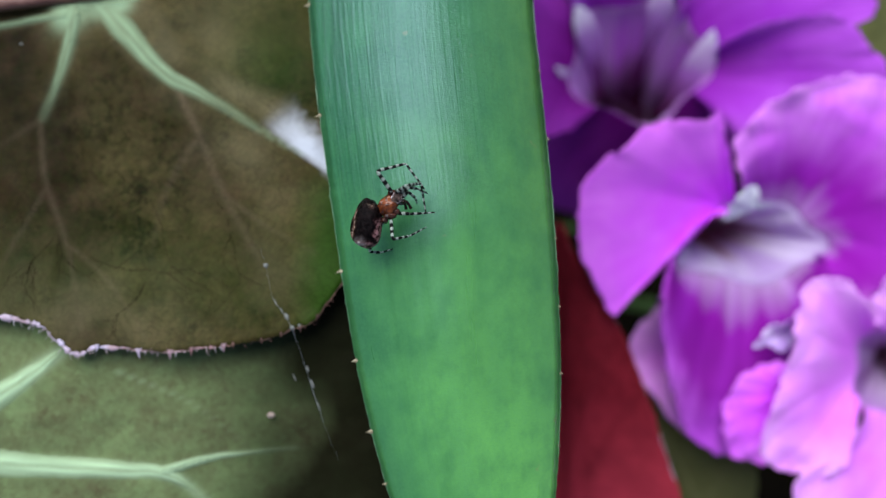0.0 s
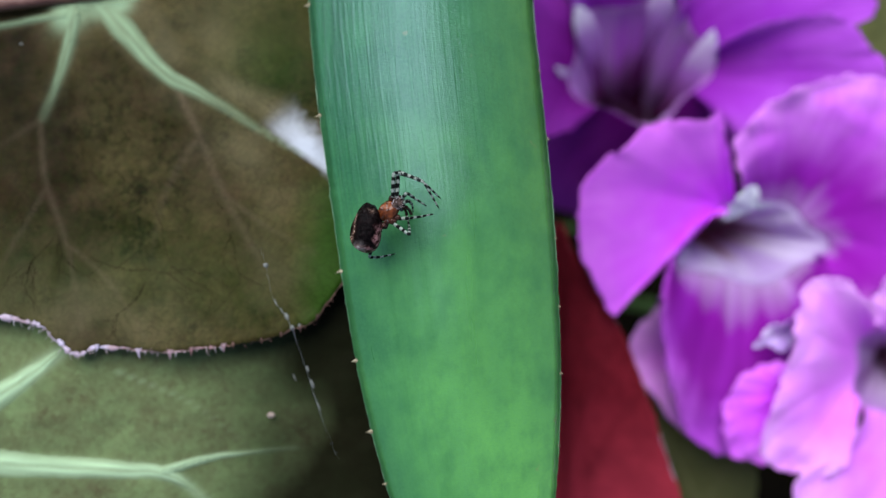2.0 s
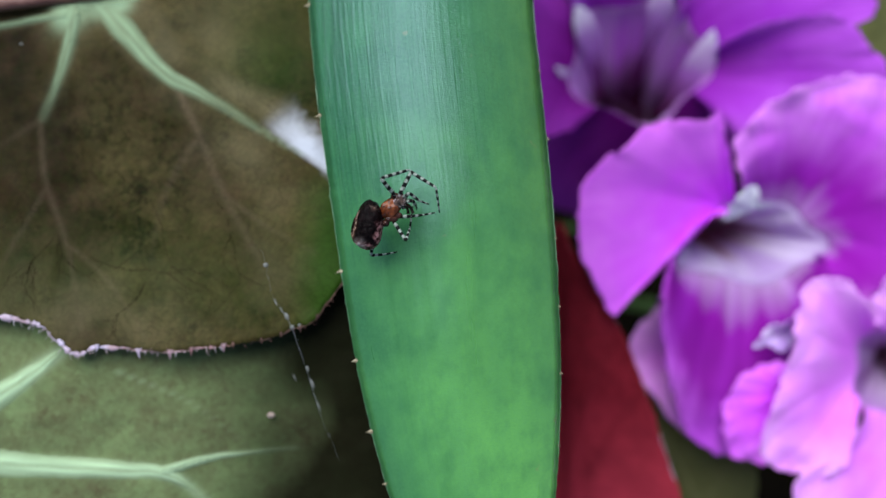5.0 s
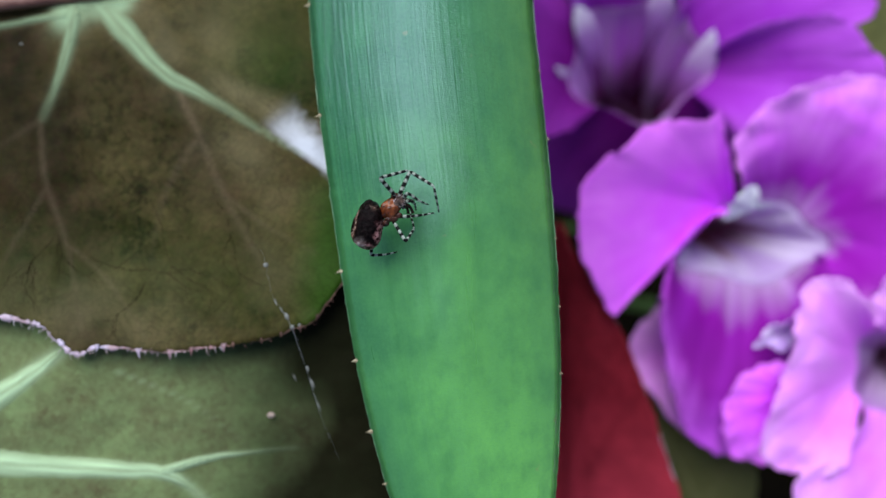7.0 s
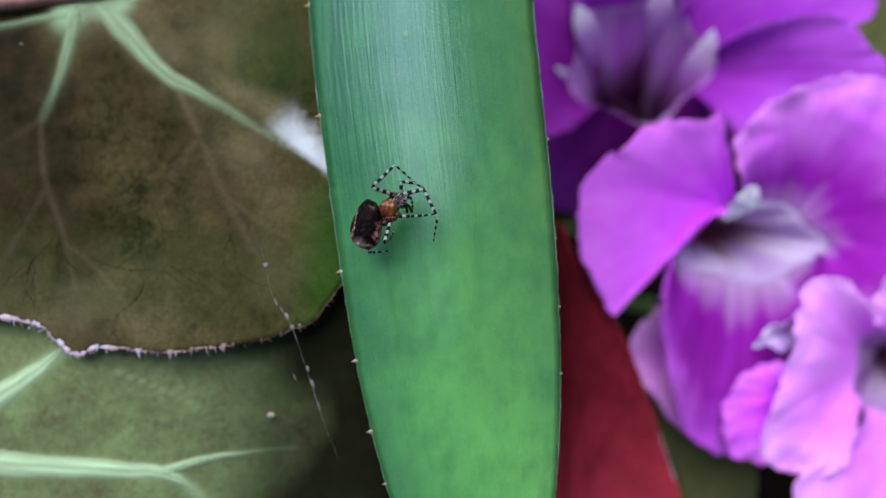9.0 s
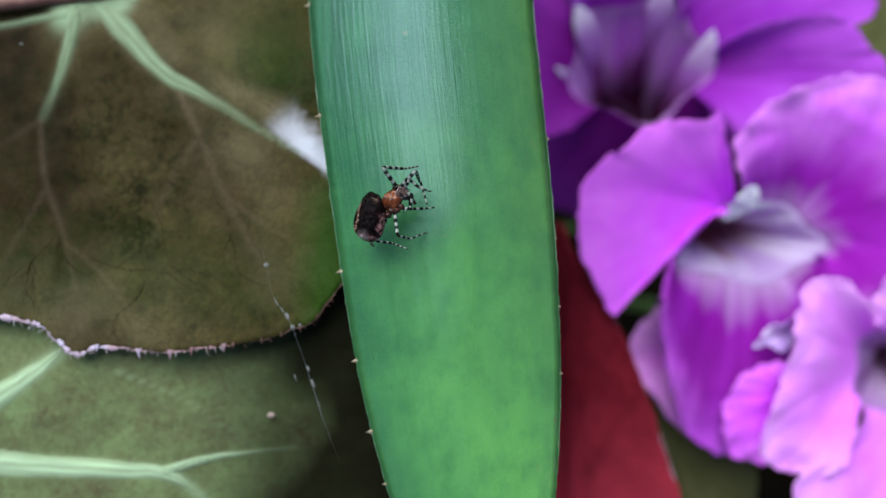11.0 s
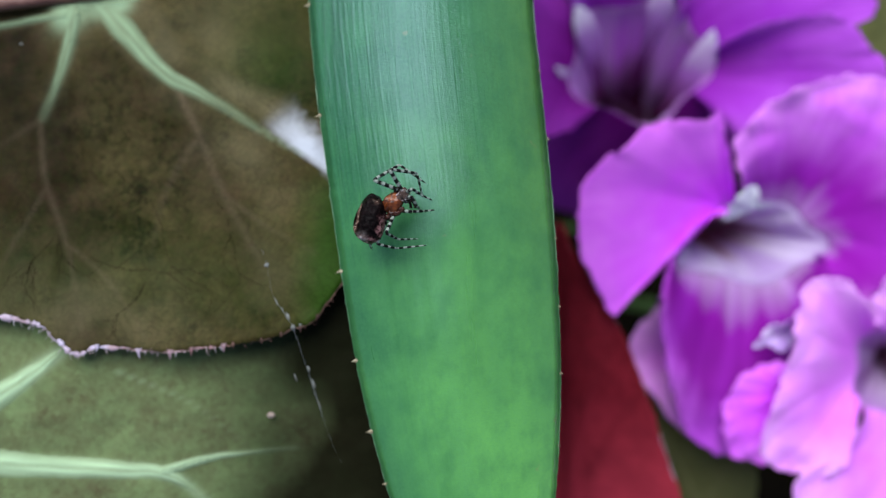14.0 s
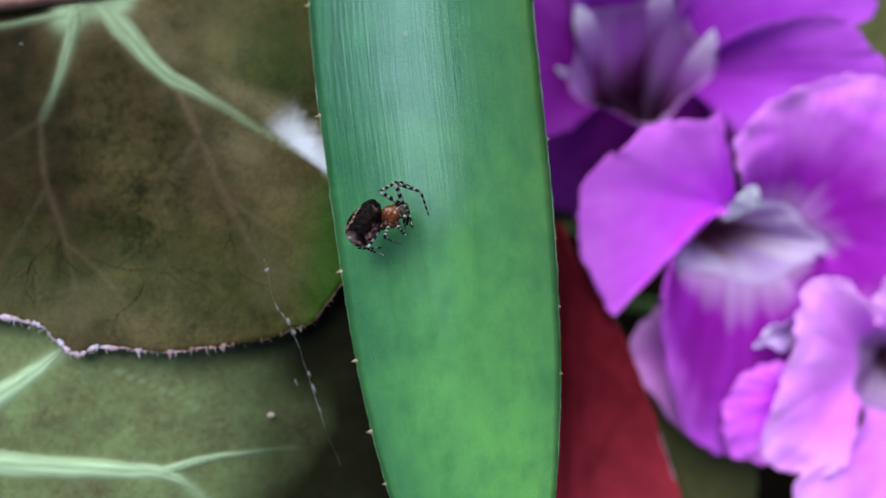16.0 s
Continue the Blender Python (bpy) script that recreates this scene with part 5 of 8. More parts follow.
    # leg A, foot
    walk(spider_legs["A"][2], [
        (0, pose(0.00237, -0.00489, -0.00142, 0, -18.5, -178.1)), (0.5, pose(0.00305, -0.00523, 0.00112, 0, -14.1, -177.3)), (0.7333, pose(0.00305, -0.00438, 0.00308, -2.7, 14.9, -168.0)),
        (1, pose(0.00335, -0.00291, 0.00459, 0, 44.0, -157.3)), (1.167, pose(0.00257, -0.00452, 0.00253, 2.0, 30.4, -148.9)), (1.333, pose(0.00228, -0.00505, -0.00013, 1.8, 16.8, -141.9)),
        (1.5, pose(0.00257, -0.00438, -0.00276, 0, 3.3, -135.2)), (2, pose(0.00290, -0.00472, -0.00242, 0, 19.5, -137.4)), (2.267, pose(0.00238, -0.00452, -0.00236, -1.9, -7.5, -144.8)),
        (2.5, pose(0.00189, -0.00426, -0.00230, 0, -34.5, -152.7)), (3, pose(0.00185, -0.00480, -0.00041, 0, -1.6, -165.9)), (3.5, pose(0.00177, -0.00463, -0.00115, 0, 2.2, -163.6)),
        (4, pose(0.00185, -0.00478, -0.00062, 0, -6.2, -166.7)), (6.5, pose(0.00168, -0.00463, -0.00089, 0, 4.7, -162.8)), (7, pose(0.00160, -0.00459, -0.00082, 0, 2.1, -165.0)),
        (7.5, pose(0.00148, -0.00458, -0.00017, 0, 12.6, 170.1)), (7.733, pose(0.00214, -0.00498, -0.00008, 1.3, 5.2, -170.0)), (8, pose(0.00285, -0.00529, 0.00001, 0, -2.3, -150.3)),
        (8.267, pose(0.00266, -0.00503, 0.00139, 2.0, 27.8, -155.9)), (8.5, pose(0.00261, -0.00445, 0.00269, 0, 57.9, -163.3)), (8.733, pose(0.00259, -0.00470, 0.00219, -5.5, 28.2, 175.8)),
        (9, pose(0.00259, -0.00491, 0.00166, 0, -1.4, 160.2)), (9.567, pose(0.00178, -0.00475, 0.00052, 21.9, -9.8, -165.0)), (10.13, pose(0.00118, -0.00430, -0.00065, 36.3, -28.9, -133.0)),
        (10.73, pose(0.00081, -0.00360, -0.00181, 37.1, -52.3, -96.5)), (11.3, pose(0.00070, -0.00268, -0.00286, 0, -67.6, -26.9)), (11.37, pose(0.00093, -0.00306, -0.00279, 27.9, -53.5, -84.2)),
        (11.4, pose(0.00119, -0.00342, -0.00272, 27.8, -34.2, -116.9)), (11.47, pose(0.00149, -0.00375, -0.00264, 16.9, -17.5, -144.8)), (11.5, pose(0.00181, -0.00405, -0.00257, 0, -7.4, -173.9)),
        (11.73, pose(0.00130, -0.00432, -0.00108, 1.0, 13.1, -179.0)), (12, pose(0.00105, -0.00422, 0.00050, 0, 33.6, 175.3)), (12.5, pose(0.00076, -0.00384, 0.00102, 0, 59.8, -164.1)),
        (12.63, pose(0.00036, -0.00354, 0.00004, 11.8, 24.0, -151.6)), (12.73, pose(0.00014, -0.00310, -0.00094, 15.4, -12.5, -147.2)), (12.87, pose(0.00010, -0.00256, -0.00190, 16.7, -49.2, -143.7)),
        (13, pose(0.00025, -0.00194, -0.00280, 0, -85.7, -123.4)), (13.17, pose(0.00047, -0.00264, -0.00255, 18.2, -49.6, -153.6)), (13.33, pose(0.00080, -0.00329, -0.00230, 12.0, -13.6, -162.6)),
        (13.5, pose(0.00122, -0.00388, -0.00204, 0, 20.8, -175.9)), (14, pose(0.00108, -0.00421, -0.00077, 0, -5.4, 166.2)), (14.5, pose(0.00115, -0.00431, 0.00038, 0, -11.4, 172.3)),
        (15, pose(0.00142, -0.00445, 0.00091, 0, -12.9, 172.0)), (15.5, pose(0.00144, -0.00453, 0.00047, 0, -22.2, 172.7)), (15.8, pose(0.00150, -0.00454, 0.00069, 0, -14.1, 173.8)),
        (16, pose(0.00105, -0.00345, -0.00247, 0, 6.8, -176.3))])
    # leg B, thigh
    walk(spider_legs["B"][0], [
        (0, pose(0.00164, 0.00325, 0.00090, 0, -57.7, 19.5)), (0.5, pose(0.00164, 0.00325, 0.00090, 0, -28.6, 47.6)), (1, pose(0.00164, 0.00325, 0.00090, 0, -39.1, 64.7)),
        (1.5, pose(0.00164, 0.00325, 0.00090, 0, -17.2, 79.1)), (2, pose(0.00164, 0.00325, 0.00090, 0, -4.8, 84.1)), (2.5, pose(0.00164, 0.00325, 0.00090, 0, -21.0, 76.8)),
        (3, pose(0.00164, 0.00325, 0.00090, 0, -3.7, 63.9)), (3.5, pose(0.00164, 0.00325, 0.00090, 0, -3.8, 65.9)), (4, pose(0.00164, 0.00325, 0.00090, 0, -3.7, 62.0)),
        (6.5, pose(0.00164, 0.00325, 0.00090, 0, -3.7, 64.7)), (7, pose(0.00164, 0.00325, 0.00090, 0, -3.8, 65.2)), (7.5, pose(0.00164, 0.00325, 0.00090, 0, -32.4, 32.2)),
        (8, pose(0.00164, 0.00325, 0.00090, 0, -30.1, 83.3)), (8.25, pose(0.00164, 0.00325, 0.00090, 2.0, -25.0, 42.6)), (8.5, pose(0.00164, 0.00325, 0.00090, 0, -20.0, 3.7)),
        (9, pose(0.00164, 0.00325, 0.00090, 0, -0.1, 12.1)), (11.3, pose(0.00164, 0.00325, 0.00090, 0, -36.5, 60.9)), (11.5, pose(0.00164, 0.00325, 0.00090, 0, -15.9, 107.1)),
        (12, pose(0.00164, 0.00325, 0.00090, 0, -61.6, 69.5)), (12.5, pose(0.00164, 0.00325, 0.00090, 0, -31.5, 60.1)), (13, pose(0.00164, 0.00325, 0.00090, 0, -32.3, 84.9)),
        (13.5, pose(0.00164, 0.00325, 0.00090, 0, -26.2, 53.6)), (14, pose(0.00164, 0.00325, 0.00090, 0, -31.2, 121.3)), (14.5, pose(0.00164, 0.00325, 0.00090, 0, -33.4, 126.3)),
        (15, pose(0.00164, 0.00325, 0.00090, 0, -32.6, 129.0)), (15.5, pose(0.00164, 0.00325, 0.00090, 0, -35.7, 126.0)), (15.8, pose(0.00164, 0.00325, 0.00090, 0, -33.1, 126.2)),
        (16, pose(0.00164, 0.00325, 0.00090, 0, -34.8, 127.2))])
    # leg B, shin
    walk(spider_legs["B"][1], [
        (0, pose(0.00470, 0.00000, 0.00000, 0, 55.3, -175.5)), (0.2667, pose(0.00470, 0.00000, 0.00000, 1.8, 48.9, -152.4)), (0.5, pose(0.00470, 0.00000, 0.00000, 0, 42.6, -132.1)),
        (0.7333, pose(0.00470, 0.00000, 0.00000, -0.2, 39.5, -136.6)), (1, pose(0.00470, 0.00000, 0.00000, 0, 36.4, -141.0)), (1.267, pose(0.00470, 0.00000, 0.00000, 3.4, 17.6, -120.7)),
        (1.5, pose(0.00470, 0.00000, 0.00000, 0, -1.1, -102.4)), (2, pose(0.00470, 0.00000, 0.00000, 0, -28.7, -108.9)), (2.267, pose(0.00470, 0.00000, 0.00000, 0.7, 5.7, -111.2)),
        (2.5, pose(0.00470, 0.00000, 0.00000, 0, 40.0, -113.5)), (2.733, pose(0.00470, 0.00000, 0.00000, 2.7, 8.2, -103.7)), (3, pose(0.00470, 0.00000, 0.00000, 0, -23.6, -94.6)),
        (3.5, pose(0.00470, -0.00000, 0.00000, 0, -13.6, -96.5)), (4, pose(0.00470, 0.00000, 0.00000, 0, -17.9, -94.1)), (6.5, pose(0.00470, 0.00000, 0.00000, 0, -22.3, -95.0)),
        (7, pose(0.00470, 0.00000, 0.00000, 0, -26.3, -96.4)), (7.267, pose(0.00470, 0.00000, 0.00000, 2.2, 3.8, -104.5)), (7.5, pose(0.00470, 0.00000, 0.00000, 0, 33.8, -113.0)),
        (8, pose(0.00470, -0.00000, 0.00000, 0, 24.0, -115.7)), (8.267, pose(0.00470, -0.00000, 0.00000, -1.8, 33.2, -98.3)), (8.5, pose(0.00470, 0.00000, 0.00000, 0, 42.5, -78.9)),
        (8.733, pose(0.00470, 0.00000, 0.00000, 0.2, 16.1, -77.9)), (9, pose(0.00470, 0.00000, -0.00000, 0, -10.2, -77.0)), (9.767, pose(0.00470, 0.00000, -0.00000, 9.9, 7.6, -103.3)),
        (10.53, pose(0.00470, 0.00000, -0.00000, 11.1, 27.9, -129.0)), (11.3, pose(0.00470, 0.00000, 0.00000, 0, 46.2, -161.9)), (11.37, pose(0.00470, 0.00000, 0.00000, 1.0, 38.5, -155.4)),
        (11.43, pose(0.00470, 0.00000, 0.00000, 0.9, 30.7, -149.7)), (11.5, pose(0.00470, 0.00000, -0.00000, 0, 23.0, -144.3)), (11.73, pose(0.00470, 0.00000, -0.00000, 0.0, 19.5, -144.3)),
        (12, pose(0.00470, 0.00000, -0.00000, 0, 15.9, -144.2)), (12.17, pose(0.00470, 0.00000, -0.00000, 1.0, 26.7, -148.3)), (12.33, pose(0.00470, 0.00000, -0.00000, 1.1, 37.5, -152.6)),
        (12.5, pose(0.00470, -0.00000, -0.00000, 0, 48.3, -157.8)), (12.63, pose(0.00470, -0.00000, -0.00000, 1.2, 42.0, -151.7)), (12.73, pose(0.00470, -0.00000, -0.00000, 1.4, 35.7, -146.3)),
        (12.87, pose(0.00470, -0.00000, -0.00000, 1.0, 29.4, -141.3)), (13, pose(0.00470, -0.00000, 0.00000, 0, 23.1, -136.5)), (13.17, pose(0.00470, -0.00000, 0.00000, 0.4, 28.8, -139.7)),
        (13.33, pose(0.00470, -0.00000, 0.00000, 0.4, 34.5, -143.0)), (13.5, pose(0.00470, -0.00000, -0.00000, 0, 40.1, -146.6)), (13.67, pose(0.00470, -0.00000, -0.00000, 0.7, 30.5, -142.7)),
        (13.83, pose(0.00470, -0.00000, -0.00000, 0.6, 20.9, -139.2)), (14, pose(0.00470, -0.00000, 0.00000, 0, 11.3, -135.8)), (14.5, pose(0.00470, -0.00000, 0.00000, 0, 18.9, -134.2)),
        (15, pose(0.00470, -0.00000, 0.00000, 0, 15.3, -132.7)), (15.5, pose(0.00470, 0.00000, 0.00000, 0, 14.4, -132.8)), (15.8, pose(0.00470, -0.00000, 0.00000, 0, 17.9, -133.0)),
        (16, pose(0.00470, 0.00000, 0.00000, 0, 13.0, -137.4))])
    # leg B, foot
    walk(spider_legs["B"][2], [
        (0, pose(0.00152, -0.00025, -0.00460, 0, -1.6, -113.0)), (0.2667, pose(0.00144, -0.00171, -0.00422, -0.4, -8.6, -118.8)), (0.5, pose(0.00194, -0.00306, -0.00379, 0, -15.6, -124.7)),
        (0.7333, pose(0.00156, -0.00297, -0.00356, -0.5, -38.8, -126.5)), (1, pose(0.00120, -0.00284, -0.00332, 0, -62.1, -128.9)), (1.267, pose(0.00198, -0.00459, -0.00170, 3.7, -28.0, -141.2)),
        (1.5, pose(0.00350, -0.00547, 0.00011, 0, 6.0, -150.0)), (2, pose(0.00310, -0.00465, 0.00269, 0, 19.8, -146.5)), (2.267, pose(0.00269, -0.00520, -0.00055, 2.4, -6.2, -136.3)),
        (2.5, pose(0.00299, -0.00393, -0.00360, 0, -32.2, -125.7)), (2.733, pose(0.00339, -0.00539, -0.00080, 2.9, 0.8, -135.3)), (3, pose(0.00429, -0.00512, 0.00224, 0, 33.9, -144.9)),
        (3.5, pose(0.00409, -0.00541, 0.00132, 0, 35.4, -147.6)), (4, pose(0.00432, -0.00532, 0.00172, 0, 38.0, -146.1)), (6.5, pose(0.00425, -0.00516, 0.00212, 0, 36.3, -147.3)),
        (7, pose(0.00414, -0.00499, 0.00248, 0, 32.4, -145.7)), (7.267, pose(0.00330, -0.00541, -0.00037, 1.7, 9.2, -137.1)), (7.5, pose(0.00288, -0.00428, -0.00312, 0, -14.0, -129.1)),
        (8, pose(0.00248, -0.00461, -0.00228, 0, 5.6, -159.7)), (8.267, pose(0.00403, -0.00464, -0.00307, -1.5, 13.3, -138.5)), (8.5, pose(0.00550, -0.00405, -0.00378, 0, 20.9, -116.6)),
        (8.733, pose(0.00583, -0.00526, -0.00155, -0.2, 30.5, -114.8)), (9, pose(0.00594, -0.00537, 0.00099, 0, 40.0, -112.7)), (9.767, pose(0.00342, -0.00540, -0.00074, 5.2, 6.4, -104.5)),
        (10.53, pose(0.00158, -0.00385, -0.00262, 5.8, -27.5, -98.5)), (11.3, pose(0.00102, -0.00120, -0.00404, 0, -61.2, -88.2)), (11.37, pose(0.00071, -0.00182, -0.00349, -6.3, -66.0, -109.9)),
        (11.43, pose(0.00054, -0.00243, -0.00286, -8.0, -71.4, -135.5)), (11.5, pose(0.00051, -0.00301, -0.00219, 0, -76.5, -170.5)), (11.73, pose(0.00041, -0.00308, -0.00187, -1.8, -44.1, -164.7)),
        (12, pose(0.00033, -0.00315, -0.00154, 0, -11.6, -161.5)), (12.17, pose(0.00044, -0.00263, -0.00251, 10.5, -26.9, -136.4)), (12.33, pose(0.00075, -0.00204, -0.00341, 13.2, -44.8, -109.4)),
        (12.5, pose(0.00125, -0.00141, -0.00418, 0, -61.2, -70.1)), (12.63, pose(0.00104, -0.00197, -0.00375, 24.1, -38.9, -109.5)), (12.73, pose(0.00092, -0.00252, -0.00327, 26.6, -12.2, -131.1)),
        (12.87, pose(0.00089, -0.00305, -0.00275, 19.1, 13.6, -151.7)), (13, pose(0.00096, -0.00354, -0.00220, 0, 34.2, 179.9)), (13.17, pose(0.00096, -0.00317, -0.00270, 8.8, 5.1, -164.1)),
        (13.33, pose(0.00101, -0.00278, -0.00317, 9.6, -25.0, -151.3)), (13.5, pose(0.00112, -0.00236, -0.00361, 0, -54.2, -131.9)), (13.67, pose(0.00086, -0.00293, -0.00284, 9.8, -32.5, -157.2)),
        (13.83, pose(0.00074, -0.00342, -0.00200, 8.3, -9.8, -175.1)), (14, pose(0.00076, -0.00383, -0.00110, 0, 11.5, 166.3)), (14.5, pose(0.00100, -0.00380, -0.00181, 0, -4.4, 173.1)),
        (15, pose(0.00104, -0.00397, -0.00148, 0, -11.8, 171.7)), (15.5, pose(0.00102, -0.00398, -0.00139, 0, -10.5, 175.0)), (15.8, pose(0.00107, -0.00390, -0.00172, 0, -8.4, 176.2)),
        (16, pose(0.00069, -0.00370, -0.00126, 0, 5.4, 179.8))])
    # leg C, thigh
    walk(spider_legs["C"][0], [
        (0, pose(0.00222, 0.00288, 0.00040, 0, -46.6, 25.5)), (0.5, pose(0.00222, 0.00288, 0.00040, 0, -45.7, 26.7)), (1, pose(0.00222, 0.00288, 0.00040, 0, -54.3, 42.2)),
        (1.5, pose(0.00222, 0.00288, 0.00040, 0, -44.7, 10.4)), (2, pose(0.00222, 0.00288, 0.00040, 0, -58.2, 38.5)), (2.5, pose(0.00222, 0.00288, 0.00040, 0, -61.5, 29.9)),
        (3, pose(0.00222, 0.00288, 0.00040, 0, -60.8, 27.4)), (3.5, pose(0.00222, 0.00288, 0.00040, 0, -66.1, 32.8)), (4, pose(0.00222, 0.00288, 0.00040, 0, -62.0, 23.5)),
        (6.5, pose(0.00222, 0.00288, 0.00040, 0, -61.5, 35.8)), (7, pose(0.00222, 0.00288, 0.00040, 0, -65.6, 33.3)), (7.5, pose(0.00222, 0.00288, 0.00040, 0, -50.8, 28.0)),
        (8, pose(0.00222, 0.00288, 0.00040, 0, -62.5, 23.8)), (8.5, pose(0.00222, 0.00288, 0.00040, 0, -49.3, 77.7)), (9, pose(0.00222, 0.00288, 0.00040, 0, -33.6, 87.2)),
        (11.3, pose(0.00222, 0.00288, 0.00040, 0, -55.8, 25.3)), (11.5, pose(0.00222, 0.00288, 0.00040, 0, -39.8, -3.2)), (12, pose(0.00222, 0.00288, 0.00040, 0, -51.8, -12.0)),
        (12.5, pose(0.00222, 0.00288, 0.00040, 0, -53.2, 4.4)), (13, pose(0.00222, 0.00288, 0.00040, 0, -53.9, -3.8)), (13.5, pose(0.00222, 0.00288, 0.00040, 0, -49.7, 0.8)),
        (14, pose(0.00222, 0.00288, 0.00040, 0, -63.1, 16.9)), (14.5, pose(0.00222, 0.00288, 0.00040, 0, -60.2, 26.2)), (15, pose(0.00222, 0.00288, 0.00040, 0, -54.2, 25.1)),
        (15.5, pose(0.00222, 0.00288, 0.00040, 0, -56.0, 22.3)), (15.8, pose(0.00222, 0.00288, 0.00040, 0, -56.1, 29.3)), (16, pose(0.00222, 0.00288, 0.00040, 0, -84.7, 88.5))])
    # leg C, shin
    walk(spider_legs["C"][1], [
        (0, pose(0.00320, 0.00000, 0.00000, 0, 63.9, -133.2)), (0.5, pose(0.00320, 0.00000, -0.00000, 0, 66.6, -112.6)), (1, pose(0.00320, 0.00000, 0.00000, 0, 39.2, -118.1)),
        (1.267, pose(0.00320, 0.00000, 0.00000, 0.1, 39.0, -80.1)), (1.5, pose(0.00320, 0.00000, -0.00000, 0, 38.8, -42.2)), (1.667, pose(0.00320, 0.00000, -0.00000, -0.9, 37.5, -72.8)),
        (1.833, pose(0.00320, 0.00000, -0.00000, -0.9, 36.0, -102.8)), (2, pose(0.00320, 0.00000, 0.00000, 0, 34.7, -132.2)), (2.5, pose(0.00320, 0.00000, 0.00000, 0, 33.4, -127.0)),
        (3, pose(0.00320, 0.00000, 0.00000, 0, 33.8, -117.1)), (3.5, pose(0.00320, 0.00000, 0.00000, 0, 26.8, -104.2)), (4, pose(0.00320, -0.00000, 0.00000, 0, 38.2, -112.3)),
        (6.5, pose(0.00320, -0.00000, -0.00000, 0, 28.9, -110.5)), (7, pose(0.00320, 0.00000, 0.00000, 0, 29.6, -107.2)), (7.5, pose(0.00320, 0.00000, -0.00000, 0, 43.0, -121.3)),
        (8, pose(0.00320, 0.00000, 0.00000, 0, 45.7, -140.6)), (8.267, pose(0.00320, 0.00000, 0.00000, 0.9, 36.4, -131.6)), (8.5, pose(0.00320, 0.00000, -0.00000, 0, 27.1, -123.5)),
        (9, pose(0.00320, 0.00000, 0.00000, 0, 14.1, -103.8)), (11.3, pose(0.00320, 0.00000, 0.00000, 0, 20.5, -104.4)), (11.4, pose(0.00320, 0.00000, 0.00000, 8.0, 44.7, -124.6)),
        (11.5, pose(0.00320, 0.00000, -0.00000, 0, 69.3, -156.0)), (11.73, pose(0.00320, 0.00000, -0.00000, 0.4, 70.4, -169.6)), (12, pose(0.00320, 0.00000, 0.00000, 0, 71.5, 176.0)),
        (12.27, pose(0.00320, 0.00000, 0.00000, 2.4, 65.8, -162.1)), (12.5, pose(0.00320, 0.00000, 0.00000, 0, 60.2, -144.6)), (13, pose(0.00320, -0.00000, -0.00000, 0, 68.5, -160.0)),
        (13.27, pose(0.00320, -0.00000, -0.00000, 0.7, 66.2, -145.4)), (13.5, pose(0.00320, 0.00000, 0.00000, 0, 63.8, -132.1)), (14, pose(0.00320, -0.00000, 0.00000, 0, 47.1, -135.9)),
        (14.5, pose(0.00320, 0.00000, -0.00000, 0, 39.8, -120.8)), (15, pose(0.00320, 0.00000, 0.00000, 0, 45.4, -127.7)), (15.5, pose(0.00320, 0.00000, -0.00000, 0, 46.5, -129.5)),
        (15.8, pose(0.00320, 0.00000, 0.00000, 0, 41.7, -123.9)), (15.87, pose(0.00320, 0.00000, 0.00000, -4.0, 21.1, -135.4)), (15.93, pose(0.00320, 0.00000, 0.00000, -3.8, 0.3, -144.6)),
        (16, pose(0.00320, 0.00000, -0.00000, 0, -20.1, -154.5))])
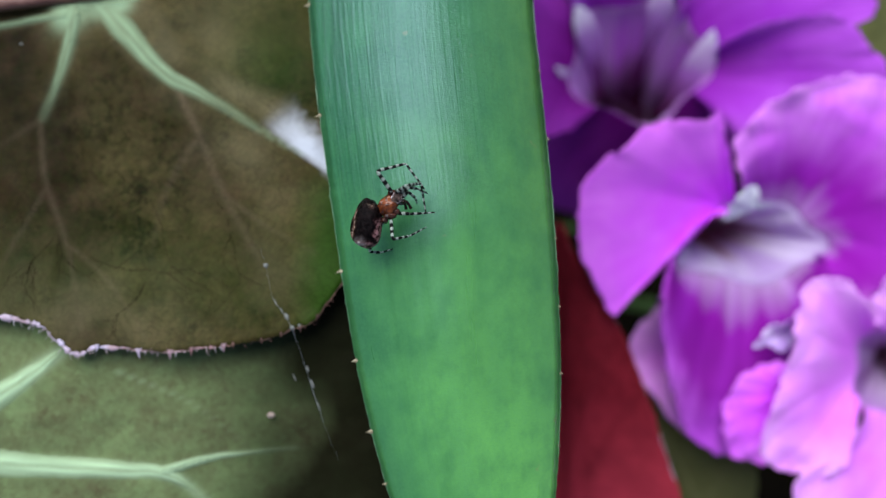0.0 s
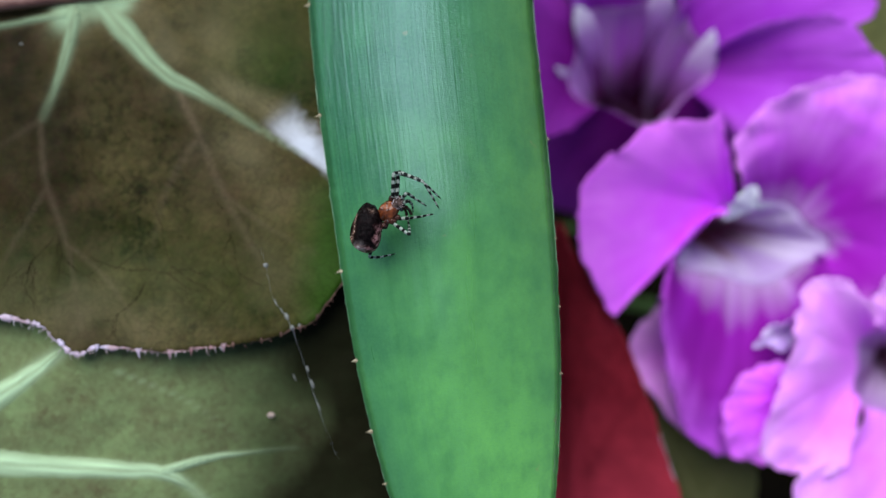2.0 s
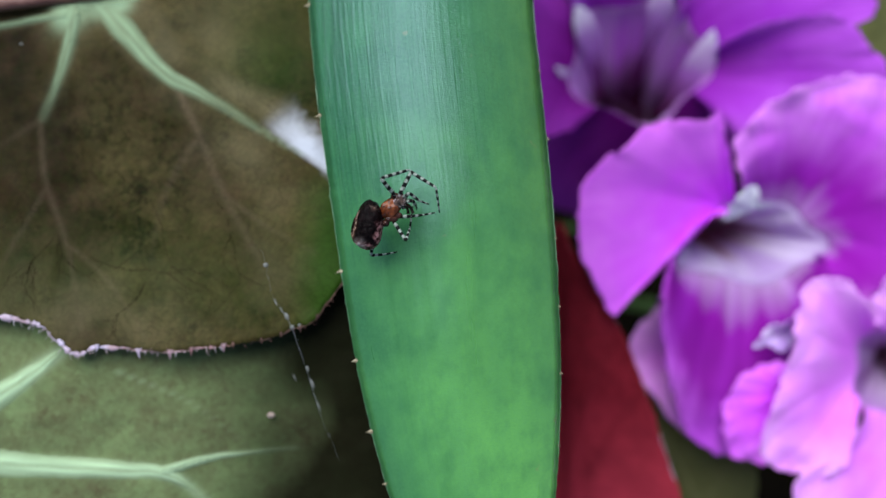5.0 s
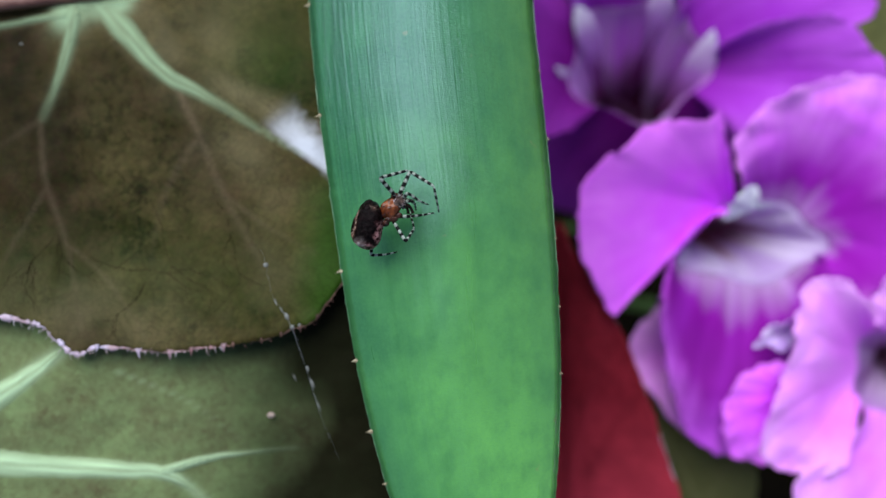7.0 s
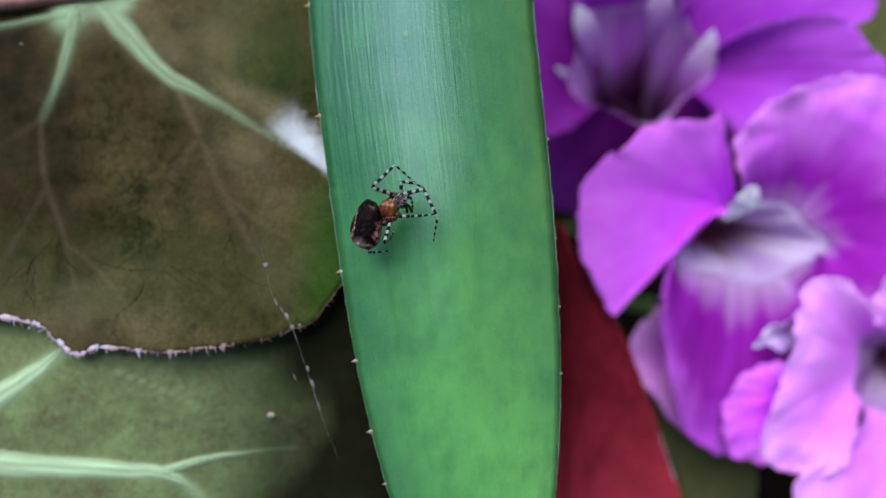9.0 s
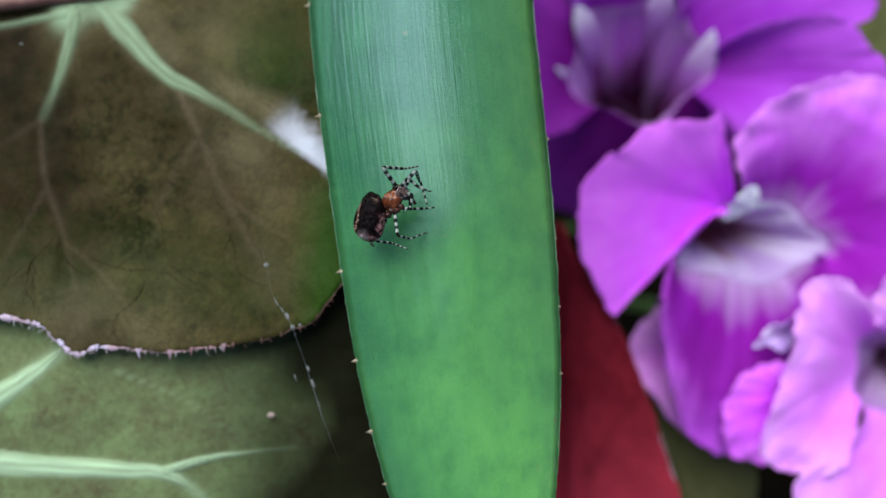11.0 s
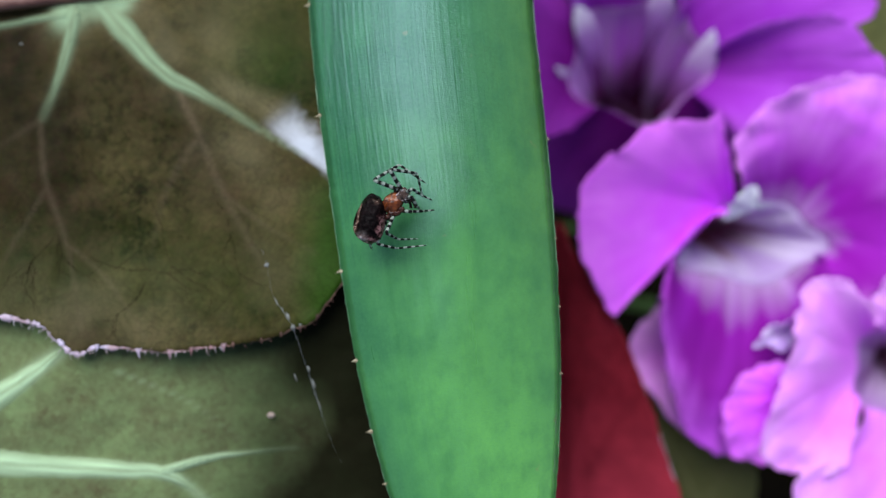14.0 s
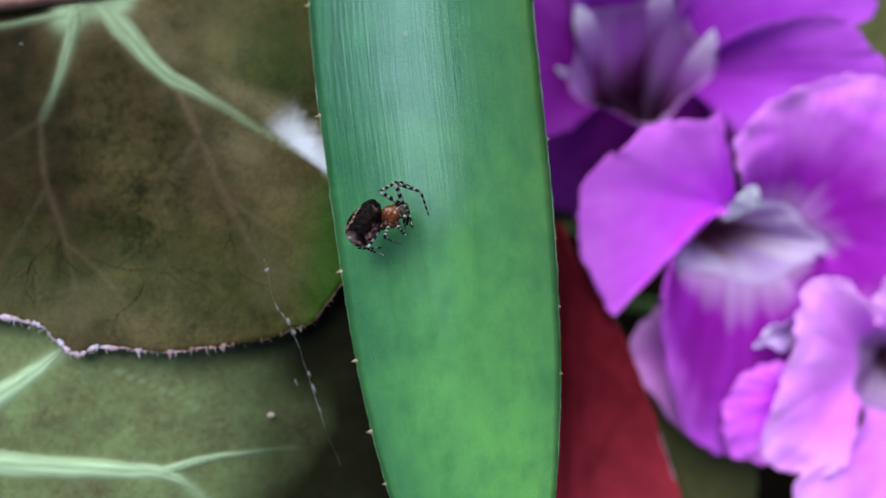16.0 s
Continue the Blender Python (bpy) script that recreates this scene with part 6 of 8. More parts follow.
    # leg C, foot
    walk(spider_legs["C"][2], [
        (0, pose(0.00242, -0.00084, -0.00233, 0, 53.7, -112.9)), (0.5, pose(0.00280, -0.00095, -0.00239, 0, 19.4, -105.1)), (1, pose(0.00225, -0.00178, -0.00164, 0, 40.6, -112.5)),
        (1.267, pose(0.00355, -0.00199, -0.00163, -1.7, 46.6, -91.8)), (1.5, pose(0.00470, -0.00136, -0.00163, 0, 52.7, -68.6)), (1.667, pose(0.00381, -0.00197, -0.00158, -2.6, 44.3, -82.7)),
        (1.833, pose(0.00274, -0.00205, -0.00153, -2.3, 35.7, -94.7)), (2, pose(0.00176, -0.00158, -0.00148, 0, 27.3, -105.8)), (2.5, pose(0.00189, -0.00173, -0.00143, 0, 47.3, -114.3)),
        (3, pose(0.00221, -0.00192, -0.00145, 0, 49.8, -120.9)), (3.5, pose(0.00263, -0.00225, -0.00117, 0, 44.9, -131.3)), (4, pose(0.00242, -0.00189, -0.00161, 0, 50.9, -131.9)),
        (6.5, pose(0.00240, -0.00213, -0.00126, 0, 45.3, -131.4)), (7, pose(0.00253, -0.00216, -0.00128, 0, 42.2, -133.0)), (7.5, pose(0.00221, -0.00162, -0.00177, 0, 63.4, -139.4)),
        (8, pose(0.00180, -0.00115, -0.00186, 0, 59.0, -108.2)), (8.267, pose(0.00181, -0.00157, -0.00154, -3.7, 38.7, -126.5)), (8.5, pose(0.00192, -0.00193, -0.00118, 0, 18.5, -140.2)),
        (9, pose(0.00260, -0.00245, -0.00063, 0, 23.8, -135.0)), (11.3, pose(0.00259, -0.00236, -0.00091, 0, 59.7, -125.7)), (11.4, pose(0.00215, -0.00152, -0.00183, 0.5, 70.5, -127.1)),
        (11.5, pose(0.00236, -0.00037, -0.00243, 0, 81.3, -129.6)), (11.73, pose(0.00234, -0.00016, -0.00245, -1.6, 80.0, -155.2)), (12, pose(0.00238, 0.00006, -0.00247, 0, 78.7, -177.6)),
        (12.27, pose(0.00219, -0.00033, -0.00237, 2.9, 73.9, -155.7)), (12.5, pose(0.00215, -0.00075, -0.00226, 0, 69.2, -139.3)), (13, pose(0.00231, -0.00032, -0.00242, 0, 75.6, -167.9)),
        (13.27, pose(0.00233, -0.00060, -0.00238, -1.3, 77.2, -148.8)), (13.5, pose(0.00243, -0.00085, -0.00233, 0, 78.7, -127.3)), (14, pose(0.00193, -0.00123, -0.00190, 0, 53.9, -110.5)),
        (14.5, pose(0.00218, -0.00172, -0.00166, 0, 50.1, -106.6)), (15, pose(0.00208, -0.00144, -0.00185, 0, 45.4, -84.0)), (15.5, pose(0.00206, -0.00138, -0.00189, 0, 54.0, -86.2)),
        (15.8, pose(0.00212, -0.00161, -0.00173, 0, 53.2, -97.6)), (15.87, pose(0.00147, -0.00170, -0.00094, -0.9, 16.5, -99.0)), (15.93, pose(0.00108, -0.00151, -0.00002, -0.9, -20.2, -99.8)),
        (16, pose(0.00100, -0.00105, 0.00090, 0, -56.9, -101.3))])
    # leg H, thigh
    walk(spider_legs["H"][0], [
        (0, pose(0.00262, 0.00217, 0.00060, 0, -50.7, 36.6)), (0.5, pose(0.00262, 0.00217, 0.00060, 0, -66.1, 4.6)), (1, pose(0.00262, 0.00217, 0.00060, 0, -44.4, 16.4)),
        (1.5, pose(0.00262, 0.00217, 0.00060, 0, -53.3, -30.0)), (2, pose(0.00262, 0.00217, 0.00060, 0, -61.2, 25.4)), (2.5, pose(0.00262, 0.00217, 0.00060, 0, -59.8, 10.5)),
        (3, pose(0.00262, 0.00217, 0.00060, 0, -56.2, 11.6)), (3.5, pose(0.00262, 0.00217, 0.00060, 0, -52.6, 10.7)), (4, pose(0.00262, 0.00217, 0.00060, 0, -53.3, 2.7)),
        (6.5, pose(0.00262, 0.00217, 0.00060, 0, -49.3, 17.4)), (7, pose(0.00262, 0.00217, 0.00060, 0, -57.8, 8.8)), (7.5, pose(0.00262, 0.00217, 0.00060, 0, -65.0, -29.6)),
        (8, pose(0.00262, 0.00217, 0.00060, 0, -46.3, 43.6)), (8.5, pose(0.00262, 0.00217, 0.00060, 0, -46.1, 30.9)), (9, pose(0.00262, 0.00217, 0.00060, 0, -52.4, 36.2)),
        (11.3, pose(0.00262, 0.00217, 0.00060, 0, -59.2, -22.2)), (11.5, pose(0.00262, 0.00217, 0.00060, 0, -18.1, 3.0)), (12, pose(0.00262, 0.00217, 0.00060, 0, -43.4, 28.4)),
        (12.5, pose(0.00262, 0.00217, 0.00060, 0, -65.0, -6.7)), (13, pose(0.00262, 0.00217, 0.00060, 0, -47.5, 43.8)), (13.5, pose(0.00262, 0.00217, 0.00060, 0, -40.5, 61.0)),
        (13.8, pose(0.00262, 0.00217, 0.00060, -7.1, -52.4, 27.2)), (14, pose(0.00262, 0.00217, 0.00060, 0, -64.7, -17.9)), (14.5, pose(0.00262, 0.00217, 0.00060, 0, -66.1, -2.4)),
        (15, pose(0.00262, 0.00217, 0.00060, 0, -56.9, 2.1)), (15.5, pose(0.00262, 0.00217, 0.00060, 0, -52.5, -22.4)), (15.8, pose(0.00262, 0.00217, 0.00060, 0, -58.9, -12.3)),
        (16, pose(0.00262, 0.00217, 0.00060, 0, -54.6, -87.9))])
    # leg H, shin
    walk(spider_legs["H"][1], [
        (0, pose(0.00240, 0.00000, 0.00000, 0, 32.4, -116.9)), (0.5, pose(0.00240, 0.00000, 0.00000, 0, 28.6, -147.0)), (0.7333, pose(0.00240, 0.00000, 0.00000, 3.1, 16.9, -117.3)),
        (1, pose(0.00240, 0.00000, 0.00000, 0, 5.3, -89.3)), (1.167, pose(0.00240, 0.00000, 0.00000, 11.8, 19.5, -121.5)), (1.333, pose(0.00240, 0.00000, 0.00000, 14.0, 37.6, -155.1)),
        (1.5, pose(0.00240, 0.00000, -0.00000, 0, 53.0, 160.0)), (1.733, pose(0.00240, 0.00000, -0.00000, 2.8, 44.4, -171.7)), (2, pose(0.00240, 0.00000, -0.00000, 0, 35.8, -147.3)),
        (2.5, pose(0.00240, 0.00000, -0.00000, 0, 42.2, -151.3)), (3, pose(0.00240, 0.00000, 0.00000, 0, 46.7, -146.4)), (3.5, pose(0.00240, 0.00000, 0.00000, 0, 43.2, -135.7)),
        (4, pose(0.00240, 0.00000, 0.00000, 0, 47.2, -136.0)), (6.5, pose(0.00240, 0.00000, 0.00000, 0, 42.4, -147.1)), (7, pose(0.00240, 0.00000, 0.00000, 0, 44.9, -150.6)),
        (7.5, pose(0.00240, 0.00000, 0.00000, 0, 42.6, -162.0)), (8, pose(0.00240, -0.00000, -0.00000, 0, 36.4, -153.3)), (8.5, pose(0.00240, 0.00000, 0.00000, 0, 14.8, -138.9)),
        (9, pose(0.00240, 0.00000, 0.00000, 0, 18.6, -139.5)), (10.13, pose(0.00240, 0.00000, 0.00000, 0.5, 16.3, -115.4)), (11.3, pose(0.00240, 0.00000, 0.00000, 0, 13.9, -91.5)),
        (11.4, pose(0.00240, 0.00000, 0.00000, -0.2, 37.2, -90.9)), (11.5, pose(0.00240, 0.00000, 0.00000, 0, 60.5, -90.1)), (11.73, pose(0.00240, 0.00000, 0.00000, -2.1, 51.1, -107.8)),
        (12, pose(0.00240, -0.00000, -0.00000, 0, 41.8, -122.2)), (12.27, pose(0.00240, -0.00000, -0.00000, 3.0, 18.1, -107.8)), (12.5, pose(0.00240, -0.00000, 0.00000, 0, -5.7, -95.2)),
        (12.73, pose(0.00240, -0.00000, 0.00000, 1.6, 3.3, -115.0)), (13, pose(0.00240, 0.00000, 0.00000, 0, 12.2, -135.1)), (13.5, pose(0.00240, 0.00000, 0.00000, 0, 42.8, -157.8)),
        (13.73, pose(0.00240, 0.00000, 0.00000, -1.1, 47.1, -138.5)), (14, pose(0.00240, -0.00000, -0.00000, 0, 51.4, -117.5)), (14.5, pose(0.00240, 0.00000, 0.00000, 0, 40.8, -110.8)),
        (15, pose(0.00240, 0.00000, -0.00000, 0, 43.4, -138.4)), (15.5, pose(0.00240, 0.00000, 0.00000, 0, 66.2, -134.8)), (15.8, pose(0.00240, 0.00000, 0.00000, 0, 57.6, -121.7)),
        (15.9, pose(0.00240, 0.00000, 0.00000, 1.2, 59.4, -158.6)), (16, pose(0.00240, -0.00000, 0.00000, 0, 61.2, 162.3))])
    # leg H, foot
    walk(spider_legs["H"][2], [
        (0, pose(0.00164, -0.00151, -0.00107, 0, 27.2, -157.2)), (0.5, pose(0.00093, -0.00096, -0.00096, 0, 34.4, -156.5)), (0.7333, pose(0.00152, -0.00170, -0.00058, 4.8, 4.5, -138.6)),
        (1, pose(0.00242, -0.00199, -0.00018, 0, -25.5, -121.3)), (1.167, pose(0.00141, -0.00161, -0.00067, 9.6, 0.2, -140.4)), (1.333, pose(0.00096, -0.00067, -0.00122, 10.9, 27.4, -156.9)),
        (1.5, pose(0.00127, 0.00041, -0.00160, 0, 53.5, 179.0)), (1.733, pose(0.00099, -0.00021, -0.00140, 3.5, 32.2, -163.6)), (2, pose(0.00103, -0.00088, -0.00117, 0, 11.1, -149.9)),
        (2.5, pose(0.00110, -0.00071, -0.00134, 0, 25.8, -152.0)), (3, pose(0.00126, -0.00076, -0.00145, 0, 23.6, -154.1)), (3.5, pose(0.00136, -0.00102, -0.00137, 0, 32.7, -166.2)),
        (4, pose(0.00142, -0.00094, -0.00147, 0, 35.9, -165.1)), (6.5, pose(0.00116, -0.00080, -0.00135, 0, 34.6, -159.9)), (7, pose(0.00117, -0.00070, -0.00141, 0, 27.2, -155.1)),
        (7.5, pose(0.00100, -0.00045, -0.00135, 0, 34.1, -166.3)), (8, pose(0.00096, -0.00072, -0.00119, 0, 29.8, -168.4)), (8.5, pose(0.00094, -0.00127, -0.00051, 0, 24.5, -155.8)),
        (9, pose(0.00096, -0.00123, -0.00064, 0, 15.6, -156.4)), (10.13, pose(0.00158, -0.00173, -0.00056, 0.9, 5.7, -145.7)), (11.3, pose(0.00235, -0.00194, -0.00048, 0, -4.2, -135.3)),
        (11.4, pose(0.00237, -0.00159, -0.00121, -1.5, 15.9, -127.3)), (11.5, pose(0.00240, -0.00098, -0.00174, 0, 35.9, -118.5)), (11.73, pose(0.00202, -0.00119, -0.00156, -0.3, 6.4, -119.7)),
        (12, pose(0.00161, -0.00126, -0.00133, 0, -23.0, -120.8)), (12.27, pose(0.00182, -0.00181, -0.00062, 1.0, -16.1, -136.9)), (12.5, pose(0.00222, -0.00198, 0.00020, 0, -9.3, -152.5)),
        (12.73, pose(0.00156, -0.00181, -0.00011, 0.0, -0.8, -152.6)), (13, pose(0.00102, -0.00138, -0.00042, 0, 7.6, -152.7)), (13.5, pose(0.00104, -0.00055, -0.00136, 0, -0.1, -155.3)),
        (13.73, pose(0.00138, -0.00090, -0.00146, 1.3, 22.1, -161.0)), (14, pose(0.00182, -0.00111, -0.00156, 0, 44.4, -167.6)), (14.5, pose(0.00186, -0.00142, -0.00131, 0, 33.7, -162.6)),
        (15, pose(0.00131, -0.00096, -0.00137, 0, 38.3, -149.7)), (15.5, pose(0.00183, -0.00057, -0.00183, 0, 46.6, -162.7)), (15.8, pose(0.00184, -0.00091, -0.00169, 0, 38.4, -166.2)),
        (15.9, pose(0.00145, -0.00037, -0.00172, 0.4, 42.0, -175.1)), (16, pose(0.00148, 0.00029, -0.00175, 0, 45.6, 175.5))])
    # leg D, thigh
    walk(spider_legs["D"][0], [
        (0, pose(0.00157, -0.00038, -0.00060, 0, -25.6, -7.2)), (0.5, pose(0.00157, -0.00038, -0.00060, 0, -24.5, -7.0)), (1, pose(0.00157, -0.00038, -0.00060, 0, -27.4, -6.3)),
        (1.5, pose(0.00157, -0.00038, -0.00060, 0, -24.6, -3.4)), (2, pose(0.00157, -0.00038, -0.00060, 0, -30.9, 0.6)), (2.5, pose(0.00157, -0.00038, -0.00060, 0, -28.8, 2.1)),
        (3, pose(0.00157, -0.00038, -0.00060, 0, -31.0, -0.3)), (3.5, pose(0.00157, -0.00038, -0.00060, 0, -29.5, 2.4)), (4, pose(0.00157, -0.00038, -0.00060, 0, -29.6, 0.6)),
        (6.5, pose(0.00157, -0.00038, -0.00060, 0, -31.0, 2.7)), (7, pose(0.00157, -0.00038, -0.00060, 0, -31.8, 1.1)), (7.5, pose(0.00157, -0.00038, -0.00060, 0, -28.9, 1.2)),
        (8, pose(0.00157, -0.00038, -0.00060, 0, -30.0, -4.1)), (8.5, pose(0.00157, -0.00038, -0.00060, 0, -32.3, -5.0)), (9, pose(0.00157, -0.00038, -0.00060, 0, -28.0, -2.1)),
        (11.3, pose(0.00157, -0.00038, -0.00060, 0, -35.5, -6.6)), (11.5, pose(0.00157, -0.00038, -0.00060, 0, -28.9, -1.8)), (12, pose(0.00157, -0.00038, -0.00060, 0, -30.1, -2.9)),
        (12.5, pose(0.00157, -0.00038, -0.00060, 0, -36.3, -2.8)), (13, pose(0.00157, -0.00038, -0.00060, 0, -30.4, -1.6)), (13.5, pose(0.00157, -0.00038, -0.00060, 0, -32.3, -2.4)),
        (14, pose(0.00157, -0.00038, -0.00060, 0, -37.6, -3.5)), (14.5, pose(0.00157, -0.00038, -0.00060, 0, -34.0, -2.0)), (15, pose(0.00157, -0.00038, -0.00060, 0, -32.8, -1.1)),
        (15.5, pose(0.00157, -0.00038, -0.00060, 0, -33.0, -2.7)), (15.8, pose(0.00157, -0.00038, -0.00060, 0, -34.2, 0.0)), (16, pose(0.00157, -0.00038, -0.00060, 0, -63.1, -31.8))])
    # leg D, shin
    walk(spider_legs["D"][1], [
        (0, pose(0.00260, 0.00000, 0.00000, 0, 55.0, 9.1)), (0.5, pose(0.00260, 0.00000, 0.00000, 0, 53.0, 8.5)), (1, pose(0.00260, -0.00000, 0.00000, 0, 58.5, 10.2)),
        (1.5, pose(0.00260, 0.00000, -0.00000, 0, 52.6, 8.5)), (2, pose(0.00260, 0.00000, -0.00000, 0, 64.5, 12.7)), (2.5, pose(0.00260, 0.00000, 0.00000, 0, 60.2, 10.9)),
        (3, pose(0.00260, -0.00000, 0.00000, 0, 65.0, 13.0)), (3.5, pose(0.00260, 0.00000, -0.00000, 0, 61.4, 11.3)), (4, pose(0.00260, 0.00000, 0.00000, 0, 61.9, 11.6)),
        (6.5, pose(0.00260, -0.00000, -0.00000, 0, 64.6, 12.8)), (7, pose(0.00260, 0.00000, 0.00000, 0, 66.2, 13.8)), (7.5, pose(0.00260, 0.00000, 0.00000, 0, 60.8, 11.1)),
        (8, pose(0.00260, -0.00000, 0.00000, 0, 62.9, 11.8)), (8.5, pose(0.00260, -0.00000, -0.00000, 0, 68.1, 14.3)), (9, pose(0.00260, 0.00000, 0.00000, 0, 59.1, 10.2)),
        (11.3, pose(0.00260, 0.00000, 0.00000, 0, 73.9, 22.6)), (11.5, pose(0.00260, -0.00000, 0.00000, 0, 61.0, 11.2)), (12, pose(0.00260, 0.00000, 0.00000, 0, 63.4, 12.7)),
        (12.5, pose(0.00260, 0.00000, 0.00000, 0, 75.1, 24.5)), (13, pose(0.00260, 0.00000, -0.00000, 0, 64.0, 12.8)), (13.5, pose(0.00260, 0.00000, 0.00000, 0, 67.7, 14.7)),
        (14, pose(0.00260, 0.00000, 0.00000, 0, 77.6, 29.3)), (14.5, pose(0.00260, 0.00000, 0.00000, 0, 70.7, 17.4)), (15, pose(0.00260, -0.00000, 0.00000, 0, 68.4, 14.9)),
        (15.5, pose(0.00260, 0.00000, 0.00000, 0, 69.0, 15.8)), (15.8, pose(0.00260, 0.00000, 0.00000, 0, 71.0, 17.6)), (15.87, pose(0.00260, 0.00000, 0.00000, 19.0, 65.6, 75.1)),
        (15.9, pose(0.00260, 0.00000, 0.00000, 20.1, 56.8, 115.9)), (15.93, pose(0.00260, 0.00000, 0.00000, 11.9, 49.5, 149.2)), (16, pose(0.00260, -0.00000, 0.00000, 0, 45.9, -179.8))])
    # leg D, foot
    walk(spider_legs["D"][2], [
        (0, pose(0.00396, 0.00022, -0.00197, 0, -1.5, 6.5)), (0.5, pose(0.00403, 0.00021, -0.00192, 0, -1.3, 6.5)), (1, pose(0.00383, 0.00022, -0.00205, 0, -1.4, 6.5)),
        (1.5, pose(0.00404, 0.00021, -0.00191, 0, -0.9, 6.5)), (2, pose(0.00361, 0.00023, -0.00217, 0, -0.2, 6.5)), (2.5, pose(0.00377, 0.00023, -0.00208, 0, -0.2, 6.6)),
        (3, pose(0.00359, 0.00023, -0.00218, 0, -0.5, 6.5)), (3.5, pose(0.00373, 0.00022, -0.00211, 0, -0.2, 6.6)), (4, pose(0.00371, 0.00023, -0.00212, 0, -0.6, 6.5)),
        (6.5, pose(0.00360, 0.00023, -0.00217, 0, -0.3, 6.5)), (7, pose(0.00354, 0.00023, -0.00220, 0, -0.6, 6.5)), (7.5, pose(0.00375, 0.00022, -0.00209, 0, -0.4, 6.6)),
        (8, pose(0.00367, 0.00022, -0.00214, 0, -1.0, 6.5)), (8.5, pose(0.00347, 0.00022, -0.00223, 0, -1.4, 6.5)), (9, pose(0.00381, 0.00022, -0.00206, 0, -1.0, 6.5)),
        (11.3, pose(0.00321, 0.00026, -0.00231, 0, -1.7, 6.5)), (11.5, pose(0.00374, 0.00023, -0.00210, 0, -0.5, 6.5)), (12, pose(0.00365, 0.00024, -0.00215, 0, -0.7, 6.5)),
        (12.5, pose(0.00316, 0.00026, -0.00232, 0, -1.4, 6.5)), (13, pose(0.00363, 0.00023, -0.00216, 0, -0.7, 6.5)), (13.5, pose(0.00348, 0.00023, -0.00222, 0, -0.8, 6.5)),
        (14, pose(0.00305, 0.00025, -0.00234, 0, -1.5, 6.5)), (14.5, pose(0.00336, 0.00024, -0.00227, 0, -0.9, 6.5)), (15, pose(0.00346, 0.00023, -0.00223, 0, -0.5, 6.5)),
        (15.5, pose(0.00343, 0.00023, -0.00224, 0, -0.9, 6.5)), (15.8, pose(0.00334, 0.00024, -0.00227, 0, -0.7, 6.5)), (15.87, pose(0.00286, 0.00096, -0.00219, -0.0, -2.0, 6.0)),
        (15.9, pose(0.00203, 0.00118, -0.00201, -0.0, -3.3, 5.4)), (15.93, pose(0.00126, 0.00080, -0.00182, -0.0, -4.7, 4.8)), (16, pose(0.00093, -0.00001, -0.00172, 0, -6.0, 4.2))])
    # leg E, thigh
    walk(spider_legs["E"][0], [
        (0, pose(0.00037, -0.00078, -0.00060, 0, -34.3, -86.9)), (0.5, pose(0.00037, -0.00078, -0.00060, 0, -35.4, -84.9)), (1, pose(0.00037, -0.00078, -0.00060, 0, -42.7, -98.7)),
        (1.5, pose(0.00037, -0.00078, -0.00060, 0, -31.9, -70.0)), (2, pose(0.00037, -0.00078, -0.00060, 0, -34.2, -37.3)), (2.5, pose(0.00037, -0.00078, -0.00060, 0, -32.0, -44.2)),
        (3, pose(0.00037, -0.00078, -0.00060, 0, -34.8, -48.8)), (3.5, pose(0.00037, -0.00078, -0.00060, 0, -31.2, -52.7)), (4, pose(0.00037, -0.00078, -0.00060, 0, -27.8, -54.3)),
        (6.5, pose(0.00037, -0.00078, -0.00060, 0, -23.0, -60.0)), (7, pose(0.00037, -0.00078, -0.00060, 0, -21.9, -58.4)), (7.5, pose(0.00037, -0.00078, -0.00060, 0, -34.8, -105.5)),
        (8, pose(0.00037, -0.00078, -0.00060, 0, -36.8, -110.5)), (8.5, pose(0.00037, -0.00078, -0.00060, 0, -16.7, -106.0)), (9, pose(0.00037, -0.00078, -0.00060, 0, -29.4, -104.9)),
        (11.3, pose(0.00037, -0.00078, -0.00060, 0, -26.2, -79.5)), (11.5, pose(0.00037, -0.00078, -0.00060, 0, -12.9, -78.1)), (12, pose(0.00037, -0.00078, -0.00060, 0, -1.1, -104.5)),
        (12.5, pose(0.00037, -0.00078, -0.00060, 0, -27.2, -90.3)), (13, pose(0.00037, -0.00078, -0.00060, 0, -33.8, -99.3)), (13.5, pose(0.00037, -0.00078, -0.00060, 0, -41.9, -81.4)),
        (14, pose(0.00037, -0.00078, -0.00060, 0, -41.1, -110.2)), (14.5, pose(0.00037, -0.00078, -0.00060, 0, -44.1, -108.3)), (15, pose(0.00037, -0.00078, -0.00060, 0, -48.8, -107.8)),
        (15.5, pose(0.00037, -0.00078, -0.00060, 0, -44.8, -108.1)), (15.8, pose(0.00037, -0.00078, -0.00060, 0, -44.0, -109.3)), (16, pose(0.00037, -0.00078, -0.00060, 0, -62.9, -88.4))])
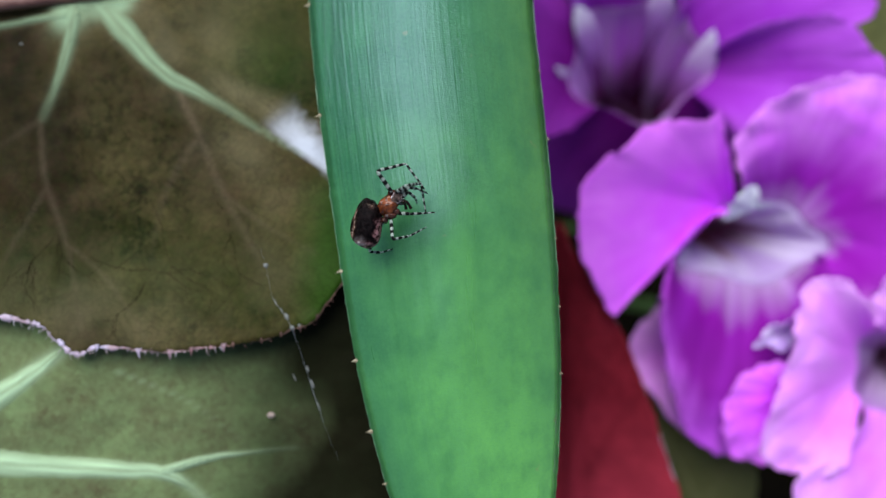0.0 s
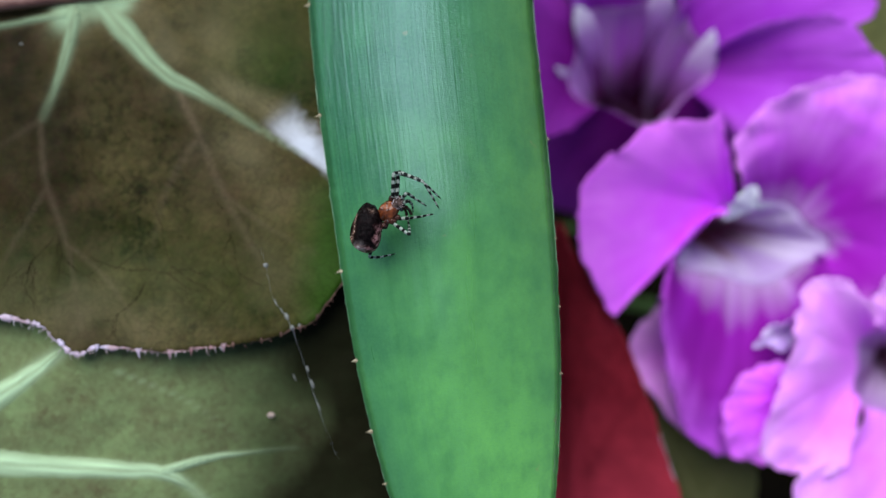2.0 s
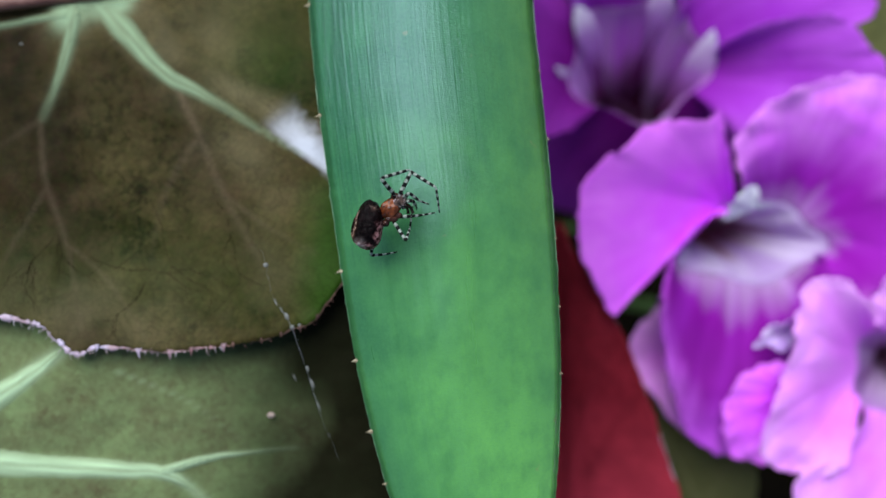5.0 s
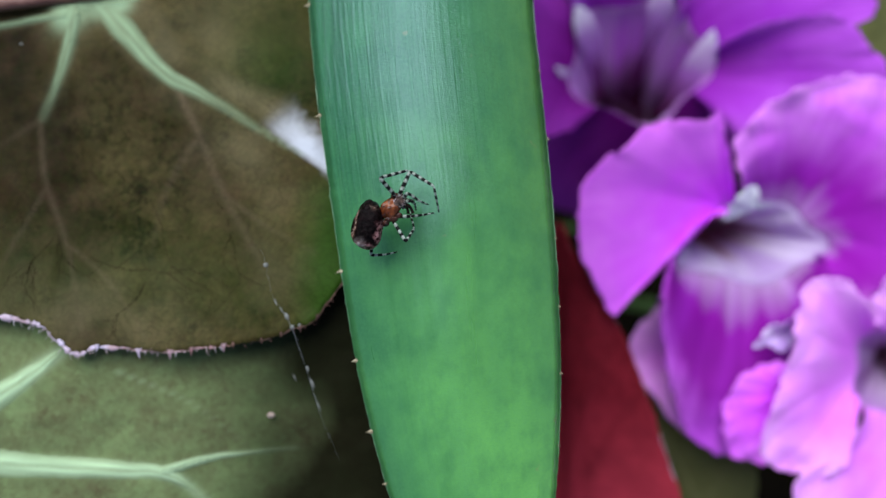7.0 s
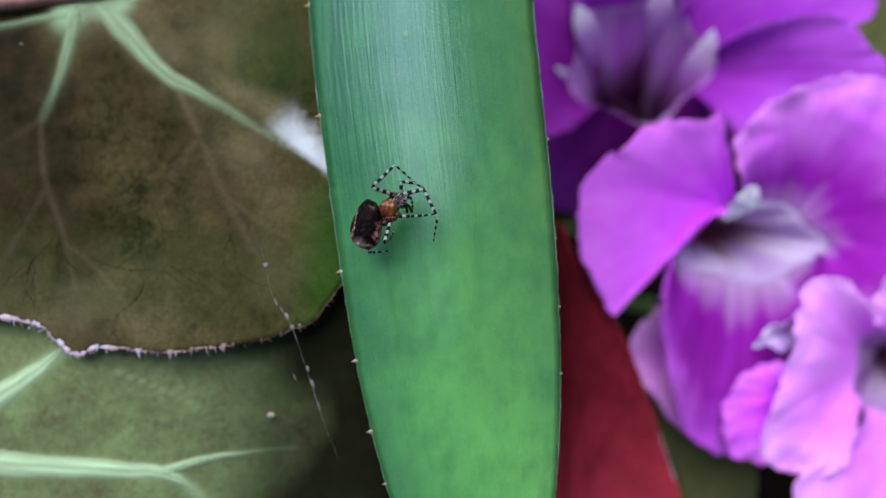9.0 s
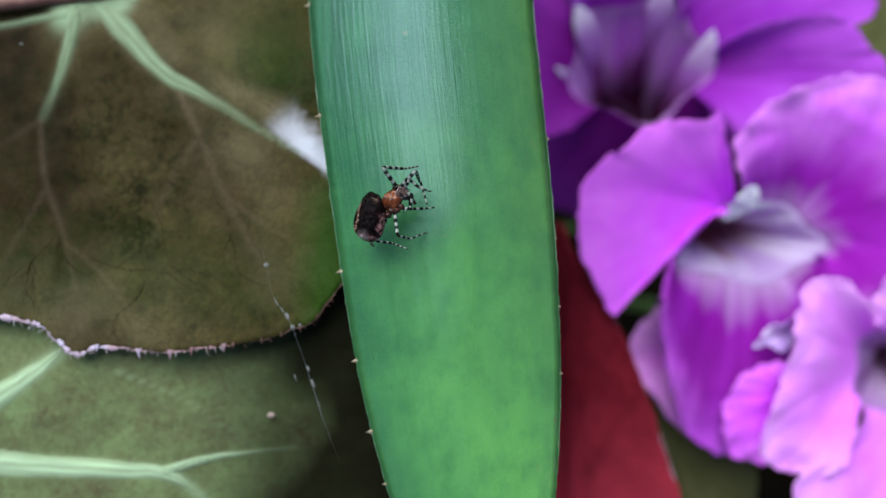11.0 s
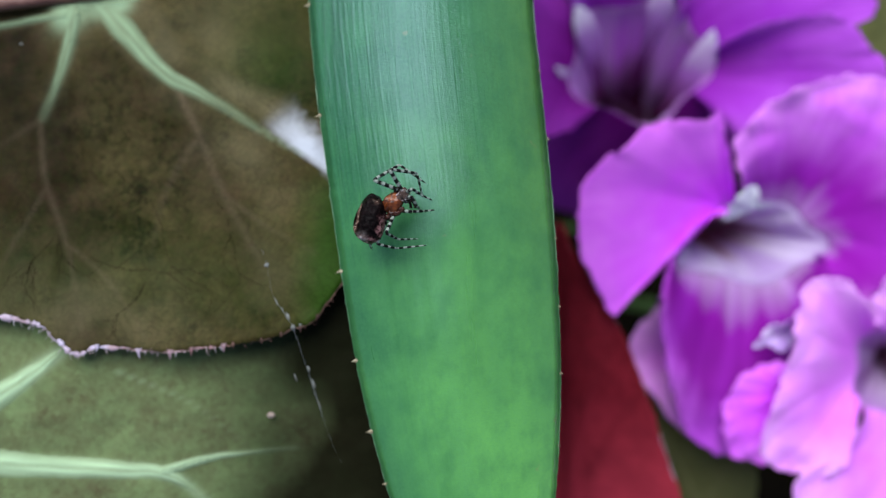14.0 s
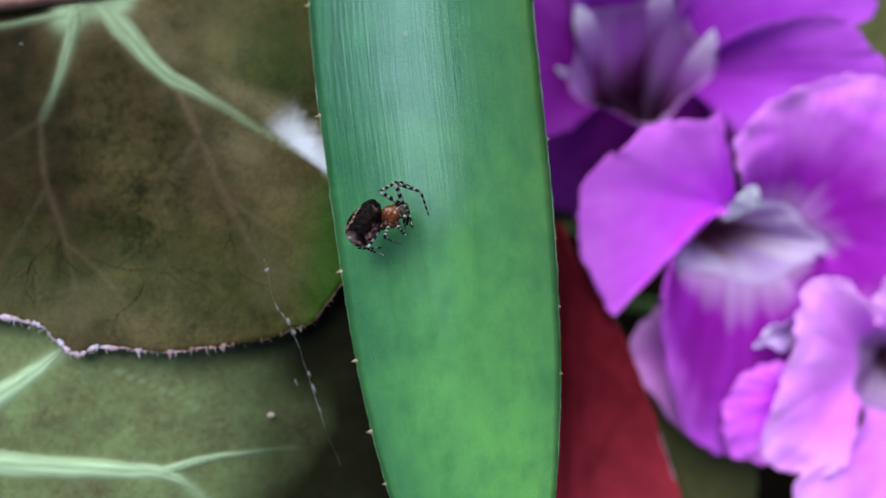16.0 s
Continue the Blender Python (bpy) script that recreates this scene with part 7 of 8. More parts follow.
    # leg E, shin
    walk(spider_legs["E"][1], [
        (0, pose(0.00510, -0.00000, 0.00000, 0, 35.7, 125.7)), (0.5, pose(0.00510, -0.00000, 0.00000, 0, 39.3, 128.0)), (1, pose(0.00510, 0.00000, -0.00000, 0, 39.3, 137.4)),
        (1.5, pose(0.00510, 0.00000, -0.00000, 0, 23.9, 139.5)), (2, pose(0.00510, 0.00000, 0.00000, 0, 37.9, 159.2)), (2.5, pose(0.00510, 0.00000, 0.00000, 0, 44.1, 161.1)),
        (3, pose(0.00510, 0.00000, 0.00000, 0, 39.7, 158.5)), (3.5, pose(0.00510, 0.00000, 0.00000, 0, 40.0, 156.3)), (3.667, pose(0.00510, 0.00000, 0.00000, -0.0, 40.3, 156.5)),
        (3.833, pose(0.00510, 0.00000, 0.00000, -0.0, 40.6, 156.7)), (4, pose(0.00510, 0.00000, 0.00000, 0, 41.0, 156.9)), (4.833, pose(0.00510, 0.00000, 0.00000, -0.3, 38.2, 151.3)),
        (5.667, pose(0.00510, 0.00000, 0.00000, -0.3, 35.5, 145.9)), (6.5, pose(0.00510, 0.00000, 0.00000, 0, 32.7, 140.7)), (7, pose(0.00510, 0.00000, -0.00000, 0, 38.3, 135.7)),
        (7.5, pose(0.00510, 0.00000, 0.00000, 0, 32.5, 129.9)), (8, pose(0.00510, 0.00000, 0.00000, 0, 46.2, 135.7)), (8.133, pose(0.00510, 0.00000, 0.00000, -0.9, 48.3, 145.5)),
        (8.267, pose(0.00510, 0.00000, 0.00000, -1.2, 50.4, 155.6)), (8.367, pose(0.00510, 0.00000, 0.00000, -1.0, 52.6, 166.2)), (8.5, pose(0.00510, -0.00000, 0.00000, 0, 54.7, 177.4)),
        (9, pose(0.00510, -0.00000, -0.00000, 0, 50.7, 167.7)), (9.567, pose(0.00510, -0.00000, -0.00000, 1.0, 52.1, 153.4)), (10.13, pose(0.00510, -0.00000, -0.00000, 1.4, 53.7, 138.6)),
        (10.73, pose(0.00510, -0.00000, -0.00000, 1.1, 55.2, 123.3)), (11.3, pose(0.00510, -0.00000, 0.00000, 0, 56.7, 107.4)), (11.37, pose(0.00510, -0.00000, 0.00000, 0.4, 53.5, 112.2)),
        (11.43, pose(0.00510, -0.00000, 0.00000, 0.4, 50.3, 116.8)), (11.5, pose(0.00510, 0.00000, 0.00000, 0, 47.2, 121.0)), (11.73, pose(0.00510, 0.00000, 0.00000, -1.4, 31.9, 111.5)),
        (12, pose(0.00510, 0.00000, 0.00000, 0, 16.7, 103.4)), (12.5, pose(0.00510, 0.00000, 0.00000, 0, 52.6, 119.0)), (12.73, pose(0.00510, 0.00000, 0.00000, -0.3, 57.1, 123.4)),
        (13, pose(0.00510, 0.00000, -0.00000, 0, 61.6, 128.5)), (13.27, pose(0.00510, 0.00000, -0.00000, -0.0, 61.7, 148.8)), (13.5, pose(0.00510, 0.00000, -0.00000, 0, 61.7, 169.1)),
        (13.73, pose(0.00510, 0.00000, -0.00000, -2.2, 52.6, 150.7)), (14, pose(0.00510, 0.00000, 0.00000, 0, 43.5, 135.7)), (14.5, pose(0.00510, -0.00000, 0.00000, 0, 39.7, 139.2)),
        (15, pose(0.00510, 0.00000, 0.00000, 0, 36.0, 134.1)), (15.5, pose(0.00510, -0.00000, 0.00000, 0, 39.4, 133.7)), (15.8, pose(0.00510, 0.00000, 0.00000, 0, 36.2, 131.3)),
        (16, pose(0.00510, -0.00000, 0.00000, 0, 29.0, 159.0))])
    # leg E, foot
    walk(spider_legs["E"][2], [
        (0, pose(0.00301, 0.00290, -0.00257, 0, 23.3, 131.7)), (0.5, pose(0.00300, 0.00268, -0.00279, 0, 20.5, 136.6)), (1, pose(0.00259, 0.00231, -0.00278, 0, 0.1, 136.7)),
        (1.5, pose(0.00204, 0.00261, -0.00178, 0, 3.6, 145.0)), (2, pose(0.00185, 0.00123, -0.00270, 0, 25.1, 153.3)), (2.5, pose(0.00211, 0.00102, -0.00306, 0, 14.6, 149.3)),
        (3, pose(0.00195, 0.00124, -0.00281, 0, 9.4, 155.3)), (3.5, pose(0.00201, 0.00135, -0.00283, 0, 14.8, 151.6)), (3.667, pose(0.00202, 0.00134, -0.00285, -7.2, -10.1, 138.2)),
        (3.833, pose(0.00203, 0.00132, -0.00287, -8.7, -35.8, 125.6)), (4, pose(0.00205, 0.00130, -0.00289, 0, -61.1, 105.7)), (4.833, pose(0.00207, 0.00166, -0.00272, -12.0, -32.7, 130.5)),
        (5.667, pose(0.00213, 0.00201, -0.00255, -10.1, -3.4, 145.6)), (6.5, pose(0.00223, 0.00234, -0.00238, 0, 24.3, 163.2)), (7, pose(0.00263, 0.00241, -0.00272, 0, 23.6, 166.8)),
        (7.5, pose(0.00272, 0.00285, -0.00236, 0, 6.2, 177.8)), (8, pose(0.00292, 0.00213, -0.00317, 0, 13.4, 165.7)), (8.133, pose(0.00269, 0.00166, -0.00328, -22.2, -3.9, 139.7)),
        (8.267, pose(0.00255, 0.00116, -0.00339, -36.5, -28.5, 119.7)), (8.367, pose(0.00250, 0.00064, -0.00350, -42.7, -56.2, 99.9)), (8.5, pose(0.00256, 0.00012, -0.00359, 0, -81.5, 34.8)),
        (9, pose(0.00238, 0.00059, -0.00341, 0, -79.1, 39.2)), (9.567, pose(0.00269, 0.00121, -0.00347, -33.9, -49.1, 86.0)), (10.13, pose(0.00314, 0.00172, -0.00355, -31.7, -16.8, 99.9)),
        (10.73, pose(0.00372, 0.00210, -0.00361, -22.1, 14.0, 114.8)), (11.3, pose(0.00438, 0.00231, -0.00368, 0, 39.9, 140.4)), (11.37, pose(0.00411, 0.00242, -0.00354, -4.7, 7.2, 132.6)),
        (11.43, pose(0.00384, 0.00251, -0.00339, -5.1, -25.8, 126.9)), (11.5, pose(0.00356, 0.00256, -0.00323, 0, -58.6, 117.5)), (11.73, pose(0.00373, 0.00348, -0.00233, -3.1, -29.7, 129.4)),
        (12, pose(0.00412, 0.00410, -0.00126, 0, -0.8, 138.3)), (12.5, pose(0.00380, 0.00234, -0.00349, 0, 29.1, 148.0)), (12.73, pose(0.00378, 0.00199, -0.00369, 0.1, 29.4, 126.5)),
        (13, pose(0.00380, 0.00163, -0.00387, 0, 29.8, 104.9)), (13.27, pose(0.00331, 0.00108, -0.00387, -0.5, 11.8, 101.7)), (13.5, pose(0.00305, 0.00039, -0.00387, 0, -6.3, 98.8)),
        (13.73, pose(0.00277, 0.00131, -0.00349, -1.9, 5.8, 116.0)), (14, pose(0.00282, 0.00223, -0.00303, 0, 17.9, 133.6)), (14.5, pose(0.00254, 0.00221, -0.00281, 0, 16.6, 138.3)),
        (15, pose(0.00262, 0.00256, -0.00258, 0, 17.3, 142.5)), (15.5, pose(0.00275, 0.00246, -0.00279, 0, 16.9, 142.3)), (15.8, pose(0.00276, 0.00267, -0.00260, 0, 17.4, 142.8)),
        (16, pose(0.00151, 0.00138, -0.00213, 0, 26.1, 158.9))])
    # leg G, thigh
    walk(spider_legs["G"][0], [
        (0, pose(-0.00107, -0.00197, -0.00120, 0, 26.5, -146.3)), (0.5, pose(-0.00107, -0.00197, -0.00120, 0, 26.5, -146.3)), (1, pose(-0.00107, -0.00197, -0.00120, 0, 26.5, -146.3)),
        (1.5, pose(-0.00107, -0.00197, -0.00120, 0, 26.5, -146.3)), (2, pose(-0.00107, -0.00197, -0.00120, 0, 26.5, -146.3)), (2.5, pose(-0.00107, -0.00197, -0.00120, 0, 26.5, -146.3)),
        (3, pose(-0.00107, -0.00197, -0.00120, 0, 26.5, -146.3)), (3.5, pose(-0.00107, -0.00197, -0.00120, 0, 26.5, -146.3)), (4, pose(-0.00107, -0.00197, -0.00120, 0, 26.5, -146.3)),
        (6.5, pose(-0.00107, -0.00197, -0.00120, 0, 26.5, -146.3)), (7, pose(-0.00107, -0.00197, -0.00120, 0, 26.5, -146.3)), (7.5, pose(-0.00107, -0.00197, -0.00120, 0, 26.5, -146.3)),
        (8, pose(-0.00107, -0.00197, -0.00120, 0, 26.5, -146.3)), (8.5, pose(-0.00107, -0.00197, -0.00120, 0, 26.5, -146.3)), (9, pose(-0.00107, -0.00197, -0.00120, 0, 26.5, -146.3)),
        (11.3, pose(-0.00107, -0.00197, -0.00120, 0, -29.9, -107.4)), (11.5, pose(-0.00107, -0.00197, -0.00120, 0, -36.6, -101.3)), (12, pose(-0.00107, -0.00197, -0.00120, 0, -45.7, -65.4)),
        (12.5, pose(-0.00107, -0.00197, -0.00120, 0, -39.5, -106.4)), (13, pose(-0.00107, -0.00197, -0.00120, 0, -32.2, -95.9)), (13.5, pose(-0.00107, -0.00197, -0.00120, 0, -32.7, -104.3)),
        (14, pose(-0.00107, -0.00197, -0.00120, 0, -17.2, -110.6)), (14.5, pose(-0.00107, -0.00197, -0.00120, 0, -33.3, -112.3)), (15, pose(-0.00107, -0.00197, -0.00120, 0, -28.2, -113.6)),
        (15.5, pose(-0.00107, -0.00197, -0.00120, 0, -29.4, -113.2)), (15.8, pose(-0.00107, -0.00197, -0.00120, 0, -29.1, -110.9)), (16, pose(-0.00107, -0.00197, -0.00120, 0, -31.9, -102.0))])
    # leg G, shin
    walk(spider_legs["G"][1], [
        (0, pose(0.00480, -0.00000, 0.00000, 0, 22.1, -124.3)), (0.5, pose(0.00480, 0.00000, 0.00000, 0, 22.1, -124.3)), (1, pose(0.00480, 0.00000, 0.00000, 0, 22.1, -124.3)),
        (1.5, pose(0.00480, 0.00000, 0.00000, 0, 22.1, -124.3)), (2, pose(0.00480, 0.00000, 0.00000, 0, 22.1, -124.3)), (2.5, pose(0.00480, -0.00000, 0.00000, 0, 22.1, -124.3)),
        (3, pose(0.00480, -0.00000, 0.00000, 0, 22.1, -124.3)), (3.5, pose(0.00480, 0.00000, 0.00000, 0, 22.1, -124.3)), (4, pose(0.00480, 0.00000, 0.00000, 0, 22.1, -124.3)),
        (6.5, pose(0.00480, 0.00000, 0.00000, 0, 22.1, -124.3)), (7, pose(0.00480, -0.00000, 0.00000, 0, 22.1, -124.3)), (7.5, pose(0.00480, -0.00000, 0.00000, 0, 22.1, -124.3)),
        (8, pose(0.00480, -0.00000, 0.00000, 0, 22.1, -124.3)), (8.5, pose(0.00480, -0.00000, 0.00000, 0, 22.1, -124.3)), (9, pose(0.00480, -0.00000, 0.00000, 0, 22.1, -124.3)),
        (9.567, pose(0.00480, -0.00000, 0.00000, 5.3, 26.4, -153.2)), (10.13, pose(0.00480, -0.00000, 0.00000, 7.7, 32.5, 176.9)), (10.73, pose(0.00480, -0.00000, 0.00000, 6.1, 38.8, 144.8)),
        (11.3, pose(0.00480, -0.00000, 0.00000, 0, 43.3, 109.7)), (11.37, pose(0.00480, -0.00000, 0.00000, 0.1, 41.6, 113.3)), (11.43, pose(0.00480, -0.00000, 0.00000, 0.1, 39.8, 116.7)),
        (11.5, pose(0.00480, -0.00000, 0.00000, 0, 38.1, 120.0)), (11.73, pose(0.00480, -0.00000, 0.00000, -1.9, 46.5, 136.6)), (12, pose(0.00480, -0.00000, 0.00000, 0, 54.9, 156.0)),
        (12.5, pose(0.00480, 0.00000, -0.00000, 0, 46.0, 138.9)), (12.73, pose(0.00480, 0.00000, -0.00000, -0.3, 44.1, 125.5)), (13, pose(0.00480, 0.00000, 0.00000, 0, 42.2, 112.6)),
        (13.17, pose(0.00480, 0.00000, 0.00000, -1.5, 48.1, 121.3)), (13.33, pose(0.00480, 0.00000, 0.00000, -1.7, 54.0, 131.0)), (13.5, pose(0.00480, 0.00000, 0.00000, 0, 59.8, 142.3)),
        (13.67, pose(0.00480, 0.00000, 0.00000, -3.0, 50.0, 128.8)), (13.83, pose(0.00480, 0.00000, 0.00000, -2.6, 40.0, 118.1)), (14, pose(0.00480, 0.00000, 0.00000, 0, 30.2, 108.6)),
        (14.5, pose(0.00480, -0.00000, -0.00000, 0, 25.4, 106.2)), (15, pose(0.00480, 0.00000, 0.00000, 0, 21.7, 106.4)), (15.5, pose(0.00480, 0.00000, 0.00000, 0, 20.5, 101.8)),
        (15.8, pose(0.00480, -0.00000, 0.00000, 0, 24.0, 102.2)), (15.87, pose(0.00480, -0.00000, 0.00000, -3.0, 33.5, 115.2)), (15.93, pose(0.00480, -0.00000, 0.00000, -3.5, 43.4, 129.3)),
        (16, pose(0.00480, 0.00000, 0.00000, 0, 53.1, 146.3))])
    # leg G, foot
    walk(spider_legs["G"][2], [
        (0, pose(0.00261, -0.00321, -0.00158, 0, -24.0, 49.9)), (0.5, pose(0.00261, -0.00321, -0.00158, 0, -24.0, 49.9)), (1, pose(0.00261, -0.00321, -0.00158, 0, -24.0, 49.9)),
        (1.5, pose(0.00261, -0.00321, -0.00158, 0, -24.0, 49.9)), (2, pose(0.00261, -0.00321, -0.00158, 0, -24.0, 49.9)), (2.5, pose(0.00261, -0.00321, -0.00158, 0, -24.0, 49.9)),
        (3, pose(0.00261, -0.00321, -0.00158, 0, -24.0, 49.9)), (3.5, pose(0.00261, -0.00321, -0.00158, 0, -24.0, 49.9)), (4, pose(0.00261, -0.00321, -0.00158, 0, -24.0, 49.9)),
        (6.5, pose(0.00261, -0.00321, -0.00158, 0, -24.0, 49.9)), (7, pose(0.00261, -0.00321, -0.00158, 0, -24.0, 49.9)), (7.5, pose(0.00261, -0.00321, -0.00158, 0, -24.0, 49.9)),
        (8, pose(0.00261, -0.00321, -0.00158, 0, -24.0, 49.9)), (8.5, pose(0.00261, -0.00321, -0.00158, 0, -24.0, 49.9)), (9, pose(0.00261, -0.00321, -0.00158, 0, -24.0, 49.9)),
        (9.567, pose(0.00144, -0.00170, -0.00187, 1.3, -31.2, 55.1)), (10.13, pose(0.00126, 0.00019, -0.00226, 1.9, -38.5, 60.6)), (10.73, pose(0.00212, 0.00189, -0.00263, 1.6, -45.8, 66.6)),
        (11.3, pose(0.00377, 0.00288, -0.00288, 0, -53.1, 73.6)), (11.37, pose(0.00356, 0.00289, -0.00279, -10.6, -33.0, 102.8)), (11.43, pose(0.00335, 0.00288, -0.00269, -9.1, -11.7, 124.0)),
        (11.5, pose(0.00315, 0.00286, -0.00259, 0, 7.8, 145.4)), (11.73, pose(0.00270, 0.00199, -0.00304, -0.1, 29.5, 145.7)), (12, pose(0.00259, 0.00098, -0.00344, 0, 51.2, 146.1)),
        (12.5, pose(0.00260, 0.00192, -0.00302, 0, 30.8, 152.7)), (12.73, pose(0.00305, 0.00245, -0.00292, -1.6, 21.1, 134.3)), (13, pose(0.00361, 0.00287, -0.00282, 0, 11.5, 117.1)),
        (13.17, pose(0.00334, 0.00240, -0.00312, -9.5, -11.5, 98.6)), (13.33, pose(0.00318, 0.00186, -0.00340, -11.5, -36.4, 81.0)), (13.5, pose(0.00313, 0.00129, -0.00363, 0, -60.1, 53.6)),
        (13.67, pose(0.00311, 0.00211, -0.00322, -9.1, -42.6, 80.4)), (13.83, pose(0.00328, 0.00284, -0.00270, -7.3, -24.3, 99.0)), (14, pose(0.00364, 0.00344, -0.00211, 0, -7.2, 116.5)),
        (14.5, pose(0.00374, 0.00364, -0.00180, 0, -10.7, 109.3)), (15, pose(0.00370, 0.00374, -0.00155, 0, -8.5, 109.2)), (15.5, pose(0.00400, 0.00385, -0.00147, 0, 8.5, 115.6)),
        (15.8, pose(0.00399, 0.00375, -0.00171, 0, 5.7, 112.0)), (15.87, pose(0.00331, 0.00317, -0.00232, -9.3, -14.2, 91.3)), (15.93, pose(0.00287, 0.00236, -0.00289, -11.1, -36.0, 70.7)),
        (16, pose(0.00270, 0.00140, -0.00336, 0, -56.6, 41.2))])
    # leg F, thigh
    walk(spider_legs["F"][0], [
        (0, pose(-0.00293, -0.00317, -0.00180, 0, 32.8, -107.6)), (0.5, pose(-0.00293, -0.00317, -0.00180, 0, 33.1, -107.7)), (1, pose(-0.00293, -0.00317, -0.00180, 0, 33.2, -108.7)),
        (1.5, pose(-0.00293, -0.00317, -0.00180, 0, 33.9, -104.8)), (2, pose(-0.00293, -0.00317, -0.00180, 0, 29.4, -104.2)), (2.5, pose(-0.00293, -0.00317, -0.00180, 0, 24.3, -102.1)),
        (3, pose(-0.00293, -0.00317, -0.00180, 0, 25.5, -103.2)), (3.5, pose(-0.00293, -0.00317, -0.00180, 0, 26.5, -100.4)), (4, pose(-0.00293, -0.00317, -0.00180, 0, 26.7, -100.4)),
        (6.5, pose(-0.00293, -0.00317, -0.00180, 0, 24.9, -99.6)), (7, pose(-0.00293, -0.00317, -0.00180, 0, 26.2, -100.6)), (7.5, pose(-0.00293, -0.00317, -0.00180, 0, 24.6, -96.2)),
        (8, pose(-0.00293, -0.00317, -0.00180, 0, 26.9, -102.9)), (8.5, pose(-0.00293, -0.00317, -0.00180, 0, 24.0, -98.9)), (9, pose(-0.00293, -0.00317, -0.00180, 0, 37.6, -108.4)),
        (11.3, pose(-0.00293, -0.00317, -0.00180, 0, 42.4, -111.6)), (11.5, pose(-0.00293, -0.00317, -0.00180, 0, 50.6, -124.6)), (12, pose(-0.00293, -0.00317, -0.00180, 0, 49.9, -123.5)),
        (12.5, pose(-0.00293, -0.00317, -0.00180, 0, 50.9, -117.1)), (13, pose(-0.00293, -0.00317, -0.00180, 0, 45.8, -113.2)), (13.5, pose(-0.00293, -0.00317, -0.00180, 0, 44.8, -120.3)),
        (14, pose(-0.00293, -0.00317, -0.00180, 0, 46.2, -115.4)), (14.5, pose(-0.00293, -0.00317, -0.00180, 0, 45.6, -117.3)), (15, pose(-0.00293, -0.00317, -0.00180, 0, 47.3, -119.3)),
        (15.5, pose(-0.00293, -0.00317, -0.00180, 0, 45.9, -120.0)), (15.8, pose(-0.00293, -0.00317, -0.00180, 0, 49.8, -114.7)), (16, pose(-0.00293, -0.00317, -0.00180, 0, 40.4, -109.6))])
    # leg F, shin
    walk(spider_legs["F"][1], [
        (0, pose(0.00460, 0.00000, 0.00000, 0, 36.4, 74.8)), (0.5, pose(0.00460, 0.00000, 0.00000, 0, 37.3, 84.4)), (1, pose(0.00460, -0.00000, 0.00000, 0, 31.9, 84.9)),
        (1.5, pose(0.00460, 0.00000, 0.00000, 0, 40.4, 65.9)), (2, pose(0.00460, -0.00000, -0.00000, 0, 39.3, 80.4)), (2.5, pose(0.00460, 0.00000, 0.00000, 0, 36.5, 86.9)),
        (3, pose(0.00460, -0.00000, 0.00000, 0, 40.8, 85.4)), (3.5, pose(0.00460, -0.00000, 0.00000, 0, 31.9, 89.3)), (4, pose(0.00460, -0.00000, 0.00000, 0, 31.9, 89.3)),
        (6.5, pose(0.00460, 0.00000, 0.00000, 0, 26.5, 92.9)), (7, pose(0.00460, 0.00000, 0.00000, 0, 26.2, 90.8)), (7.5, pose(0.00460, 0.00000, 0.00000, 0, 41.0, 76.7)),
        (8, pose(0.00460, 0.00000, 0.00000, 0, 39.5, 83.0)), (8.5, pose(0.00460, 0.00000, -0.00000, 0, 35.8, 87.9)), (8.733, pose(0.00460, 0.00000, -0.00000, 1.9, 42.8, 66.9)),
        (9, pose(0.00460, -0.00000, 0.00000, 0, 49.9, 43.3)), (10.13, pose(0.00460, -0.00000, 0.00000, -1.2, 45.3, 21.0)), (11.3, pose(0.00460, 0.00000, -0.00000, 0, 40.8, 0.4)),
        (11.37, pose(0.00460, 0.00000, -0.00000, 27.5, 25.5, 47.1)), (11.4, pose(0.00460, 0.00000, -0.00000, 35.8, -0.9, 80.1)), (11.47, pose(0.00460, 0.00000, -0.00000, 28.0, -27.3, 113.3)),
        (11.5, pose(0.00460, 0.00000, 0.00000, 0, -42.9, 161.0)), (12, pose(0.00460, -0.00000, 0.00000, 0, -43.9, 156.2)), (12.5, pose(0.00460, 0.00000, -0.00000, 0, -47.7, 157.0)),
        (13, pose(0.00460, 0.00000, -0.00000, 0, -48.1, 162.3)), (13.5, pose(0.00460, 0.00000, -0.00000, 0, -46.0, 159.3)), (14, pose(0.00460, -0.00000, 0.00000, 0, -52.0, 160.3)),
        (14.5, pose(0.00460, -0.00000, 0.00000, 0, -48.7, 164.8)), (15, pose(0.00460, 0.00000, 0.00000, 0, -46.7, 165.4)), (15.5, pose(0.00460, 0.00000, -0.00000, 0, -48.2, 159.8)),
        (15.8, pose(0.00460, 0.00000, 0.00000, 0, -48.7, 162.3)), (15.87, pose(0.00460, 0.00000, 0.00000, 19.9, -25.4, 132.3)), (15.9, pose(0.00460, 0.00000, 0.00000, 25.0, 2.2, 113.6)),
        (15.93, pose(0.00460, 0.00000, 0.00000, 20.8, 30.0, 94.7)), (16, pose(0.00460, 0.00000, -0.00000, 0, 53.6, 62.9))])
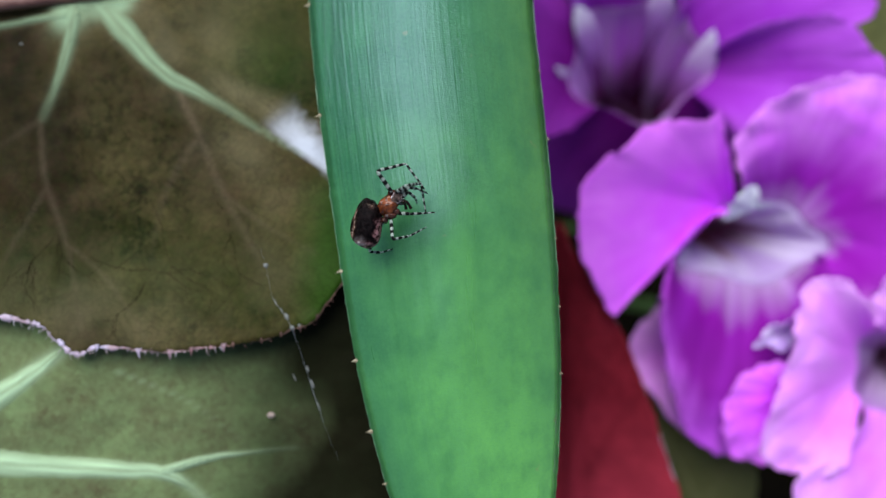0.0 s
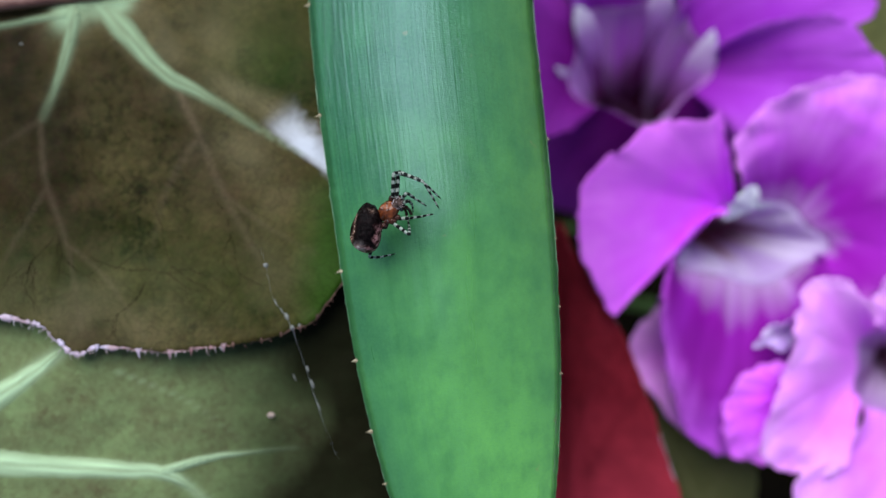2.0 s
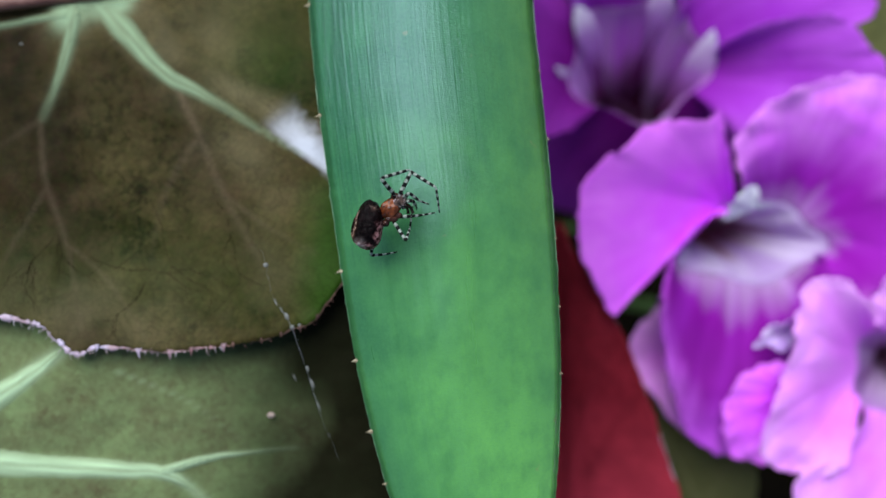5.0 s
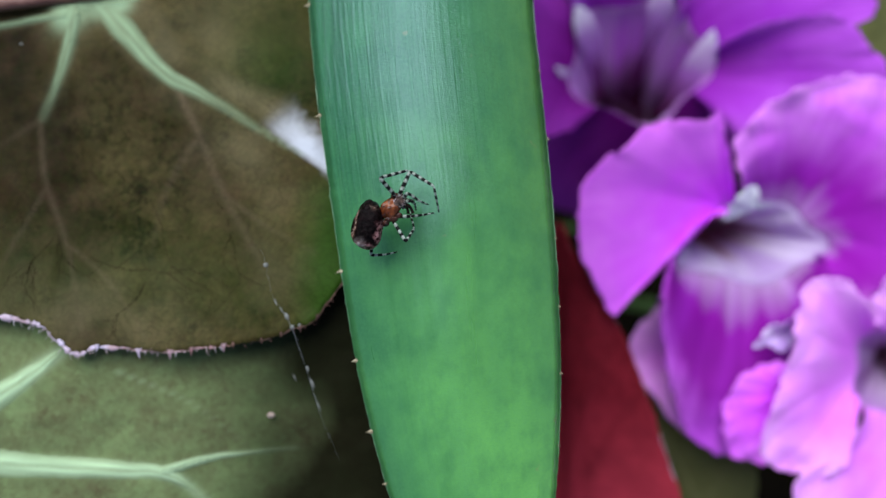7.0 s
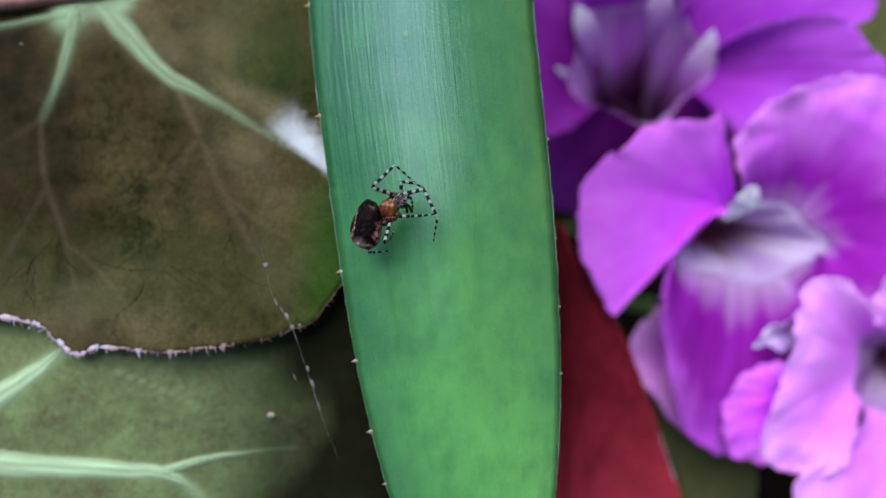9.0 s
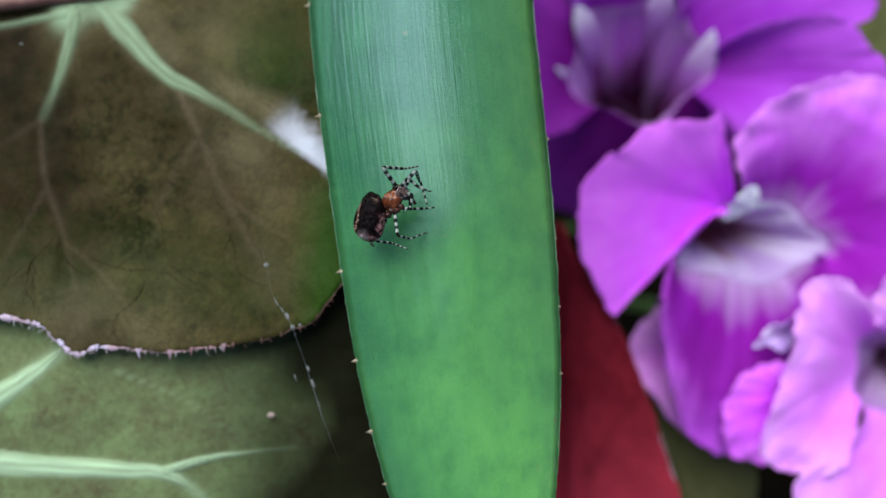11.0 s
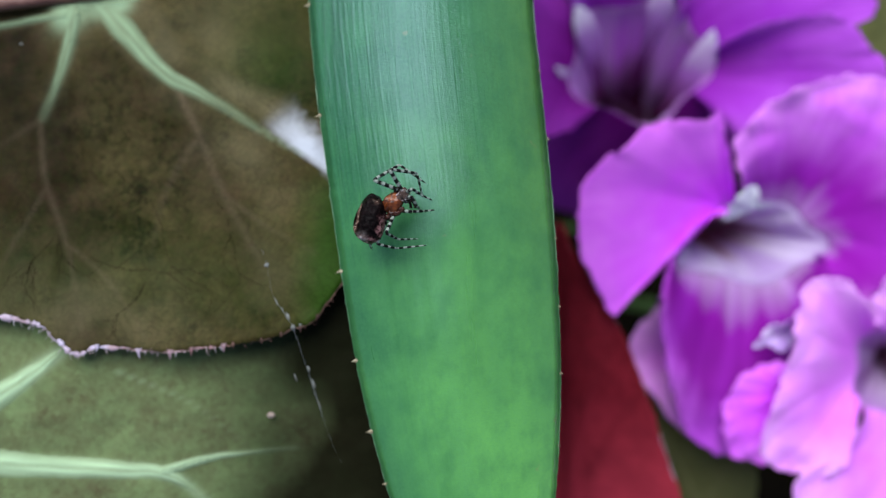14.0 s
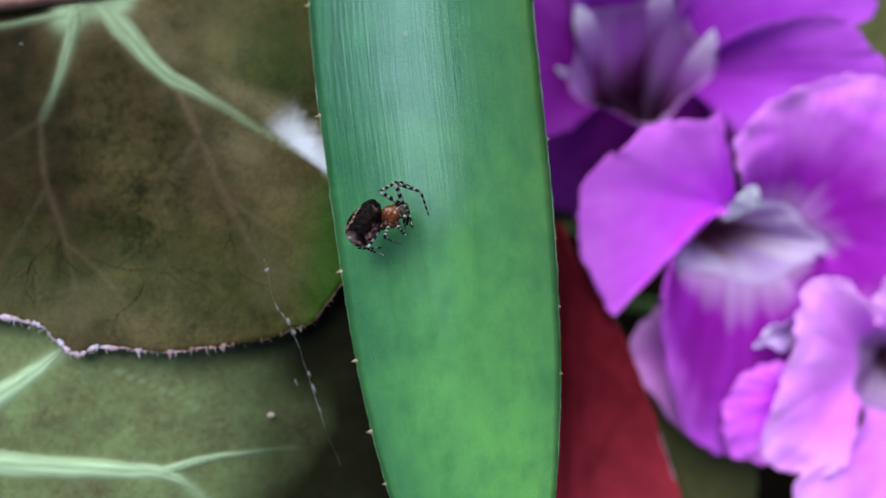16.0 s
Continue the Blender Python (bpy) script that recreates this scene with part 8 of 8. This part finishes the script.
    # leg F, foot
    walk(spider_legs["F"][2], [
        (0, pose(0.00515, 0.00202, -0.00154, 0, 41.6, 97.7)), (0.5, pose(0.00480, 0.00206, -0.00157, 0, 40.8, 90.9)), (1, pose(0.00479, 0.00220, -0.00137, 0, 45.7, 92.5)),
        (1.5, pose(0.00541, 0.00181, -0.00168, 0, 12.7, 114.1)), (2, pose(0.00494, 0.00198, -0.00165, 0, 31.1, 101.6)), (2.5, pose(0.00471, 0.00209, -0.00155, 0, 22.8, 107.4)),
        (3, pose(0.00476, 0.00196, -0.00170, 0, 12.9, 110.5)), (3.5, pose(0.00463, 0.00221, -0.00137, 0, 35.0, 95.8)), (4, pose(0.00463, 0.00221, -0.00138, 0, 34.7, 93.0)),
        (6.5, pose(0.00448, 0.00232, -0.00116, 0, 34.9, 96.4)), (7, pose(0.00457, 0.00233, -0.00115, 0, 35.3, 96.5)), (7.5, pose(0.00505, 0.00191, -0.00171, 0, 10.5, 106.0)),
        (8, pose(0.00484, 0.00199, -0.00165, 0, 29.6, 95.3)), (8.5, pose(0.00468, 0.00211, -0.00152, 0, 33.4, 94.4)), (8.733, pose(0.00535, 0.00175, -0.00177, 1.9, 16.7, 107.6)),
        (9, pose(0.00582, 0.00115, -0.00199, 0, 0.0, 119.7)), (10.13, pose(0.00631, 0.00066, -0.00185, 6.0, -25.4, 140.7)), (11.3, pose(0.00657, 0.00002, -0.00170, 0, -51.0, 166.9)),
        (11.37, pose(0.00620, 0.00172, -0.00112, 28.0, -35.5, 115.1)), (11.4, pose(0.00505, 0.00256, 0.00004, 32.9, -10.6, 80.8)), (11.47, pose(0.00369, 0.00212, 0.00119, 23.1, 12.8, 48.4)),
        (11.5, pose(0.00280, 0.00062, 0.00177, 0, 26.0, 8.3)), (12, pose(0.00289, 0.00075, 0.00180, 0, 30.8, 6.0)), (12.5, pose(0.00299, 0.00068, 0.00192, 0, 27.8, 6.5)),
        (13, pose(0.00294, 0.00053, 0.00193, 0, 33.4, 2.1)), (13.5, pose(0.00291, 0.00064, 0.00187, 0, 37.4, 4.8)), (14, pose(0.00309, 0.00054, 0.00205, 0, 34.2, 5.5)),
        (14.5, pose(0.00294, 0.00045, 0.00195, 0, 36.5, 4.4)), (15, pose(0.00287, 0.00045, 0.00189, 0, 32.7, 5.6)), (15.5, pose(0.00297, 0.00060, 0.00194, 0, 34.3, 5.7)),
        (15.8, pose(0.00297, 0.00052, 0.00195, 0, 30.1, 4.9)), (15.87, pose(0.00302, 0.00174, 0.00111, 0.6, 29.6, 34.4)), (15.9, pose(0.00356, 0.00238, -0.00010, 0.8, 28.9, 63.7)),
        (15.93, pose(0.00441, 0.00224, -0.00130, 0.6, 28.1, 92.8)), (16, pose(0.00530, 0.00137, -0.00209, 0, 27.6, 121.8))])
    walk(silk_thread, [(0, pose(-0.03196, -0.00295, 0.283)), (7, pose(-0.03196, -0.00285, 0.283)), (14.5, pose(-0.03176, -0.00285, 0.283)), (15.8, pose(-0.03186, -0.00295, 0.283)), (16, pose(-0.03166, -0.00385, 0.283))])


motions()
